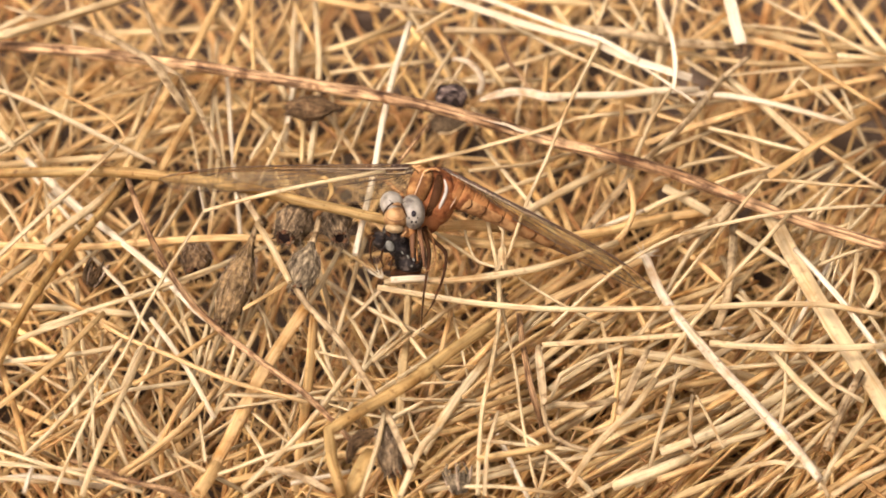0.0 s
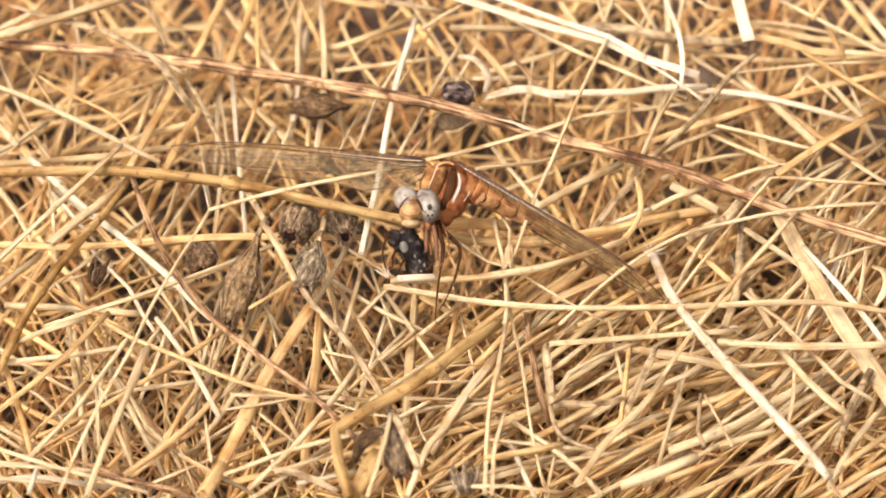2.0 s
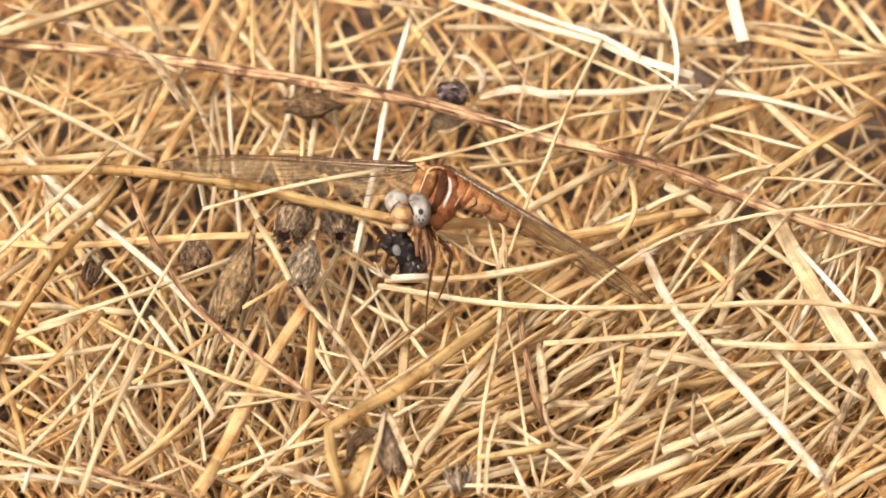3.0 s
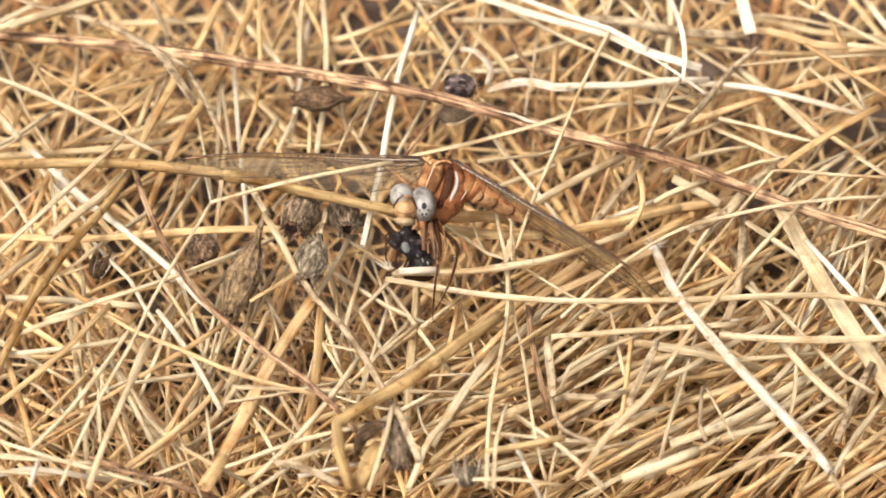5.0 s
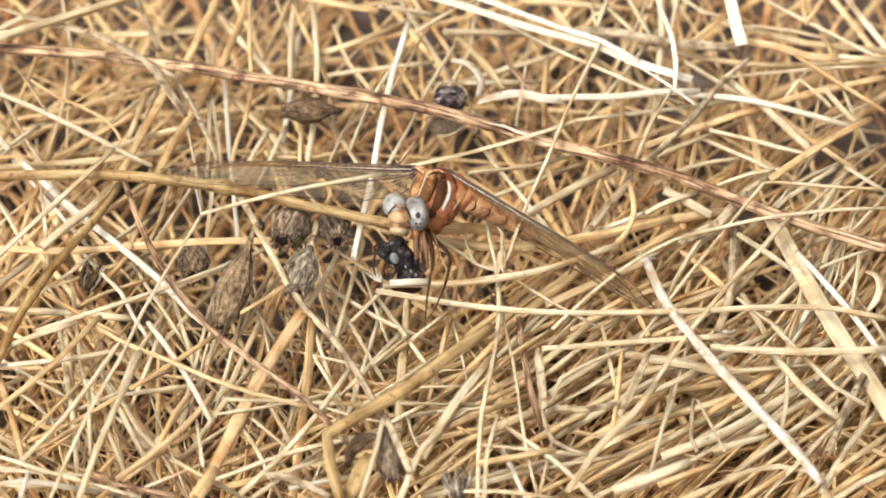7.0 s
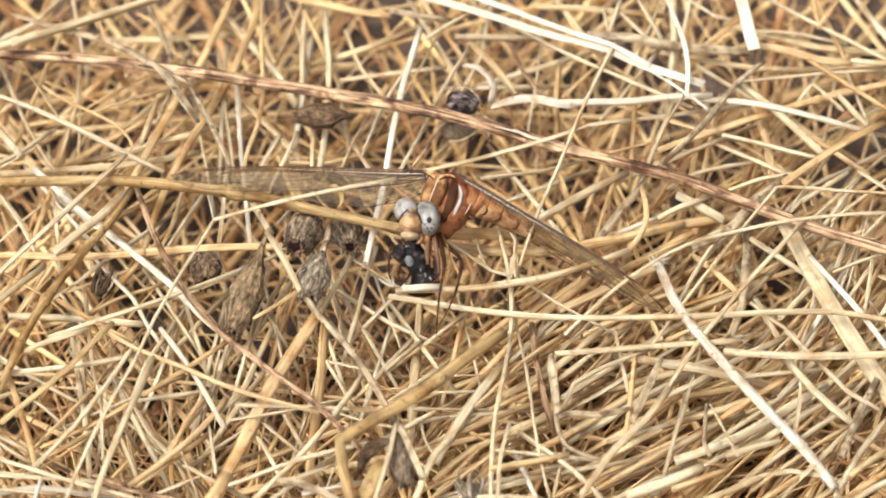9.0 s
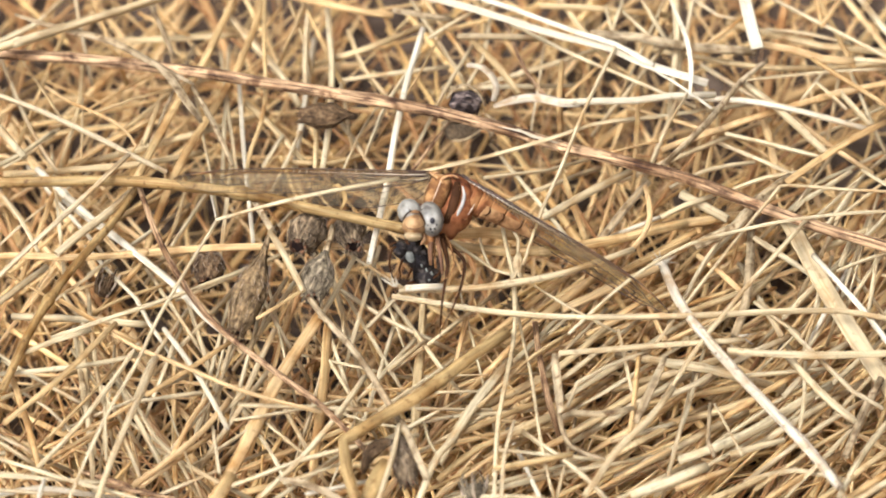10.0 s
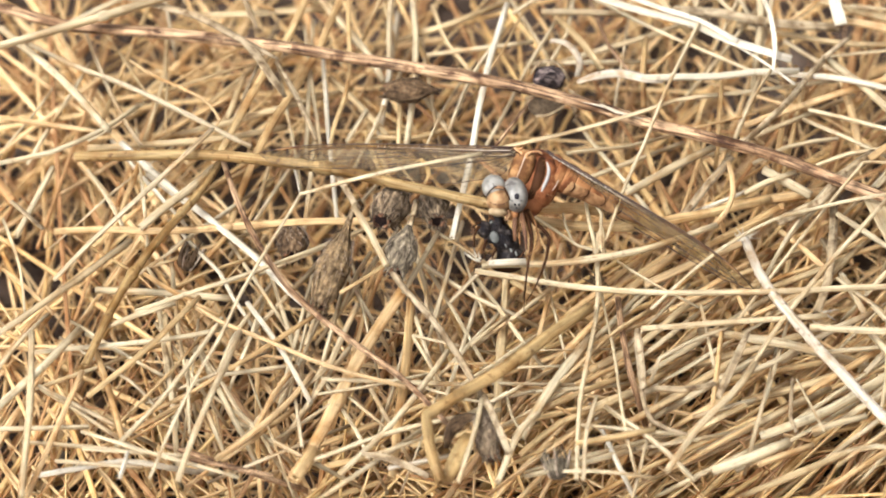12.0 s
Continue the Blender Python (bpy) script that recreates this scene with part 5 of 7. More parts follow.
    stem(0.70, "cream", (-32.9, -5.5, -1.2), (-30.5, -18.5, 5.8), (-29.4, -22.5, 5.8), (-27.7, -24.8, -1.2))
    stem(0.56, "cream", (-27.0, -6.0, -0.4), (-28.1, -19.1, 6.6), (-29.6, -27.4, 6.6), (-31.2, -29.8, -0.4))
    stem(0.56, "cream", (-26.3, -6.9, -0.3), (-27.4, -20.0, 6.7), (-28.5, -26.6, 6.7), (-30.2, -29.0, -0.3))
    stem(0.56, "cream", (-24.8, -10.1, -0.3), (-26.9, -22.7, 6.7), (-28.8, -28.4, 6.7), (-31.5, -30.3, -0.3))
    stem(0.62, "cream", (-60.7, -26.0, 0.8), (-54.4, -34.7, 7.8), (-51.0, -36.7, 7.8), (-45.9, -35.1, 0.8))
    stem(0.62, "cream", (-60.4, -26.5, 0.8), (-54.3, -35.7, 7.8), (-51.7, -37.7, 7.8), (-46.8, -36.7, 0.8))
    stem(0.75, "bleached", (-60.6, -40.2, 1.4), (-53.9, -43.9, 8.4), (-49.5, -43.4, 9.0), (-43.7, -43.9, 8.4), (-38.0, -39.9, 1.4))
    stem(0.82, "bark", (-44.5, -35.0, 0.7), (-38.1, -42.4, 7.7), (-32.8, -44.4, 7.7), (-27.2, -41.7, 0.7))
    stem(0.84, "golden", (-24.4, -31.5, -1.5), (-22.6, -29.2, 5.5), (-20.4, -18.2, 5.5), (-19.1, -5.1, -1.5))
    stem(0.63, "cream", (-22.6, -6.1, -0.4), (-23.9, -19.1, 6.6), (-25.4, -26.6, 6.6), (-27.2, -28.9, -0.4))
    stem(0.49, "cream", (-22.4, -5.2, -0.2), (-20.6, -18.3, 6.8), (-19.6, -23.2, 6.8), (-18.3, -25.6, -0.2))
    stem(0.70, "cream", (-15.8, -8.0, -0.2), (-13.7, -21.0, 6.8), (-12.6, -25.0, 6.8), (-10.9, -27.3, -0.2))
    stem(0.56, "cream", (-18.0, -10.6, -0.3), (-14.3, -22.7, 6.7), (-11.9, -27.5, 6.7), (-8.6, -29.0, -0.3))
    stem(0.49, "cream", (-19.3, -16.7, 0.8), (-12.9, -23.7, 7.8), (-9.8, -24.5, 7.8), (-3.7, -21.0, 0.8))
    stem(0.63, "cream", (-13.1, -26.2, -0.2), (-8.8, -25.8, 6.8), (-6.3, -22.5, 6.8), (-2.1, -11.5, -0.2))
    stem(0.63, "cream", (-11.0, -29.7, -0.2), (-9.0, -27.5, 6.8), (-7.8, -22.5, 6.8), (-6.0, -9.6, -0.2))
    stem(0.56, "cream", (-12.6, -6.9, -0.3), (-9.1, -19.1, 6.7), (-6.4, -24.9, 6.7), (-3.2, -26.4, -0.3))
    stem(0.70, "cream", (-7.1, -7.5, -0.2), (-3.2, -19.2, 6.8), (-0.8, -23.2, 6.8), (3.0, -24.2, -0.2))
    stem(1.39, "dull", (-2.9, -8.7, -2.4), (-3.4, -21.9, 4.6), (-3.8, -30.3, 4.6), (-4.3, -32.9, -2.4))
    stem(0.62, "cream", (-26.6, -22.1, -0.3), (-22.8, -33.9, 6.7), (-20.9, -37.7, 7.0), (-20.0, -39.7, 6.7), (-17.3, -41.4, -0.3))
    stem(0.55, "cream", (-27.1, -22.0, -0.3), (-21.8, -32.2, 6.7), (-17.9, -36.1, 6.7), (-13.2, -35.9, -0.3))
    stem(0.69, "cream", (-22.4, -19.3, -0.2), (-19.1, -31.4, 6.8), (-17.3, -35.3, 6.8), (-14.4, -37.0, -0.2))
    stem(0.69, "cream", (-18.8, -34.2, -0.2), (-17.0, -31.9, 6.8), (-16.1, -27.8, 6.8), (-14.6, -14.9, -0.2))
    stem(0.55, "cream", (-15.7, -42.4, 0.8), (-13.4, -40.3, 7.8), (-12.5, -37.1, 7.8), (-10.6, -24.7, 0.8))
    stem(0.69, "cream", (-26.3, -44.4, 1.7), (-21.0, -45.2, 8.7), (-16.4, -41.3, 8.7), (-11.5, -31.9, 1.7))
    stem(0.62, "cream", (-7.4, -30.1, 0.8), (-1.8, -31.6, 7.8), (0.7, -30.0, 7.8), (6.3, -21.1, 0.8))
    stem(0.83, "cream", (-30.4, -34.5, 0.8), (-26.6, -33.3, 7.8), (-24.9, -30.2, 7.8), (-21.6, -18.7, 0.8))
    stem(0.76, "cream", (-32.3, -35.1, 0.8), (-26.9, -36.0, 7.8), (-24.1, -33.7, 7.8), (-19.2, -24.2, 0.8))
    stem(0.97, "dull", (2.4, -26.3, 0.3), (7.9, -27.9, 7.3), (13.6, -24.7, 8.0), (18.1, -19.6, 7.3), (23.4, -9.2, 0.3))
    stem(0.90, "golden", (0.2, -28.8, 0.7), (5.8, -30.7, 7.7), (11.1, -27.7, 7.7), (17.0, -19.2, 0.7))
    stem(0.70, "cream", (10.7, -24.3, 0.8), (15.6, -24.8, 7.8), (18.8, -21.7, 7.8), (24.1, -11.6, 0.8))
    stem(0.76, "cream", (13.7, -26.9, 0.6), (19.0, -28.1, 7.6), (24.3, -24.2, 7.6), (30.1, -14.9, 0.6))
    stem(0.97, "cream", (14.3, -31.1, 0.6), (19.6, -32.4, 7.6), (26.3, -27.6, 7.6), (32.2, -18.5, 0.6))
    stem(0.90, "dull", (10.0, -32.7, 0.7), (15.4, -34.2, 7.7), (20.0, -31.2, 7.7), (25.9, -22.3, 0.7))
    stem(0.90, "golden", (16.5, -33.0, 0.7), (21.6, -34.2, 7.7), (26.8, -30.3, 7.7), (32.6, -21.0, 0.7))
    stem(0.70, "cream", (7.7, -25.8, 1.7), (12.1, -25.5, 8.7), (15.2, -21.6, 8.7), (20.0, -10.6, 1.7))
    stem(0.83, "bark", (10.8, -12.9, 3.7), (11.6, -26.0, 10.7), (12.0, -29.5, 11.0), (12.5, -31.7, 10.7), (14.3, -34.0, 3.7))
    stem(0.70, "cream", (3.5, -24.1, 0.7), (7.9, -23.9, 7.7), (11.2, -19.9, 7.7), (15.9, -9.0, 0.7))
    stem(0.83, "golden", (12.9, -9.6, 0.7), (8.4, -20.6, 7.7), (5.1, -24.8, 7.7), (0.8, -25.2, 0.7))
    stem(0.42, "cream", (-5.3, -21.0, 1.6), (1.0, -26.1, 8.6), (8.3, -25.9, 8.6), (14.7, -20.5, 1.6))
    stem(0.42, "cream", (-6.0, -23.7, 1.7), (0.3, -28.7, 8.7), (6.2, -28.5, 8.7), (12.6, -23.1, 1.7))
    stem(0.55, "cream", (-6.7, -26.0, 1.7), (-0.4, -31.3, 8.7), (4.8, -31.4, 8.7), (11.2, -26.3, 1.7))
    stem(0.55, "cream", (-6.3, -28.0, 1.6), (-0.1, -32.5, 8.6), (6.9, -31.8, 8.6), (13.2, -25.9, 1.6))
    stem(0.62, "cream", (-4.5, -33.5, 1.8), (1.0, -35.0, 8.8), (4.1, -32.8, 8.8), (9.7, -23.9, 1.8))
    stem(0.82, "golden", (-4.8, -42.8, 1.6), (0.1, -43.3, 8.6), (6.2, -37.8, 8.6), (11.3, -28.1, 1.6))
    stem(0.82, "cream", (-0.2, -39.4, 1.6), (5.7, -42.5, 8.6), (12.3, -40.4, 8.6), (18.5, -33.3, 1.6))
    stem(0.82, "cream", (-0.4, -40.2, 1.7), (5.6, -43.4, 8.7), (11.0, -41.7, 8.7), (17.1, -34.7, 1.7))
    stem(0.62, "cream", (8.7, -37.1, 1.7), (14.7, -40.8, 8.7), (20.6, -39.6, 8.7), (27.0, -33.1, 1.7))
    stem(0.83, "dull", (14.8, -36.7, 1.6), (20.2, -38.3, 8.6), (26.2, -34.4, 8.6), (32.1, -25.7, 1.6))
    stem(0.82, "golden", (16.9, -39.5, 1.7), (22.2, -40.9, 8.7), (26.6, -37.9, 8.7), (32.5, -29.1, 1.7))
    stem(0.48, "cream", (11.8, -48.3, 2.8), (13.2, -45.9, 9.8), (14.2, -41.1, 9.8), (15.9, -28.4, 2.8))
    stem(0.68, "bleached", (7.5, -29.3, 1.8), (10.0, -41.4, 8.8), (11.5, -45.2, 8.8), (14.2, -47.1, 1.8))
    stem(1.10, "cream", (20.8, -35.9, 0.7), (26.1, -37.6, 7.7), (31.0, -34.6, 7.7), (37.1, -26.0, 0.7))
    stem(1.04, "dull", (20.6, -22.4, 0.6), (26.4, -25.5, 7.6), (32.7, -23.3, 7.6), (39.2, -15.9, 0.6))
    stem(1.25, "cream", (21.3, -17.7, 1.5), (27.2, -24.2, 8.5), (31.6, -25.4, 9.0), (36.0, -26.5, 8.5), (42.5, -23.3, 1.5))
    stem(0.76, "cream", (29.8, -33.3, 0.5), (34.8, -34.1, 7.5), (41.6, -28.5, 7.5), (47.4, -18.8, 0.5))
    stem(0.97, "golden", (30.5, -29.5, 0.5), (35.5, -30.6, 7.5), (43.1, -25.0, 7.5), (49.1, -15.6, 0.5))
    stem(0.90, "cream", (35.2, -32.9, 0.6), (40.3, -34.1, 7.6), (45.6, -30.3, 7.6), (51.7, -21.1, 0.6))
    stem(0.76, "cream", (36.1, -37.6, 1.4), (40.8, -38.1, 8.4), (45.9, -34.0, 9.0), (49.7, -30.8, 8.4), (55.9, -21.6, 1.4))
    stem(0.83, "cream", (40.1, -41.4, 1.7), (44.1, -40.9, 8.7), (48.1, -36.0, 8.7), (53.3, -25.3, 1.7))
    stem(0.83, "dull", (44.2, -41.0, 1.6), (48.9, -41.6, 8.6), (54.7, -36.6, 8.6), (60.6, -27.0, 1.6))
    stem(0.83, "golden", (45.3, -42.4, 1.7), (50.2, -43.4, 8.7), (54.6, -40.1, 8.7), (60.6, -30.9, 1.7))
    stem(0.84, "cream", (40.8, -28.9, 0.7), (45.3, -29.0, 7.7), (50.0, -24.1, 7.7), (55.6, -13.6, 0.7))
    stem(0.84, "cream", (45.4, -29.4, 0.7), (49.4, -29.0, 7.7), (53.5, -24.1, 7.7), (58.8, -13.1, 0.7))
    stem(0.63, "cream", (35.0, -24.9, 1.7), (39.1, -24.6, 8.7), (42.4, -20.7, 8.7), (47.6, -9.7, 1.7))
    stem(0.63, "cream", (40.8, -24.2, 1.8), (44.0, -22.9, 8.8), (45.8, -19.9, 8.8), (50.2, -8.0, 1.8))
    stem(0.62, "cream", (30.8, -20.8, 2.8), (28.8, -33.6, 9.8), (27.7, -38.3, 9.8), (26.3, -40.7, 2.8))
    stem(0.62, "cream", (32.2, -17.4, 2.8), (29.9, -30.2, 9.8), (28.8, -34.1, 9.8), (27.2, -36.3, 2.8))
    stem(0.82, "dull", (26.1, -43.0, 1.6), (31.5, -45.1, 8.6), (37.6, -42.1, 8.6), (43.9, -34.1, 1.6))
    stem(0.82, "golden", (33.4, -44.2, 1.7), (38.4, -45.2, 8.7), (42.4, -42.2, 8.7), (48.3, -33.0, 1.7))
    stem(0.69, "cream", (25.5, -38.6, 0.7), (30.6, -39.9, 7.7), (35.5, -36.5, 7.7), (41.5, -27.5, 0.7))
    stem(0.69, "cream", (15.6, -42.5, 0.7), (20.9, -44.1, 7.7), (25.1, -41.6, 7.7), (31.0, -33.1, 0.7))
    stem(0.84, "cream", (14.0, -23.4, -0.4), (19.2, -24.5, 6.6), (24.8, -20.1, 6.6), (30.6, -10.6, -0.4))
    stem(0.90, "dull", (4.9, -32.2, -0.3), (10.1, -33.2, 6.7), (15.0, -29.3, 6.7), (20.5, -19.8, -0.3))
    stem(0.90, "tan", (-3.1, -37.5, -0.4), (2.5, -39.1, 6.6), (8.0, -35.7, 6.6), (13.7, -27.1, -0.4))
    stem(0.62, "cream", (-11.1, -27.9, 0.7), (-5.8, -28.8, 7.7), (-1.7, -25.3, 7.7), (3.6, -15.7, 0.7))
    stem(0.56, "cream", (-6.7, -19.6, 0.8), (-1.7, -20.2, 7.8), (1.1, -17.5, 7.8), (6.2, -7.4, 0.8))
    stem(0.63, "cream", (-13.2, -16.2, -0.2), (-8.7, -15.9, 6.8), (-5.9, -12.3, 6.8), (-1.5, -1.2, -0.2))
    stem(0.63, "cream", (-8.5, 0.9, -0.3), (-10.1, -12.3, 6.7), (-11.5, -18.5, 6.7), (-13.3, -20.8, -0.3))
    stem(0.77, "golden", (4.1, -1.8, -1.3), (2.5, -15.0, 5.7), (1.1, -22.0, 5.7), (-0.4, -24.4, -1.3))
    stem(0.63, "cream", (1.7, -6.2, -0.3), (3.2, -19.3, 6.7), (4.6, -26.3, 6.7), (6.1, -28.6, -0.3))
    stem(0.76, "golden", (15.4, -12.7, -0.4), (10.2, -22.7, 6.6), (4.6, -28.0, 6.6), (-0.4, -27.4, -0.4))
    return twig


# ---- dried seed capsules and flower heads ----
def lathe(bm, base, tip, profile, ribs, depth, rough, seed, sides=36):
    """A ribbed, uneven body of turning along base to tip; profile: (way along, radius)."""
    base, tip = Vector(base), Vector(tip)
    axis = tip - base
    turn = axis.to_track_quat("Z", "Y").to_matrix()
    uv = bm.loops.layers.uv.verify()
    rows = []
    steps = 30
    for i in range(steps + 1):
        t = i / steps
        r = float(np.interp(t, [p[0] for p in profile], [p[1] for p in profile]))
        row = []
        for k in range(sides):
            a = math.tau * k / sides
            q = 1 + depth * math.cos(ribs * a) + rough * noise.noise(Vector((math.cos(a) * 2.5, math.sin(a) * 2.5, t * 6 + seed))) + 0.6 * rough * noise.noise(Vector((math.cos(a) * 7, math.sin(a) * 7, t * 14 + seed)))
            row.append(bm.verts.new((base + turn @ Vector((r * q * math.cos(a), r * q * math.sin(a), t * axis.length))) * MM))
        rows.append(row)
    for i, (a, b) in enumerate(zip(rows, rows[1:])):
        for k in range(sides):
            f = bm.faces.new((a[k], a[(k + 1) % sides], b[(k + 1) % sides], b[k]))
            f.smooth = True
            for loop, (x, y) in zip(f.loops, ((k, i), (k + 1, i), (k + 1, i + 1), (k, i + 1))):
                loop[uv].uv = (x / sides + seed, y / steps * axis.length + seed)
    bm.faces.new(rows[0][::-1])
    bm.faces.new(rows[-1])
    return turn


POD_FIBRE = skin_material("capsule_fibre", [(0.35, (0.132, 0.092, 0.050)), (0.6, (0.286, 0.205, 0.120))], 900.0, 0.8, 0.0002, 0.2)


def seed_capsule(base, tip, radius, material, label, seed, stalk=None, mouth=0.55, hairs=0):
    """Swollen capsule; base at its stalk, tip at its toothed mouth."""
    rng = random.Random(seed)
    bm = bmesh.new()
    turn = lathe(bm, base, tip, [(0, 0.16 * radius), (0.1, 0.26 * radius), (0.22, 0.5 * radius), (0.36, 0.86 * radius), (0.58, radius), (0.75, 0.86 * radius), (0.92, (mouth + 0.15) * radius), (1, mouth * radius)], 9, 0.05, 0.17, seed)
    ob = thing("seed_capsule", bm, material, label, "seed capsule", "dried seed capsules in the hay")
    base, tip = Vector(base), Vector(tip)
    axis = (tip - base).normalized()
    rim = bmesh.new()
    ring = [tip + turn @ Vector((math.cos(q), math.sin(q), 0)) * mouth * radius * (0.82 + 0.14 * noise.noise(Vector((2 * math.cos(q), 2 * math.sin(q), seed)))) + axis * 0.22 * math.sin(3 * q + seed) for q in [math.tau * i / 24 for i in range(25)]]
    sweep(rim, ring, [(0.15 * mouth * radius + 0.04) * (1 + 0.5 * math.sin(5 * i + seed)) for i in range(25)], 6, hollow=False)
    part("mouth_rim", rim, POD_INSIDE, ob, "orange-brown rim of the capsule's mouth")
    # the tip is closed: a near-black disc paints the mouth's inner shade
    inside = bmesh.new()
    lathe(inside, tip - axis * 0.05, tip + axis * 0.07, [(0, 0.5 * mouth * radius), (0.5, 0.80 * mouth * radius), (1, 0.72 * mouth * radius)], 5, 0.05, 0.2, seed + 3, 16)
    part("mouth", inside, POD_MOUTH_SHADE, ob, "near-black disc painted as the shade inside the capsule's mouth")
    for k in range(9):
        a = math.tau * k / 9 + rng.uniform(-0.2, 0.2)
        out = turn @ Vector((math.cos(a), math.sin(a), 0))
        p = tip + out * mouth * radius * 0.95
        tooth = bmesh.new()
        sweep(tooth, [p - axis * 0.3, p + axis * 0.25 + out * 0.12, p + axis * rng.uniform(0.5, 0.8) + out * rng.uniform(0.1, 0.45)], [0.26, 0.2, 0.05], 5, 0.5, hollow=False)
        part("tooth", tooth, material, ob)
    for k in range(9):
        a, w = math.tau * k / 9 + rng.uniform(-0.15, 0.15), rng.uniform(-0.25, 0.25)
        strand = bmesh.new()
        line = []
        for i in range(9):
            t = 0.06 + 0.92 * i / 8
            r = float(np.interp(t, [0, 0.1, 0.22, 0.36, 0.58, 0.75, 0.92, 1], [0.16, 0.26, 0.5, 0.86, 1, 0.86, mouth + 0.15, mouth])) * radius * (1.03 + 0.06 * noise.noise(Vector((k, t * 5, seed))))
            b = a + w * t * 0.5
            line.append(base.lerp(tip, t) + turn @ Vector((r * math.cos(b), r * math.sin(b), 0)))
        sweep(strand, line, [rng.uniform(0.03, 0.07) for _ in line], 4, hollow=False)
        part("strand", strand, material, ob)
    if stalk:
        s = bmesh.new()
        line = curve_points([base + axis * 0.2, *stalk], 1.5)
        sweep(s, line, [0.36 + 0.12 * (i == 0) for i in range(len(line))], 7, hollow=False)
        part("stalk", s, STRAW["grey"], ob)
    if hairs:
        h = bmesh.new()
        for k in range(hairs):
            a, t = rng.uniform(0, math.tau), rng.uniform(0.15, 0.95)
            out = turn @ Vector((math.cos(a), math.sin(a), 0))
            p = base.lerp(tip, t) + out * radius * 0.85 * math.sin(math.pi * min(1, t * 0.9 + 0.08))
            sweep(h, [p, p + out * 0.35 + axis * 0.35, p + out * rng.uniform(0.1, 0.8) + axis * rng.uniform(0.6, 1.5) + Vector((rng.gauss(0, 0.2), rng.gauss(0, 0.2), 0))], [0.045, 0.035, 0.015], 3, hollow=False)
        part("bristles", h, POD_FIBRE, ob)
    return ob


def tuft(at, radius, material, label, seed, count=90, rise=1.2):
    """A withered flower head: a rough core with short curled scales all round."""
    rng = random.Random(seed)
    bm = bmesh.new()
    for v in ball(bm, at, (radius * 0.75, radius * 0.75, radius * 0.7)):
        d = (v.co - Vector(at) * MM)
        v.co += d * 0.35 * noise.noise(v.co * 900 + Vector((seed, 0, 0)))
    ob = thing("withered_flower_head", bm, material, label, "flower head", "dried seed capsules in the hay")
    sc = bmesh.new()
    for k in range(count):
        a, e = rng.uniform(0, math.tau), math.asin(rng.uniform(-0.4, 1))
        d = Vector((math.cos(a) * math.cos(e), math.sin(a) * math.cos(e), math.sin(e)))
        side = Vector((rng.gauss(0, 0.5), rng.gauss(0, 0.5), rng.gauss(0, 0.3)))
        p = Vector(at) + d * radius * 0.6
        sweep(sc, [p, p + d * radius * 0.4 + side * 0.2, p + d * radius * rng.uniform(0.5, 0.8) * rise * 0.7 + side * 0.8], [0.2, 0.16, 0.04], 4, 0.5, hollow=False)
    part("scaly_coat", sc, material, ob)
    return ob


def bract(*pts):
    """A brown papery shell beside the split capsule."""
    line = curve_points(pts, 0.8)
    n = len(line)
    bm = sweep(bmesh.new(), line, [0.9 * math.sin(math.pi * (i + 0.6) / (n + 0.6)) + 0.08 for i in range(n)], 10, 0.18, spin=0.5, twist=0.5, hollow=False)
    thing("dry_bract", bm, POD_BROWN, "brown papery bract beside a split seed capsule", "bract")


def torn_calyx(at, way, size, material, label, seed):
    """A dry flower cup torn into narrow strips that stand round a ragged core."""
    rng = random.Random(seed)
    at, way = Vector(at), Vector(way).normalized()
    turn = way.to_track_quat("Z", "Y").to_matrix()
    bm = bmesh.new()
    lathe(bm, at - way * size * 0.7, at + way * size * 0.5, [(0, 0.25 * size), (0.4, 0.62 * size), (1, 0.5 * size)], 7, 0.08, 0.3, seed, 24)
    ob = thing("torn_calyx", bm, material, label, "flower head", "dried seed capsules in the hay")
    for k in range(18):
        a = math.tau * k / 18 + rng.uniform(-0.15, 0.15)
        out = turn @ Vector((math.cos(a), math.sin(a), 0))
        base = at - way * size * 0.6 + out * size * 0.4
        reach, lean = size * rng.uniform(1.2, 1.9), rng.uniform(0.1, 0.55)
        line = curve_points((base, base + way * reach * 0.5 + out * size * 0.35, base + way * reach + out * size * lean + Vector((rng.gauss(0, 0.15), rng.gauss(0, 0.15), 0))), 0.6)
        n = len(line)
        strip = bmesh.new()
        sweep(strip, line, [size * 0.13 * (1 - 0.5 * i / n) for i in range(n)], 5, 0.4, spin=a, hollow=False)
        part("strip", strip, POD_FIBRE if k % 4 == 0 else material, ob)
    return ob


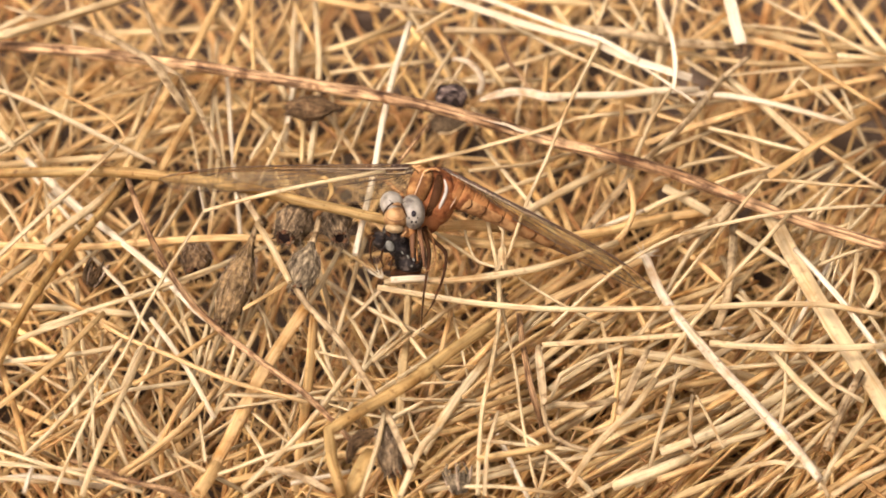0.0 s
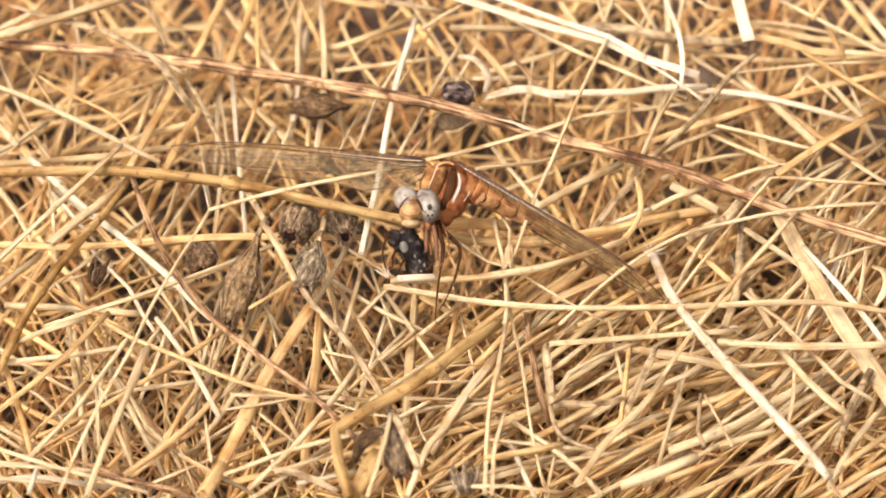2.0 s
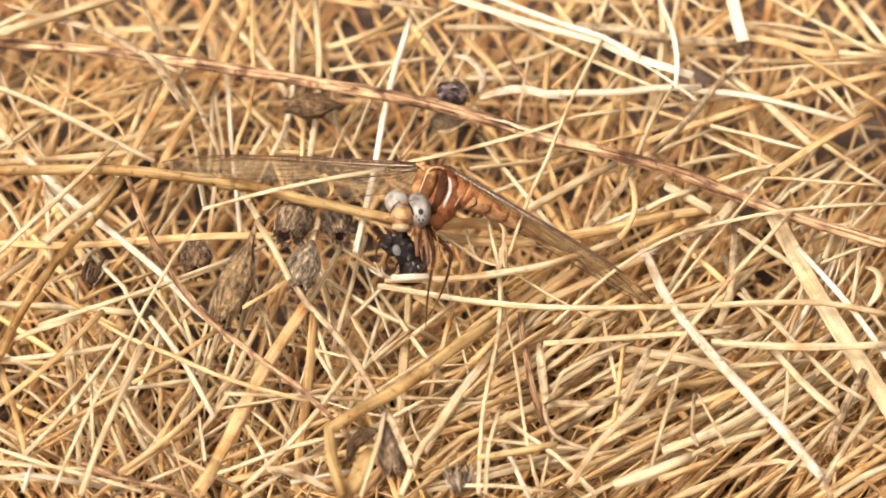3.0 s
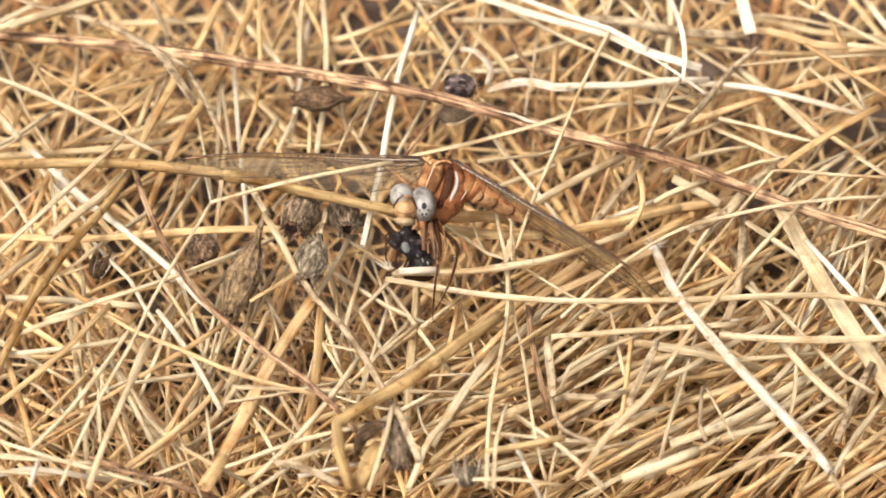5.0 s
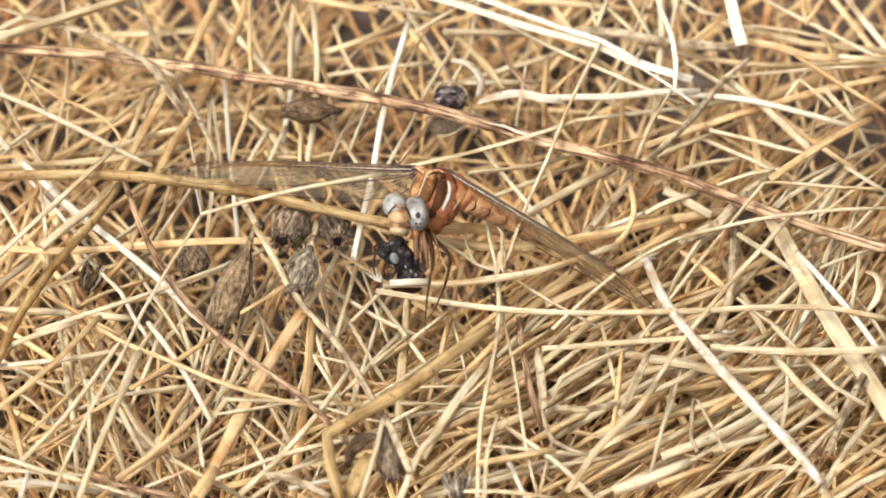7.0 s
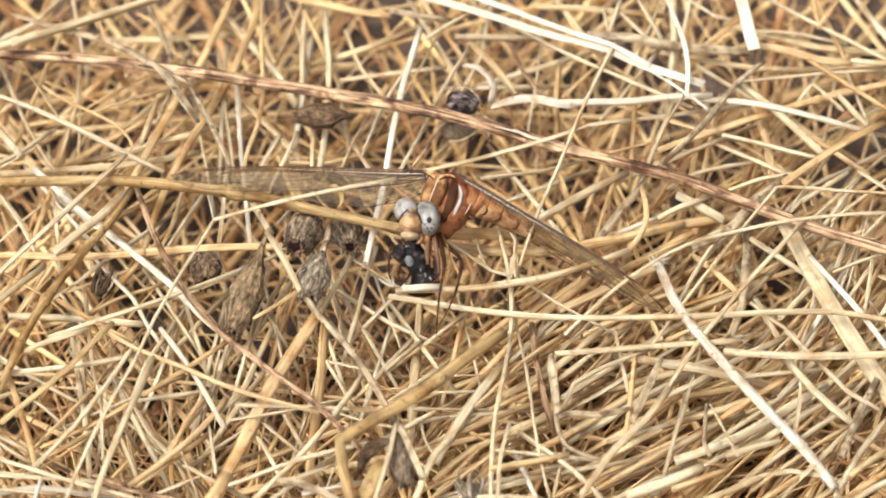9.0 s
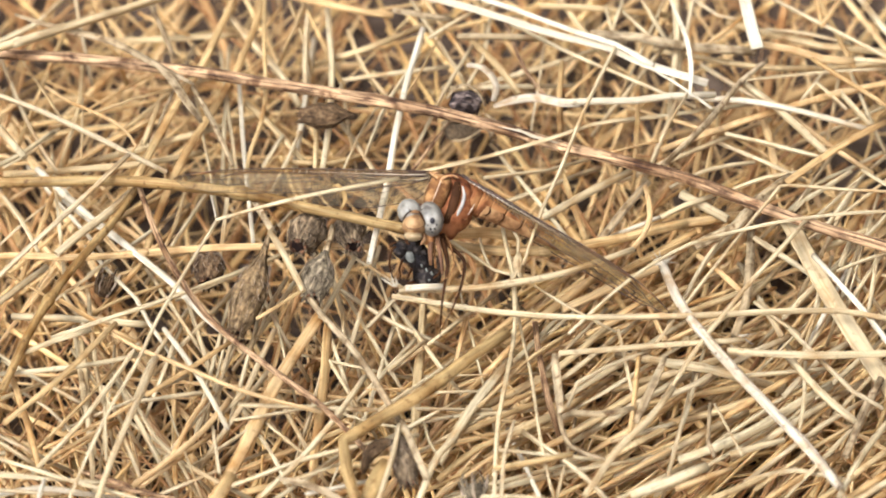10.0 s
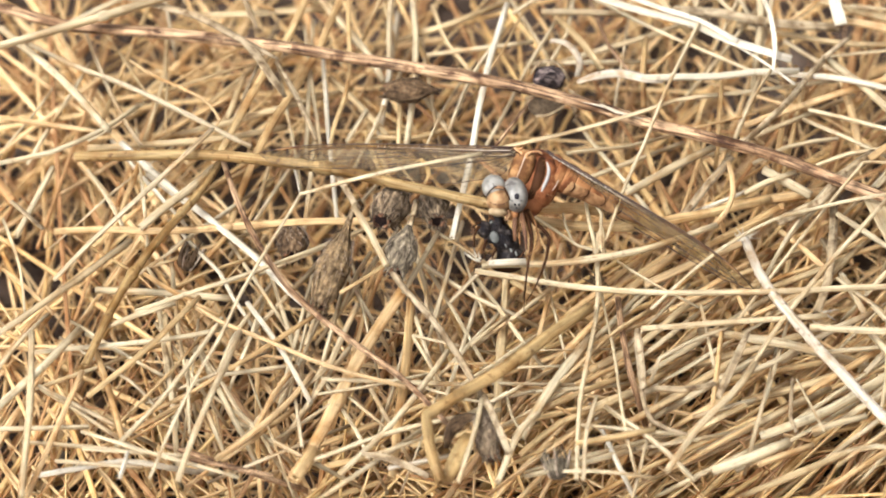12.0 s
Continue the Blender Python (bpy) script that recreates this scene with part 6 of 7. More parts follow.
def seed_heads():
    seed_capsule((-22.4, -9.7, 13.0), (-25.9, -19.7, 9.0), 2.1, POD, "weathered grey-brown seed capsule with ribs and bristles hanging in the hay", 1, ((-21.9, -8.6, 14.0), (-21.4, -7.5, 14.0)), 0.45, 190)
    seed_capsule((-14.8, -11.6, 15.0), (-16.5, -17.3, 13.0), 1.95, POD_GREY, "grey ribbed seed capsule with a toothed mouth", 2, ((-14.4, -10.3, 15.0), (-14.1, -7.1, 14.0)), 0.6, 90)
    seed_capsule((-15.8, -1.9, 10.0), (-18.4, -8.6, 12.0), 2.3, POD_DARK, "dark weathered seed capsule with an open brown mouth", 3, None, 0.5, 200)
    seed_capsule((-12.6, -0.8, 9.0), (-11.5, -7.0, 10.0), 1.9, POD_DARK, "dark weathered seed capsule with a broken dark mouth", 4, None, 0.55, 160)
    seed_capsule((-11.6, 14.0, 10.0), (-18.3, 14.7, 9.0), 1.65, POD_BROWN, "dark brown dried seed capsule under a twig", 5, None, 0.5, 0)
    seed_capsule((-5.9, -38.2, 14.0), (-4.6, -44.5, 11.5), 1.55, POD_DARK, "split dark fuzzy seed capsule at a stem's end", 6, None, 0.6, 170)
    bract((-6.4, -39.7, 13.5), (-8.2, -40.6, 13.8), (-9.4, -41.8, 13.4), (-10.0, -43.5, 12.0))
    seed_capsule((-29.6, -4.2, 6.0), (-29.6, -9.6, 6.0), 1.95, POD_BROWN, "fuzzy brown seed capsule deep in the hay", 7, None, 0.6, 150)
    torn_calyx((-42.6, -9.6, 5.0), (0.35, 0.75, 0.5), 1.8, POD_BROWN, "brown torn flower calyx deep in the hay", 8)
    torn_calyx((3.4, -45.6, 11.0), (-0.1, 0.9, 0.35), 2.0, POD_GREY, "weathered grey torn calyx with upright strips", 9)
    tuft((8.5, -14.1, 7.0), 0.9, POD, "small grey withered flower head in the hay", 10, 30)
    tuft((-17.2, -5.6, 9.0), 1.5, POD_DARK, "small dark withered flower head beside the capsules", 12, 60)
    seed_capsule((8.9, -10.8, 14.0), (8.8, -14.1, 13.0), 0.62, STRAW["cream"], "small cream-coloured bud on a thin stalk", 11, None, 0.7)


def curled_flower():
    """The dry daisy-like head with dark seeds and pale curled petals."""
    bm = bmesh.new()
    for v in ball(bm, (2.4, 16.7, 9.0), (2.25, 1.6, 1.35), (0, 15, 10)):
        v.co += (v.co - Vector((2.4, 16.7, 9.0)) * MM) * 0.3 * noise.noise(v.co * 700)
    ob = thing("dried_flower", bm, DARK_SEED, "dried flower with dark seeds and pale curled petals", "flower")
    curls = (
        (1.25, ((2.7, 22.2, 10.0), (4.4, 21.0, 11.0), (5.7, 19.4, 11.3), (6.4, 18.0, 10.6), (6.0, 16.7, 9.4))),
        (0.55, ((0.1, 16.6, 10.0), (0.9, 17.3, 11.0), (2.0, 17.7, 11.5), (3.4, 17.2, 11.5), (4.4, 16.2, 11.0), (4.9, 15.3, 10.0))),
        (0.45, ((1.1, 15.4, 11.0), (2.7, 15.9, 11.6), (4.1, 15.4, 11.0))),
        (0.42, ((0.4, 15.2, 10.6), (2.2, 15.1, 11.2), (4.0, 14.8, 10.6))),
        (0.7, ((0.8, 11.4, 8.0), (2.4, 11.2, 8.5), (3.9, 12.3, 8.5), (4.9, 14.3, 8.0))),
        (0.8, ((6.0, 12.2, 7.0), (5.6, 12.9, 8.0), (5.1, 14.6, 8.0))),
        (0.5, ((6.9, 15.1, 7.0), (6.0, 14.9, 8.0), (4.9, 15.7, 8.0))),
        (0.7, ((-0.6, 15.1, 7.0), (1.1, 14.9, 8.0), (3.3, 15.2, 8.0))),
    )
    for w, pts in curls:
        p = bmesh.new()
        line = curve_points(pts, 1.0)
        n = len(line)
        sweep(p, line, [w / 2 * (0.55 + 0.45 * math.sin(math.pi * (i + 1) / (n + 1))) for i in range(n)], 8, 0.35, twist=0.8, hollow=False)
        part("petal", p, STRAW["mottled"] if w > 0.9 else STRAW["grey"] if w > 0.46 else DARK_SEED, ob, "pale curled dry petal")
    lo = bmesh.new()
    ball(lo, (2.0, 14.7, 6.0), (2.3, 1.5, 1.2), (0, -10, 0))
    part("seed_disc", lo, POD_DARK, ob)


DARK_SEED = skin_material("dark_seeds", [(0.38, (0.013, 0.009, 0.007)), (0.52, (0.055, 0.037, 0.027)), (0.64, (0.187, 0.135, 0.098))], 900.0, 0.85, 0.0002, 0.1)

# ---- insects ----
TAN = skin_material("tan_cuticle", [(0.40, (0.088, 0.035, 0.008)), (0.5, (0.171, 0.077, 0.021)), (0.61, (0.247, 0.127, 0.041))], 700.0, 0.78, 0.00014, 0.12)
PINK = skin_material("pale_belly_cuticle", [(0.40, (0.113, 0.050, 0.015)), (0.5, (0.188, 0.093, 0.031)), (0.61, (0.255, 0.138, 0.050))], 700.0, 0.78, 0.00014, 0.12)
AMBER = skin_material("amber_cuticle", [(0.40, (0.084, 0.028, 0.007)), (0.5, (0.166, 0.060, 0.016)), (0.61, (0.239, 0.105, 0.031))], 600.0, 0.78, 0.00014, 0.12)
RUST = skin_material("rust_cuticle", [(0.40, (0.055, 0.015, 0.004)), (0.5, (0.130, 0.040, 0.010)), (0.61, (0.197, 0.070, 0.020))], 600.0, 0.78, 0.00014, 0.12)
FACE = skin_material("tan_face", [(0.40, (0.123, 0.056, 0.016)), (0.5, (0.201, 0.103, 0.033)), (0.61, (0.272, 0.157, 0.058))], 800.0, 0.65, 0.00008, 0.25)
LIP = skin_material("lip", [(0.3, (0.212, 0.135, 0.053)), (0.7, (0.296, 0.214, 0.102))], 900.0, 0.65, 0.00004, 0.25)
PALE = skin_material("pale_cuticle", [(0.3, (0.320, 0.203, 0.098)), (0.7, (0.432, 0.312, 0.180))], 600.0, 0.5, 0.00004)
WHITE = skin_material("white_stripe", [(0.3, (0.174, 0.151, 0.109)), (0.7, (0.271, 0.238, 0.175))], 600.0, 0.5, 0.00004, 0.2)
UMBER = skin_material("dark_brown_cuticle", [(0.3, (0.014, 0.0055, 0.0018)), (0.7, (0.050, 0.020, 0.0065))], 500.0, 0.65, 0.00005, 0.03)
GOLD = skin_material("golden_joint", [(0.3, (0.265, 0.112, 0.028)), (0.7, (0.459, 0.258, 0.085))], 900.0, 0.45, 0.00005)
EYE_GREY = skin_material("lilac_grey_eye", [(0.36, (0.068, 0.054, 0.038)), (0.47, (0.165, 0.143, 0.100)), (0.64, (0.285, 0.250, 0.180))], 480.0, 0.5, 0.00004, 0.22)
EYE_DARK = skin_material("eye_spot", [(0.3, (0.008, 0.006, 0.006)), (0.7, (0.02, 0.016, 0.015))], 500.0, 0.5, 0.00002, 0.1)
LEG_BROWN = skin_material("leg_brown", [(0.3, (0.055, 0.024, 0.009)), (0.7, (0.140, 0.066, 0.026))], 500.0, 0.6, 0.00005, 0.12)
BLACK = skin_material("black_chitin", [(0.38, (0.0045, 0.0032, 0.0022)), (0.56, (0.014, 0.010, 0.007)), (0.68, (0.070, 0.054, 0.038))], 1100.0, 0.5, 0.0003, 0.06)
ASH = skin_material("ash_grey_spot", [(0.3, (0.049, 0.046, 0.032)), (0.7, (0.116, 0.108, 0.075))], 900.0, 0.6, 0.00005, 0.2)
VEIN = skin_material("wing_vein", [(0.3, (0.022, 0.012, 0.007)), (0.7, (0.075, 0.04, 0.02))], 300.0, 0.5, 0.00002, 0.2)
VEIN_PALE = skin_material("pale_wing_vein", [(0.3, (0.414, 0.318, 0.185)), (0.7, (0.562, 0.466, 0.318))], 300.0, 0.5, 0.00002, 0.3)


def wing_membrane(name, thin, full, through_tint, low, high):
    m, n, l, p = node_material(name, 0.5, 0.01)
    co = n.new("ShaderNodeTexCoord").outputs["Object"]
    tint = ramp(n, [(0.35, low), (0.7, high)])
    l.new(tex_noise(n, l, co, 160.0, 3), tint.inputs[0])
    l.new(tint.outputs[0], p.inputs["Base Color"])
    glow = n.new("ShaderNodeBsdfTranslucent")
    l.new(tint.outputs[0], glow.inputs["Color"])
    film_of = n.new("ShaderNodeMixShader")
    film_of.inputs[0].default_value = 0.5
    l.new(p.outputs[0], film_of.inputs[1])
    l.new(glow.outputs[0], film_of.inputs[2])
    clear = n.new("ShaderNodeBsdfTransparent")
    clear.inputs[0].default_value = (*through_tint, 1)
    mixer = n.new("ShaderNodeMixShader")
    share = ramp(n, [(0.35, (thin,) * 3), (0.7, (full,) * 3)])
    l.new(tex_noise(n, l, co, 190.0, 4), share.inputs[0])
    l.new(share.outputs[0], mixer.inputs[0])
    l.new(clear.outputs[0], mixer.inputs[1])
    l.new(film_of.outputs[0], mixer.inputs[2])
    l.new(mixer.outputs[0], n["Material Output"].inputs["Surface"])
    return m


CLEAR_WING = wing_membrane("clear_wing", 0.12, 0.32, (0.99, 0.97, 0.92), (0.68, 0.51, 0.25), (0.90, 0.74, 0.42))
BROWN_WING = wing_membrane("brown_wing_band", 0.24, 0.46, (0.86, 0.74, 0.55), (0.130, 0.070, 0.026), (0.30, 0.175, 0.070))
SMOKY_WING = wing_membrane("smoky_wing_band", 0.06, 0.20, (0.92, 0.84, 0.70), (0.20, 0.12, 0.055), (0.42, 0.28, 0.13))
AMBER_WING = wing_membrane("amber_wing", 0.08, 0.26, (0.985, 0.95, 0.86), (0.66, 0.46, 0.15), (0.90, 0.70, 0.30))
FORE = ([0, 0.1, 0.3, 0.5, 0.7, 0.85, 0.95, 1], [1.5, 3.4, 5.4, 6.2, 6.3, 5.4, 3.4, 0.3])
HIND = ([0, 0.1, 0.3, 0.5, 0.7, 0.85, 0.95, 1], [2.8, 6.2, 8.4, 8.2, 7.4, 5.9, 3.6, 0.3])


def wing(name, body, root, span, chord, length, shape, flip):
    """A clear netted wing: membrane, dark veins, pale leading rib and the dark cell near its tip. Local x: along the wing, y: towards its front edge."""
    x = Vector(span).normalized()
    c = Vector(chord)
    y = -(c - x * c.dot(x)).normalized()
    place = Matrix((x, y, x.cross(y))).transposed().to_4x4()
    place.translation = Vector(root) * MM

    def at(s, k):
        lead = 0.35 * math.sin(math.pi * s) - (2.2 if flip > 0 else 4.6) * s ** 8
        wide = float(np.interp(s, *shape))
        zz = 0.10 * math.cos(k * 11) * (1 - s) + 0.5 * math.sin(math.pi * s * 0.9) * k * 0.6 * flip
        return Vector((s * length, lead - k * wide, zz))

    bm = bmesh.new()
    rows = [[bm.verts.new(at(i / 36, k / 12) * MM) for k in range(13)] for i in range(37)]
    for a, b in zip(rows, rows[1:]):
        for k in range(12):
            bm.faces.new((a[k], a[k + 1], b[k + 1], b[k])).smooth = True
    ob = part(name, bm, CLEAR_WING if flip > 0 else AMBER_WING, body, "clear netted wing with dark veins" if flip > 0 else "amber-tinted netted wing with dark veins")
    ob.matrix_basis = place
    up = Vector((0, 0, 0.03 if x.cross(y).z > 0 else -0.03))

    def rib(bm2, s0, s1, k0, k1, r, bend=0.0, n=10):
        line = [at(s0 + (s1 - s0) * i / n, min(1, max(0, k0 + (k1 - k0) * (i / n) + bend * math.sin(math.pi * i / n)))) + up for i in range(n + 1)]
        sweep(bm2, line, [r * (1 - 0.4 * i / n) for i in range(n + 1)], 4, hollow=False)

    for s0, s1, k0, k1, r, bend in (
            (0, 0.55, 0.13, 0.09, 0.07, 0), (0, 0.97, 0.27, 0.05, 0.085, 0), (0.02, 0.9, 0.2, 0.42, 0.055, 0.04), (0.05, 0.9, 0.3, 0.7, 0.045, 0.04),
            (0.12, 0.95, 0.14, 0.22, 0.035, 0.02), (0.04, 0.72, 0.4, 1, 0.045, 0.04), (0.03, 0.48, 0.5, 1, 0.045, 0.04), (0.02, 0.26, 0.6, 1, 0.045, 0.04),
            (0.3, 0.86, 0.25, 1, 0.035, 0.04), (0.45, 0.95, 0.3, 0.85, 0.035, 0.04), (0, 1, 1, 1, 0.075 if flip > 0 else 0.1, 0)):
        main = bmesh.new()
        rib(main, s0, s1, k0, k1, r * (0.85 if flip > 0 else 0.9), bend, 20)
        part("long_vein", main, VEIN, ob)
    ticks = bmesh.new()
    for i in range(20 if flip > 0 else 13):
        s = 0.05 + i * (0.027 if flip > 0 else 0.022)
        sweep(ticks, [at(s, 0.0) + up * (7 if flip < 0 else 4), at(s + 0.004, 0.24 - 0.22 * s) + up * (6 if flip < 0 else 4)], [(0.11 - 0.12 * s if flip < 0 else 0.013), (0.075 - 0.07 * s if flip < 0 else 0.012)], 4, hollow=False)
    part("pale_crossbars", ticks, VEIN_PALE, ob, "row of pale crossbars behind the front edge")
    front = bmesh.new()
    rib(front, 0, 1, 0, 0, 0.1 if flip > 0 else 0.12, 0, 24)
    part("front_rib", front, VEIN, ob)
    pale = bmesh.new()
    sweep(pale, [at(0.02 + 0.52 * i / 20, 0.2 - 0.12 * i / 20) + up * 4 for i in range(21)], [(0.055 if flip < 0 else 0.05) * (1 - 0.045 * i) for i in range(21)], 5, hollow=False)
    part("pale_rib", pale, VEIN_PALE, ob, "pale rib along the front edge")

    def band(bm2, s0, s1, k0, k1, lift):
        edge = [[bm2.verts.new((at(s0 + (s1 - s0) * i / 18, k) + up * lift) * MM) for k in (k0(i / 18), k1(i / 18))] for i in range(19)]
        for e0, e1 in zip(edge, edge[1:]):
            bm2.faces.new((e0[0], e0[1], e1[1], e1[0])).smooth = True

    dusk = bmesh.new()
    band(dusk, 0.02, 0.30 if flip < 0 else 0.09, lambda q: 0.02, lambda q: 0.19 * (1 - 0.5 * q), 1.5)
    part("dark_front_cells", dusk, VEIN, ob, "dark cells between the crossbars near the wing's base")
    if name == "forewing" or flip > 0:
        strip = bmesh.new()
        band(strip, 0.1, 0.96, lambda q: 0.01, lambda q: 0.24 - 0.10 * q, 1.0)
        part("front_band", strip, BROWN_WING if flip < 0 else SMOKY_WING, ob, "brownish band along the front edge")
    net = bmesh.new()
    rng = random.Random(int(length * 10))
    for i in range(1, 46):
        s = i / 47
        for k in range(1, 7):
            k0 = k / 7 + rng.uniform(0, 0.05)
            a, b = at(s + rng.uniform(-0.006, 0.006), k0) + up, at(min(1, s + rng.uniform(-0.012, 0.012)), min(1, k0 + 0.14)) + up
            sweep(net, [a, b], [0.019, 0.019] if flip > 0 else [0.014, 0.014], 3, hollow=False)
    part("vein_net", net, VEIN, ob)
    cell = bmesh.new()
    line = [at(0.845 + 0.022 * i, 0.03) + up * 3 for i in range(5)]
    sweep(cell, line, [0.08, 0.17, 0.19, 0.16, 0.06], 6, 0.5, hollow=False)
    part("wing_spot", cell, TAN, ob, "small amber cell with dark rims near the tip")
    return ob, place


def tube_part(name, pts, radii, material, parent, label="", sides=8, flat=1.0, step=0.8):
    bm = bmesh.new()
    line = curve_points(pts, step)
    n = len(line)
    r = [float(np.interp(i / (n - 1), np.linspace(0, 1, len(radii)), radii)) for i in range(n)]
    sweep(bm, line, r, sides, flat, hollow=False)
    return part(name, bm, material, parent, label)


def ball_part(name, material, parent, label, *balls):
    bm = bmesh.new()
    for b in balls:
        ball(bm, *b)
    return part(name, bm, material, parent, label)


def block(bm, at, radii, turn=(0, 0, 0), power=0.72, u=28, v=20):
    """A ball squared off towards a box, for the flat-sided plates of a thorax."""
    m = Matrix.LocRotScale(Vector(at) * MM, Euler([radians(a) for a in turn]), Vector(radii) * MM)
    verts = ball(bm, (0, 0, 0), (1 / MM,) * 3, (0, 0, 0), u, v)
    for w in verts:
        w.co = m @ Vector([math.copysign(abs(c) ** power, c) for c in w.co])
    return verts


BODY = Matrix.Translation(Vector((-1.0, -6.7, 20.0)) * MM) @ REST.to_3x3().to_4x4()


def leg(body, pts, radii, material, spines, seed):
    ob = tube_part("leg", pts, radii, material, body, "slender spiny leg", 7)
    rng = random.Random(seed)
    line = curve_points(pts, 0.8)
    bm = bmesh.new()
    for i in range(len(line) // 3, len(line) - 2):
        for side in (-1, 1):
            if rng.random() < spines:
                p = line[i]
                d = Vector((side * 0.7 + rng.gauss(0, 0.1), -0.35, rng.uniform(-0.2, 0.5)))
                sweep(bm, [p, p + d * 0.55, p + d * rng.uniform(0.8, 1.1)], [0.045, 0.035, 0.012], 3, hollow=False)
    if len(bm.verts):
        part("spines", bm, UMBER, ob)
    else:
        bm.free()
    return ob


def dragonfly():
    body = tagged(new("dragonfly"), "brown and amber dragonfly with netted wings eating its prey", "dragonfly")
    # thorax: upright, wider above, ending below at the legs
    tc, tr = (1.60, -1.20, -1.60), (2.95, 3.75, 3.0)
    bm = bmesh.new()
    for v in block(bm, tc, tr, (0, 0, -10), 0.86, 36, 26):
        v.co.z += 0.25 * MM * noise.noise(v.co * 500)
    block(bm, (1.05, -4.05, -0.90), (1.55, 1.75, 1.9), (0, 0, -12), 0.9)
    part("thorax", bm, RUST, body, "rust-brown hairy thorax with a white side stripe")
    side = bmesh.new()
    block(side, (3.40, -0.60, -1.85), (1.45, 2.65, 2.2), (0, 0, -22), 0.9)
    part("side_plate", side, AMBER, body, "amber side plate of the thorax")
    fc, fr = (-0.10, 0.15, 0.35), (1.42, 2.35, 1.9)
    plate = bmesh.new()
    block(plate, fc, fr, (0, 0, -22), 0.7)
    part("front_thorax", plate, TAN, body, "tan front of the thorax")
    tube_part("ridge", ((0.38, 1.70, 2.05), (0.17, 1.18, 2.22), (-0.20, 0.20, 2.30), (-0.60, -0.77, 2.22), (-0.80, -1.30, 2.05)), (0.10, 0.08, 0.07, 0.05), PALE, body, "pale middle ridge")
    tube_part("dark_line", ((1.62, 1.20, 1.25), (1.30, 0.10, 1.45), (0.55, -1.60, 1.20)), (0.08, 0.13, 0.10), UMBER, body, "", 8, 0.6)
    tube_part("dark_stripe", ((2.30, 1.45, 0.55), (2.25, 0.20, 1.12), (1.85, -1.40, 1.30), (1.25, -2.90, 1.05), (0.80, -3.90, 0.80)), (0.40, 0.62, 0.60, 0.50, 0.28), UMBER, body, "dark brown stripe", 12, 0.35)
    tube_part("white_stripe", ((2.98, 0.92, 0.95), (3.22, -0.10, 1.10), (3.00, -1.20, 1.22), (2.60, -2.10, 1.22), (1.98, -3.34, 1.00)), (0.09, 0.20, 0.22, 0.20, 0.10), WHITE, body, "chalk-white side stripe", 10, 0.45)
    tube_part("side_seam", ((4.70, -0.60, 0.05), (4.20, -1.80, 0.25), (3.55, -2.75, 0.25), (2.65, -3.75, 0.10)), (0.04, 0.055, 0.05, 0.03), PALE, body, "thin pale seam")
    tube_part("dark_edge", ((-0.62, 1.85, 1.20), (-1.15, 0.70, 1.60), (-1.75, -0.60, 1.40)), (0.07, 0.09, 0.06), UMBER, body)
    for at, r, a in (((-0.62, 2.35, 1.00), (0.62, 0.16, 0.3), -38), ((-0.10, 1.90, 1.70), (0.14, 0.42, 0.2), 35), ((0.42, 1.55, 2.05), (0.13, 0.34, 0.2), 20), ((0.78, 1.98, 1.85), (0.55, 0.17, 0.25), 28), ((1.45, 2.18, 1.40), (0.50, 0.18, 0.3), 5), ((2.10, 2.12, 1.00), (0.42, 0.15, 0.3), -30), ((-0.25, 2.55, 0.90), (0.4, 0.15, 0.3), 10)):
        ball_part("wing_joint", GOLD, body, "golden wing joint", (at, r, (0, 0, a), 12, 8))
    for pts in (((-0.95, 2.20, 1.20), (-0.50, 1.98, 1.80), (-0.20, 1.55, 2.05)), ((0.60, 1.62, 2.15), (1.35, 1.92, 1.75), (2.32, 1.80, 1.10))):
        tube_part("joint_edge", pts, (0.04, 0.07, 0.04), UMBER, body, "", 6)
    hairs = bmesh.new()
    rng = random.Random(5)
    for k in range(170):
        a, e = rng.uniform(0, math.tau), rng.uniform(0.1, 1.2)
        d = Vector((math.cos(a) * math.cos(e), math.sin(a) * math.cos(e), math.sin(e)))
        p = Vector(tc) + Vector((d.x * tr[0], d.y * tr[1], d.z * tr[2]))
        sweep(hairs, [p, p + d * 0.5 + Vector((rng.gauss(0, 0.2), -0.1, 0))], [0.025, 0.008], 3, hollow=False)
    part("down", hairs, TAN, body)
    tube_part("neck", ((-1.27, -2.82, 0.60), (0.35, -2.25, -0.40)), (1.0, 1.2), AMBER, body)
    # abdomen: ten rings, tapering away from the thorax
    path = curve_points(((3.66, -0.42, -1.60), (7.04, -2.04, -2.30), (12.11, -4.65, -4.60), (18.31, -7.54, -9.00), (23.66, -10.35, -12.50)), 0.3)
    n = len(path)
    for k in range(10):
        lo, hi = int(k * (n - 1) / 10), int((k + 1) * (n - 1) / 10)
        line = [path[i] for i in np.linspace(lo, hi, 7).astype(int)]
        wide, then = (float(np.interp(q, [0, 1, 2, 4, 7, 10], [2.15, 1.85, 1.6, 1.2, 0.85, 0.5])) for q in (k, k + 1))
        seg = tube_part("abdomen_ring", line, (wide * 0.98, wide * 1.01, (wide + then) / 2, then * 0.99), AMBER, body, "amber abdomen ring", 18)
        if k < 1:
            continue
        under = [p + Vector((-0.05, -0.15, 0.13)) * wide for p in line]
        tube_part("belly_plate", under, (wide * (0.3 if k == 1 else 0.87), wide * (0.72 if k == 1 else 0.89), (wide + then) * 0.44, then * 0.87), PINK, seg, "paler pinkish-tan belly plate", 18)
        wide = then
        j = path[hi] + Vector((-0.1, -wide * 0.55, wide * 0.98))
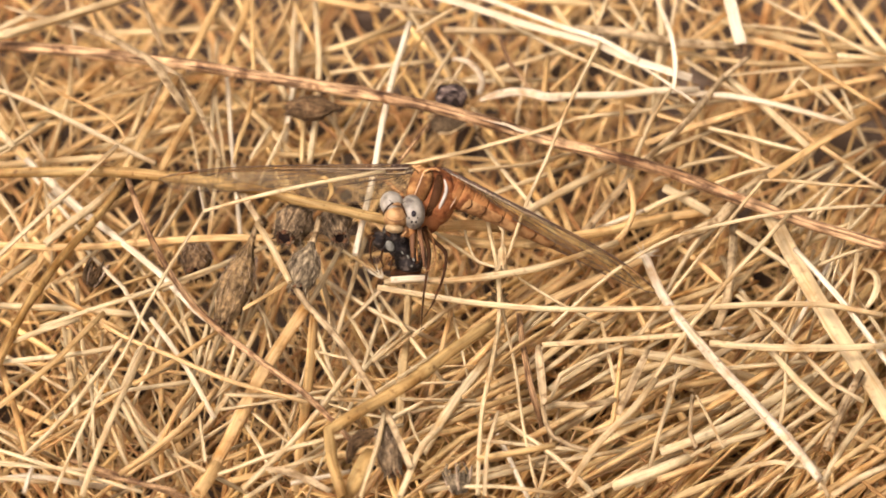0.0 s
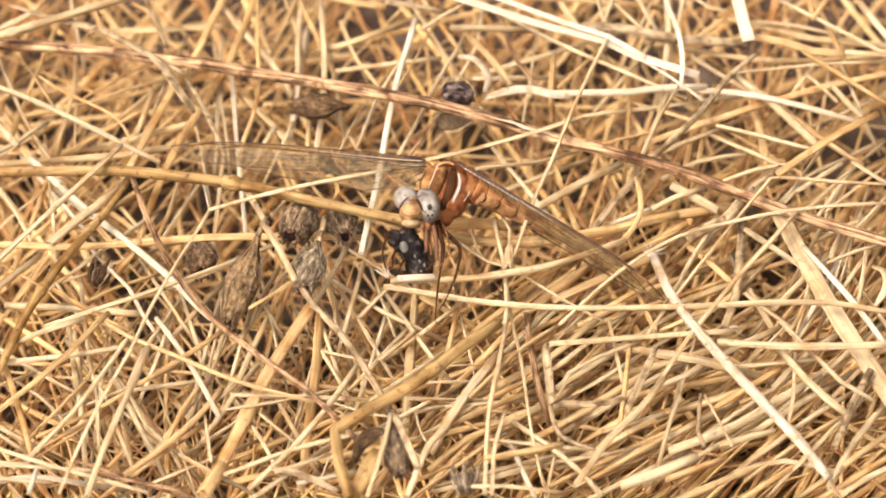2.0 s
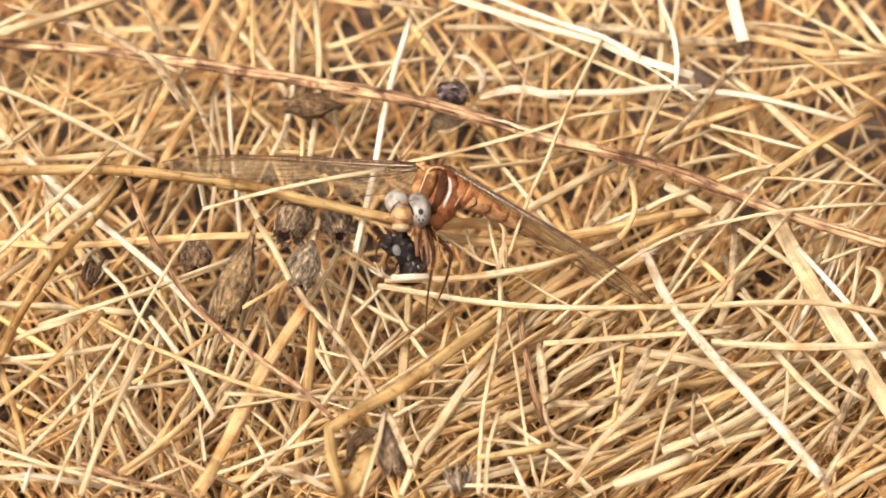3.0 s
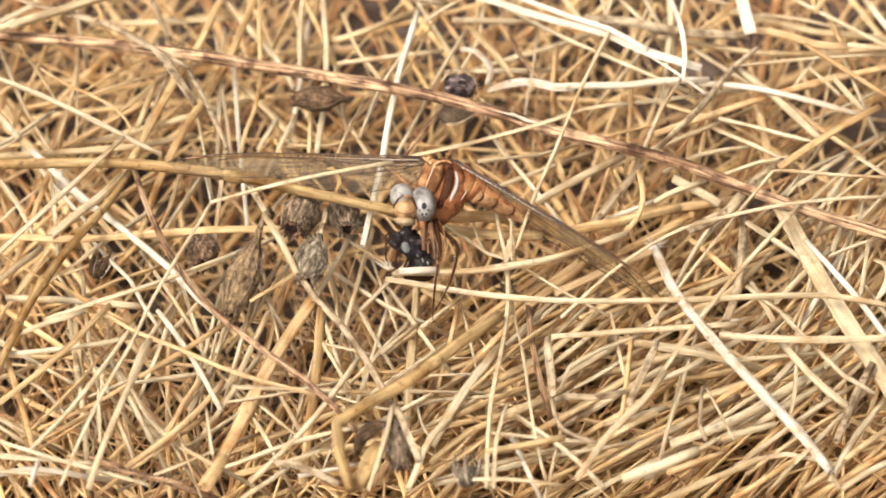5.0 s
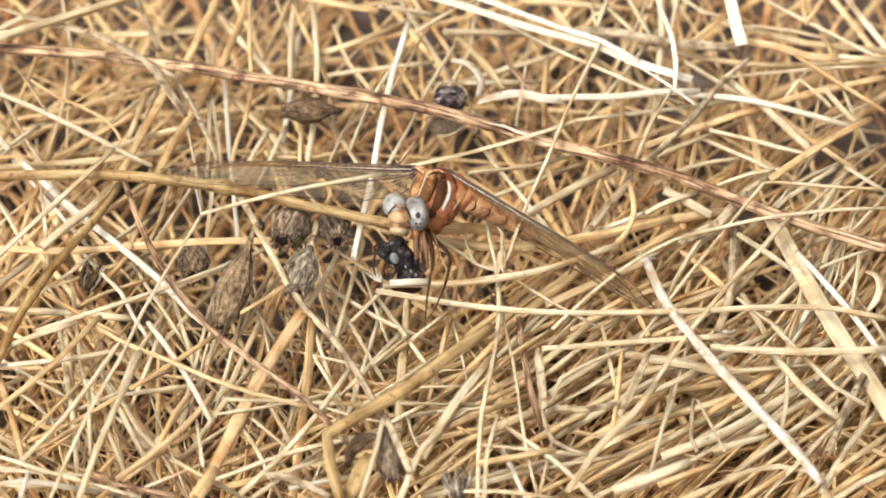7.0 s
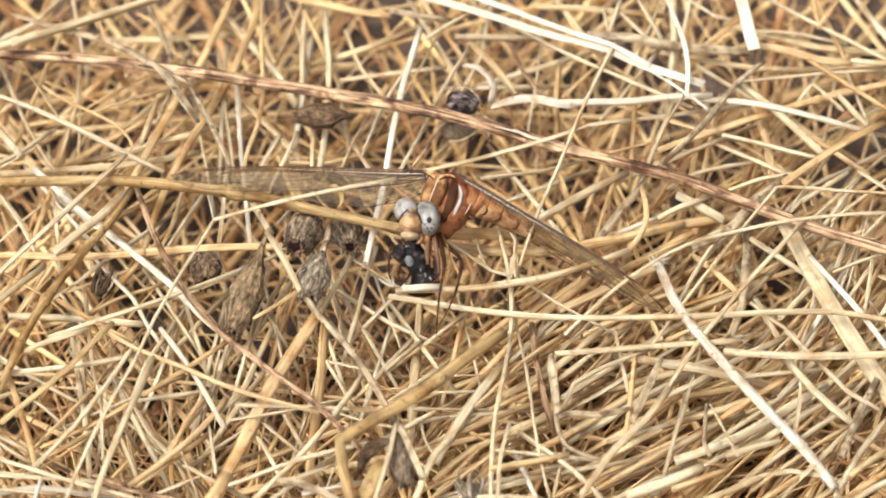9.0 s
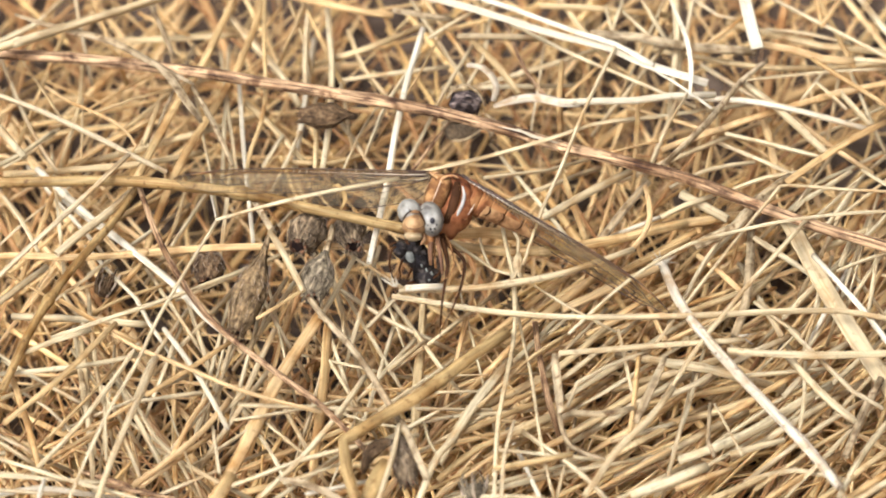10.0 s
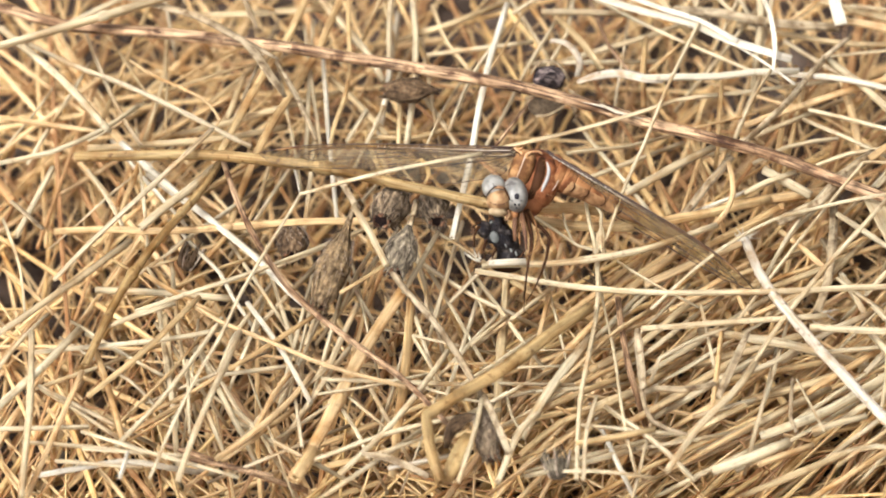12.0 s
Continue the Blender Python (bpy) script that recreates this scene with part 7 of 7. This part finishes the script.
        tube_part("dark_mark", (j + Vector((0.25, 0.9, 0.15)), j + Vector((0.3, 0.3, 0.12)), j + Vector((-0.15, -0.15, 0.02)), j + Vector((-0.55, -0.1, -0.1))), (0.035, 0.08, 0.08, 0.03), UMBER, seg, "dark hooked mark", 6)
    # head, turning on the neck
    pivot = (-1.55, -2.96, 1.20)
    bm = bmesh.new()
    ball(bm, (-0.28, -0.28, 1.40), (2.5, 2.0, 1.5), (0, 0, -15), 24, 16)
    head = part("head", bm, AMBER, body, "head with large lilac-grey eyes and tan face")
    head.location = Vector(pivot) * MM
    ball_part("eye", EYE_GREY, head, "large lilac-grey compound eye", ((-1.93, 0.72, 2.50), (1.50, 1.62, 2.0), (0, 0, 25), 28, 20))
    right = ball_part("eye", EYE_GREY, head, "large lilac-grey compound eye with dark spots", ((0.62, -0.18, 2.55), (1.56, 2.18, 2.15), (0, 0, 10), 28, 20))
    for at, r in (((0.85, -0.40, 4.68), (0.32, 0.40, 0.14)), ((0.63, -1.41, 4.36), (0.14, 0.16, 0.1)), ((1.13, -1.40, 4.26), (0.14, 0.16, 0.12)), ((0.30, -0.95, 4.55), (0.09, 0.11, 0.08)), ((1.36, -0.90, 4.38), (0.1, 0.12, 0.1)), ((0.80, -1.80, 4.05), (0.10, 0.12, 0.1))):
        ball_part("eye_spot", EYE_DARK, right, "dark spot in the eye", (at, r, (0, 0, 0), 12, 8))
    face = ball_part("face", FACE, head, "tan bulging face", ((-1.36, -0.72, 3.30), (1.45, 1.28, 1.90), (0, 0, -5), 26, 18), ((-1.36, -1.10, 3.20), (1.52, 1.15, 1.85), (0, 0, 0), 24, 14))
    for v in face.data.vertices:
        v.co += v.normal * 0.09 * MM * noise.noise(v.co * 900)
    tube_part("face_groove", ((-2.50, -1.05, 4.45), (-1.97, -1.35, 4.92), (-1.30, -1.42, 5.08), (-0.66, -1.32, 4.92), (-0.20, -1.00, 4.50)), (0.04, 0.07, 0.07, 0.06, 0.04), LEG_BROWN, head, "", 5)
    ball_part("upper_lip", LIP, head, "pale yellow upper lip", ((-1.50, -2.28, 3.45), (1.18, 0.62, 1.5), (0, 0, -3), 22, 14))
    ball_part("crown", FACE, head, "tan bump between the eyes", ((-1.25, 0.72, 4.72), (0.40, 0.24, 0.25), (0, 0, 0), 14, 10), ((-1.66, 0.66, 4.66), (0.20, 0.18, 0.2), (0, 0, 0), 10, 8), ((-0.85, 0.64, 4.70), (0.20, 0.18, 0.2), (0, 0, 0), 10, 8))
    tube_part("antenna", ((-1.70, 0.75, 4.85), (-2.00, 1.00, 5.10), (-2.30, 1.30, 5.15)), (0.05, 0.04, 0.02), UMBER, head, "", 5)
    tube_part("antenna", ((-0.82, 0.70, 4.85), (-0.50, 0.95, 5.10), (-0.15, 1.15, 5.20)), (0.05, 0.04, 0.02), UMBER, head, "", 5)
    tube_part("eye_rim", ((-0.70, 0.70, 4.95), (-0.35, 0.00, 4.90), (0.00, -0.85, 4.60)), (0.09, 0.12, 0.06), UMBER, head, "", 6)
    tube_part("eye_rim", ((-1.90, 0.77, 4.70), (-2.46, 0.28, 4.40), (-2.96, -0.70, 3.80)), (0.07, 0.09, 0.05), UMBER, head, "", 6)
    tube_part("jaw", ((-2.30, -2.30, 3.40), (-2.30, -2.90, 3.70), (-1.95, -3.30, 3.80)), (0.26, 0.24, 0.12), UMBER, head, "dark jaw", 8)
    tube_part("jaw", ((-0.25, -1.90, 3.00), (-0.15, -2.75, 3.30), (-0.60, -3.30, 3.60)), (0.32, 0.3, 0.14), FACE, head, "tan jaw", 8)
    ball_part("cheek", AMBER, head, "", ((0.28, -2.32, 2.00), (0.9, 1.1, 0.9), (0, 0, 0), 16, 10))
    for k in range(9):
        at = Vector((5.35, 0.77, 0.40)) + Vector((0.44, -0.245, -0.08)) * k
        tube_part("basal_vein", (at, at + Vector((0.12, -0.55, 0.25)), at + Vector((-0.05, -1.15 + 0.05 * k, 0.35)), at + Vector((-0.3, -1.5 + 0.07 * k, 0.3))), (0.02, 0.03, 0.028, 0.015), UMBER, body, "", 4)
    # legs
    leg(body, ((0.60, -5.10, 0.90), (1.70, -6.75, 3.60), (2.85, -7.70, 5.00), (3.23, -8.45, 5.60), (3.10, -10.00, 6.00), (2.64, -11.90, 6.00), (2.05, -13.40, 5.40), (1.35, -14.90, 5.00), (0.50, -16.20, 4.60)), (0.30, 0.33, 0.29, 0.24, 0.20, 0.18, 0.13, 0.08, 0.06), UMBER, 0.9, 1)
    leg(body, ((0.25, -5.20, 2.00), (0.85, -7.00, 4.20), (1.14, -8.40, 5.20), (0.90, -10.50, 5.40), (0.55, -12.80, 5.60), (0.30, -15.40, 5.20), (0.20, -17.40, 4.60)), (0.28, 0.32, 0.26, 0.17, 0.14, 0.1, 0.05), UMBER, 0.6, 2)
    leg(body, ((-0.15, -5.10, 2.50), (0.10, -6.60, 4.60), (0.38, -8.20, 5.20), (0.50, -9.90, 5.40)), (0.30, 0.34, 0.27, 0.14), LEG_BROWN, 0.4, 3)
    leg(body, ((0.35, -5.21, 1.00), (0.95, -7.10, 2.40), (1.20, -8.60, 2.60), (0.99, -10.60, 2.80)), (0.26, 0.30, 0.24, 0.16), LEG_BROWN, 0.3, 4)
    leg(body, ((-0.80, -5.10, 2.60), (-0.95, -6.40, 3.80), (-0.88, -8.80, 3.80)), (0.32, 0.36, 0.22), LEG_BROWN, 0.2, 6)
    leg(body, ((-0.45, -5.10, 2.20), (-0.48, -7.00, 3.40), (-0.30, -9.20, 3.60)), (0.16, 0.17, 0.12), TAN, 0.1, 8)
    leg(body, ((0.70, -4.90, 0.50), (1.50, -6.30, 3.90), (1.90, -8.20, 5.40), (1.95, -9.20, 5.80), (1.20, -10.20, 6.00), (0.20, -10.80, 6.00)), (0.13, 0.12, 0.10, 0.09, 0.08, 0.05), TAN, 0.4, 7)
    for x0 in (((0.42, -17.46, 4.80), (0.00, -17.89, 5.00)), ((0.42, -17.46, 4.80), (0.85, -17.89, 5.00))):
        tube_part("claw", x0, (0.06, 0.03), UMBER, body, "", 4)
    # wings
    wings = {}
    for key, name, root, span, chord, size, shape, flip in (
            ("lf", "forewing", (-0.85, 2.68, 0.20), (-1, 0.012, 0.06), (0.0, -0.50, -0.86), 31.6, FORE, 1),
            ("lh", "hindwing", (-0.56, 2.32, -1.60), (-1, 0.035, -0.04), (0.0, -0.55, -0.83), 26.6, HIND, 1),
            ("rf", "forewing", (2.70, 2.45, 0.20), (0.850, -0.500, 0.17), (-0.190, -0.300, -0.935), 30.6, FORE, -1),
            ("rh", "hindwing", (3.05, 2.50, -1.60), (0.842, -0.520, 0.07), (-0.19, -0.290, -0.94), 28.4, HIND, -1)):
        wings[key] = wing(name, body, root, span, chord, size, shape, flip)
    return body, head, Vector(pivot) * MM, wings


def captured_fly():
    fly = tagged(new("captured_fly"), "black fly with ash-grey spots held in the dragonfly's jaws", "fly")
    trunk = ball_part("thorax", BLACK, fly, "glossy black thorax", ((0.40, 0.10, -0.30), (1.65, 2.1, 1.5), (0, 0, 28), 24, 16), ((-0.62, 1.95, -0.10), (1.12, 1.55, 1.3), (0, 0, 5), 20, 14), ((-1.20, 0.90, -0.20), (1.2, 1.1, 1.2), (0, 0, 0), 18, 12))
    ball_part("head", BLACK, fly, "black head", ((-2.15, 1.55, 0.25), (1.05, 1.12, 0.95), (0, 0, 20), 18, 12), ((0.10, 1.75, 0.30), (0.8, 0.7, 0.8), (0, 0, 0), 16, 10))
    ball_part("abdomen", BLACK, fly, "black abdomen", ((1.06, -1.76, -0.60), (1.8, 1.4, 1.4), (0, 0, -10), 22, 14))
    ball_part("belly", UMBER, fly, "dark reddish belly", ((0.49, -2.89, -1.10), (2.0, 0.9, 1.2), (0, 0, 0), 20, 12))
    for at, r in (((-0.98, 0.62, 1.20), (0.55, 0.74, 0.2)), ((0.42, -0.42, 1.12), (0.12, 0.24, 0.06)), ((1.06, -0.99, 0.92), (0.15, 0.26, 0.06)), ((1.69, -1.41, 0.76), (0.16, 0.28, 0.08)), ((1.34, -2.18, 0.70), (0.18, 0.18, 0.08)), ((-1.34, 2.46, 1.00), (0.3, 0.16, 0.16))):
        ball_part("grey_spot", ASH, fly, "ash-grey spot", (at, r, (0, 0, 20), 12, 8))
    for pts in (((-1.90, 1.69, 0.30), (-3.03, 1.83, 1.10), (-3.52, 0.28, 1.30), (-3.38, -1.27, 0.90), (-2.96, -2.11, 0.70)),
                ((-1.62, 0.85, 0.10), (-2.32, -0.85, 1.10), (-2.18, -1.83, 1.00), (-3.59, -2.54, 0.80)),
                ((-0.63, -0.56, 0.10), (-1.20, -1.69, 1.30), (-1.34, -2.39, 1.50)),
                ((-2.18, 2.11, 0.30), (-3.03, 2.39, 0.70), (-3.52, 1.83, 0.70), (-3.17, 1.27, 0.50)),
                ((1.41, -2.11, -0.30), (2.32, -1.69, 1.10), (2.96, -0.56, 1.50))):
        tube_part("leg", pts, (0.17, 0.15, 0.11, 0.06), UMBER, fly, "thin dark leg", 6)
    for v in trunk.data.vertices:
        v.co += v.normal * 0.28 * MM * noise.noise(v.co * 850)
    hair = bmesh.new()
    rng = random.Random(9)
    for k in range(110):
        a, e = rng.uniform(0, math.tau), rng.uniform(0, 1.3)
        d = Vector((math.cos(a) * math.cos(e), math.sin(a) * math.cos(e), math.sin(e)))
        p = Vector((-0.07, 0.14, -0.30)) + Vector((d.x * 1.8, d.y * 2.2, d.z * 1.45))
        sweep(hair, [p, p + d * 0.55], [0.03, 0.008], 3, hollow=False)
    part("bristles", hair, BLACK, fly)
    return fly


# ---- what moves ----
def motions():
    m = MM / 14.2
    drift = [(0, -6, -1), (0.5, -7, -1), (1, -5, -1), (1.5, -6, -2), (1.75, -3, -2), (2, 7, 7), (2.5, 1, 1), (4.5, 0, -3), (5, -1, -3), (5.5, 0, -2), (6, 2, 0), (6.5, 3, 3), (7, 2, 1), (9, 0, 2), (9.5, 0, 0), (10, 0, 0), (10.5, 1, 0), (11, 3, 1), (11.5, 8, 5), (12, 2, -1)]
    walk(insect, [(t, BODY @ pose(x * m, y * m, 0)) for t, x, y in drift])
    nod = [(0, -2, -1), (1.5, -2, -1), (2, 2, 2), (2.5, 0, 3), (4.5, 0, 0), (5.5, -2, -3), (6.5, 2, 3), (7, 0, 0), (9.5, 0, 0), (11, 0, 0), (11.5, 2, 3), (12, 0, 0)]
    walk(insect_head, [(t, Matrix.Translation(insect_pivot) @ pose(0, 0, 0, 0, yaw, roll)) for t, roll, yaw in nod])
    lift = [(0, 1.9), (1.7, 1.9), (1.8, -5), (1.9, -0.8), (2.0, -4), (2.1, -1.8), (2.5, -1.5), (4.5, -0.3), (5.5, 0), (6, -0.4), (6.5, -1.5), (7, -0.5), (9, -0.4), (9.5, 0), (10.5, -0.2), (11, -0.5), (11.5, -0.9), (12, 0)]
    for key in ("lf", "lh"):
        ob, at = insect_wings[key]
        walk(ob, [(t, Matrix.Translation(at.translation) @ pose(0, 0, 0, 0, 0, a) @ Matrix.Translation(-at.translation) @ at) for t, a in lift])
    sink = [(0, 3.6), (1.0, 3.6), (1.65, 3.4), (1.8, -0.8), (1.9, 1.2), (2.0, 0), (2.5, 0.2), (4.5, 0), (12, 0)]
    for key in ("rf", "rh"):
        ob, at = insect_wings[key]
        walk(ob, [(t, Matrix.Translation(at.translation) @ pose(0, 0, 0, 0, 0, a) @ Matrix.Translation(-at.translation) @ at) for t, a in sink])
    chew = [(0, -9, 6, 8), (0.5, -9, -14, 0), (1, -2, -14, 0), (1.5, -2, -8, 0), (2, 3, -1, -4), (2.5, 1, -4, 0), (4.5, 3, -10, 0), (5, 4, -13, 2), (5.5, 4, -17, 4), (6, 5, -14, 3), (6.5, 8, -11, 0), (7, 0, -12, 0), (9, 4, -8, -2), (9.5, 0, 0, 0), (10, 0, -1, 0), (10.5, 0, -8, 2), (11, 4, -10, 3), (11.5, 8, 6, -3), (12, 2, -10, 0)]
    walk(prey, [(t, BODY @ pose(PREY[0] * MM + x * m, PREY[1] * MM + y * m, PREY[2] * MM, 0, 0, a)) for t, x, y, a in chew])


def twig_details(twig):
    for w, tone, pts in ((0.45, "bleached", ((8.8, 8.4, 14.2), (10.7, 7.0, 14.4), (14.2, 6.0, 14.2))), (0.3, "bleached", ((6.5, 8.9, 13.9), (10.2, 7.7, 14.1), (12.6, 6.4, 14.0)))):
        p = bmesh.new()
        line = curve_points(pts, 1.5)
        n = len(line)
        sweep(p, line, [w / 2 * (0.2 + math.sin(math.pi * i / (n - 1))) for i in range(n)], 6, 0.4, hollow=False)
        part("bark_strip", p, STRAW[tone], twig, "pale peeling strip of bark")


def frayed_ends():
    """Tufts of torn white fibres where stalks have broken."""
    rng = random.Random(21)
    for at, way, count in (((26.5, -12.8, 14.0), (27.7, -12.3, 14.0), 12), ((26.2, -12.4, 14.0), (26.0, -11.6, 14.0), 6), ((35.7, -26.0, 13.0), (34.7, -25.5, 13.0), 9), ((-6.5, -18.3, 17.0), (-7.3, -17.6, 17.0), 8), ((36.2, -23.4, 13.0), (36.9, -23.6, 13.0), 7)):
        p, d = Vector(at), Vector(way) - Vector(at)
        tuft_of = tagged(new("straw_fibres"), "torn whitish fibres at the broken end of a stalk", "plant fibre", "torn fibres on the hay")
        tuft_of.location = p * MM
        for k in range(count):
            s = Vector((rng.gauss(0, 0.45), rng.gauss(0, 0.45), rng.gauss(0, 0.3)))
            q = Vector((rng.gauss(0, 0.25), rng.gauss(0, 0.25), 0))
            f = rng.uniform(0.7, 1.7)
            part("fibre", sweep(bmesh.new(), [q - d * 0.3, q + d * 0.4 * f + s * 0.4, q + d * f + s], [0.09, 0.07, 0.03], 4, hollow=False), STRAW["bleached"], tuft_of)


PREY = (-2.46, -8.35, 0.50)
ground()
hay()
seed_heads()
curled_flower()
frayed_ends()
twig_details(stalks())
insect, insect_head, insect_pivot, insect_wings = dragonfly()
prey = captured_fly()
motions()
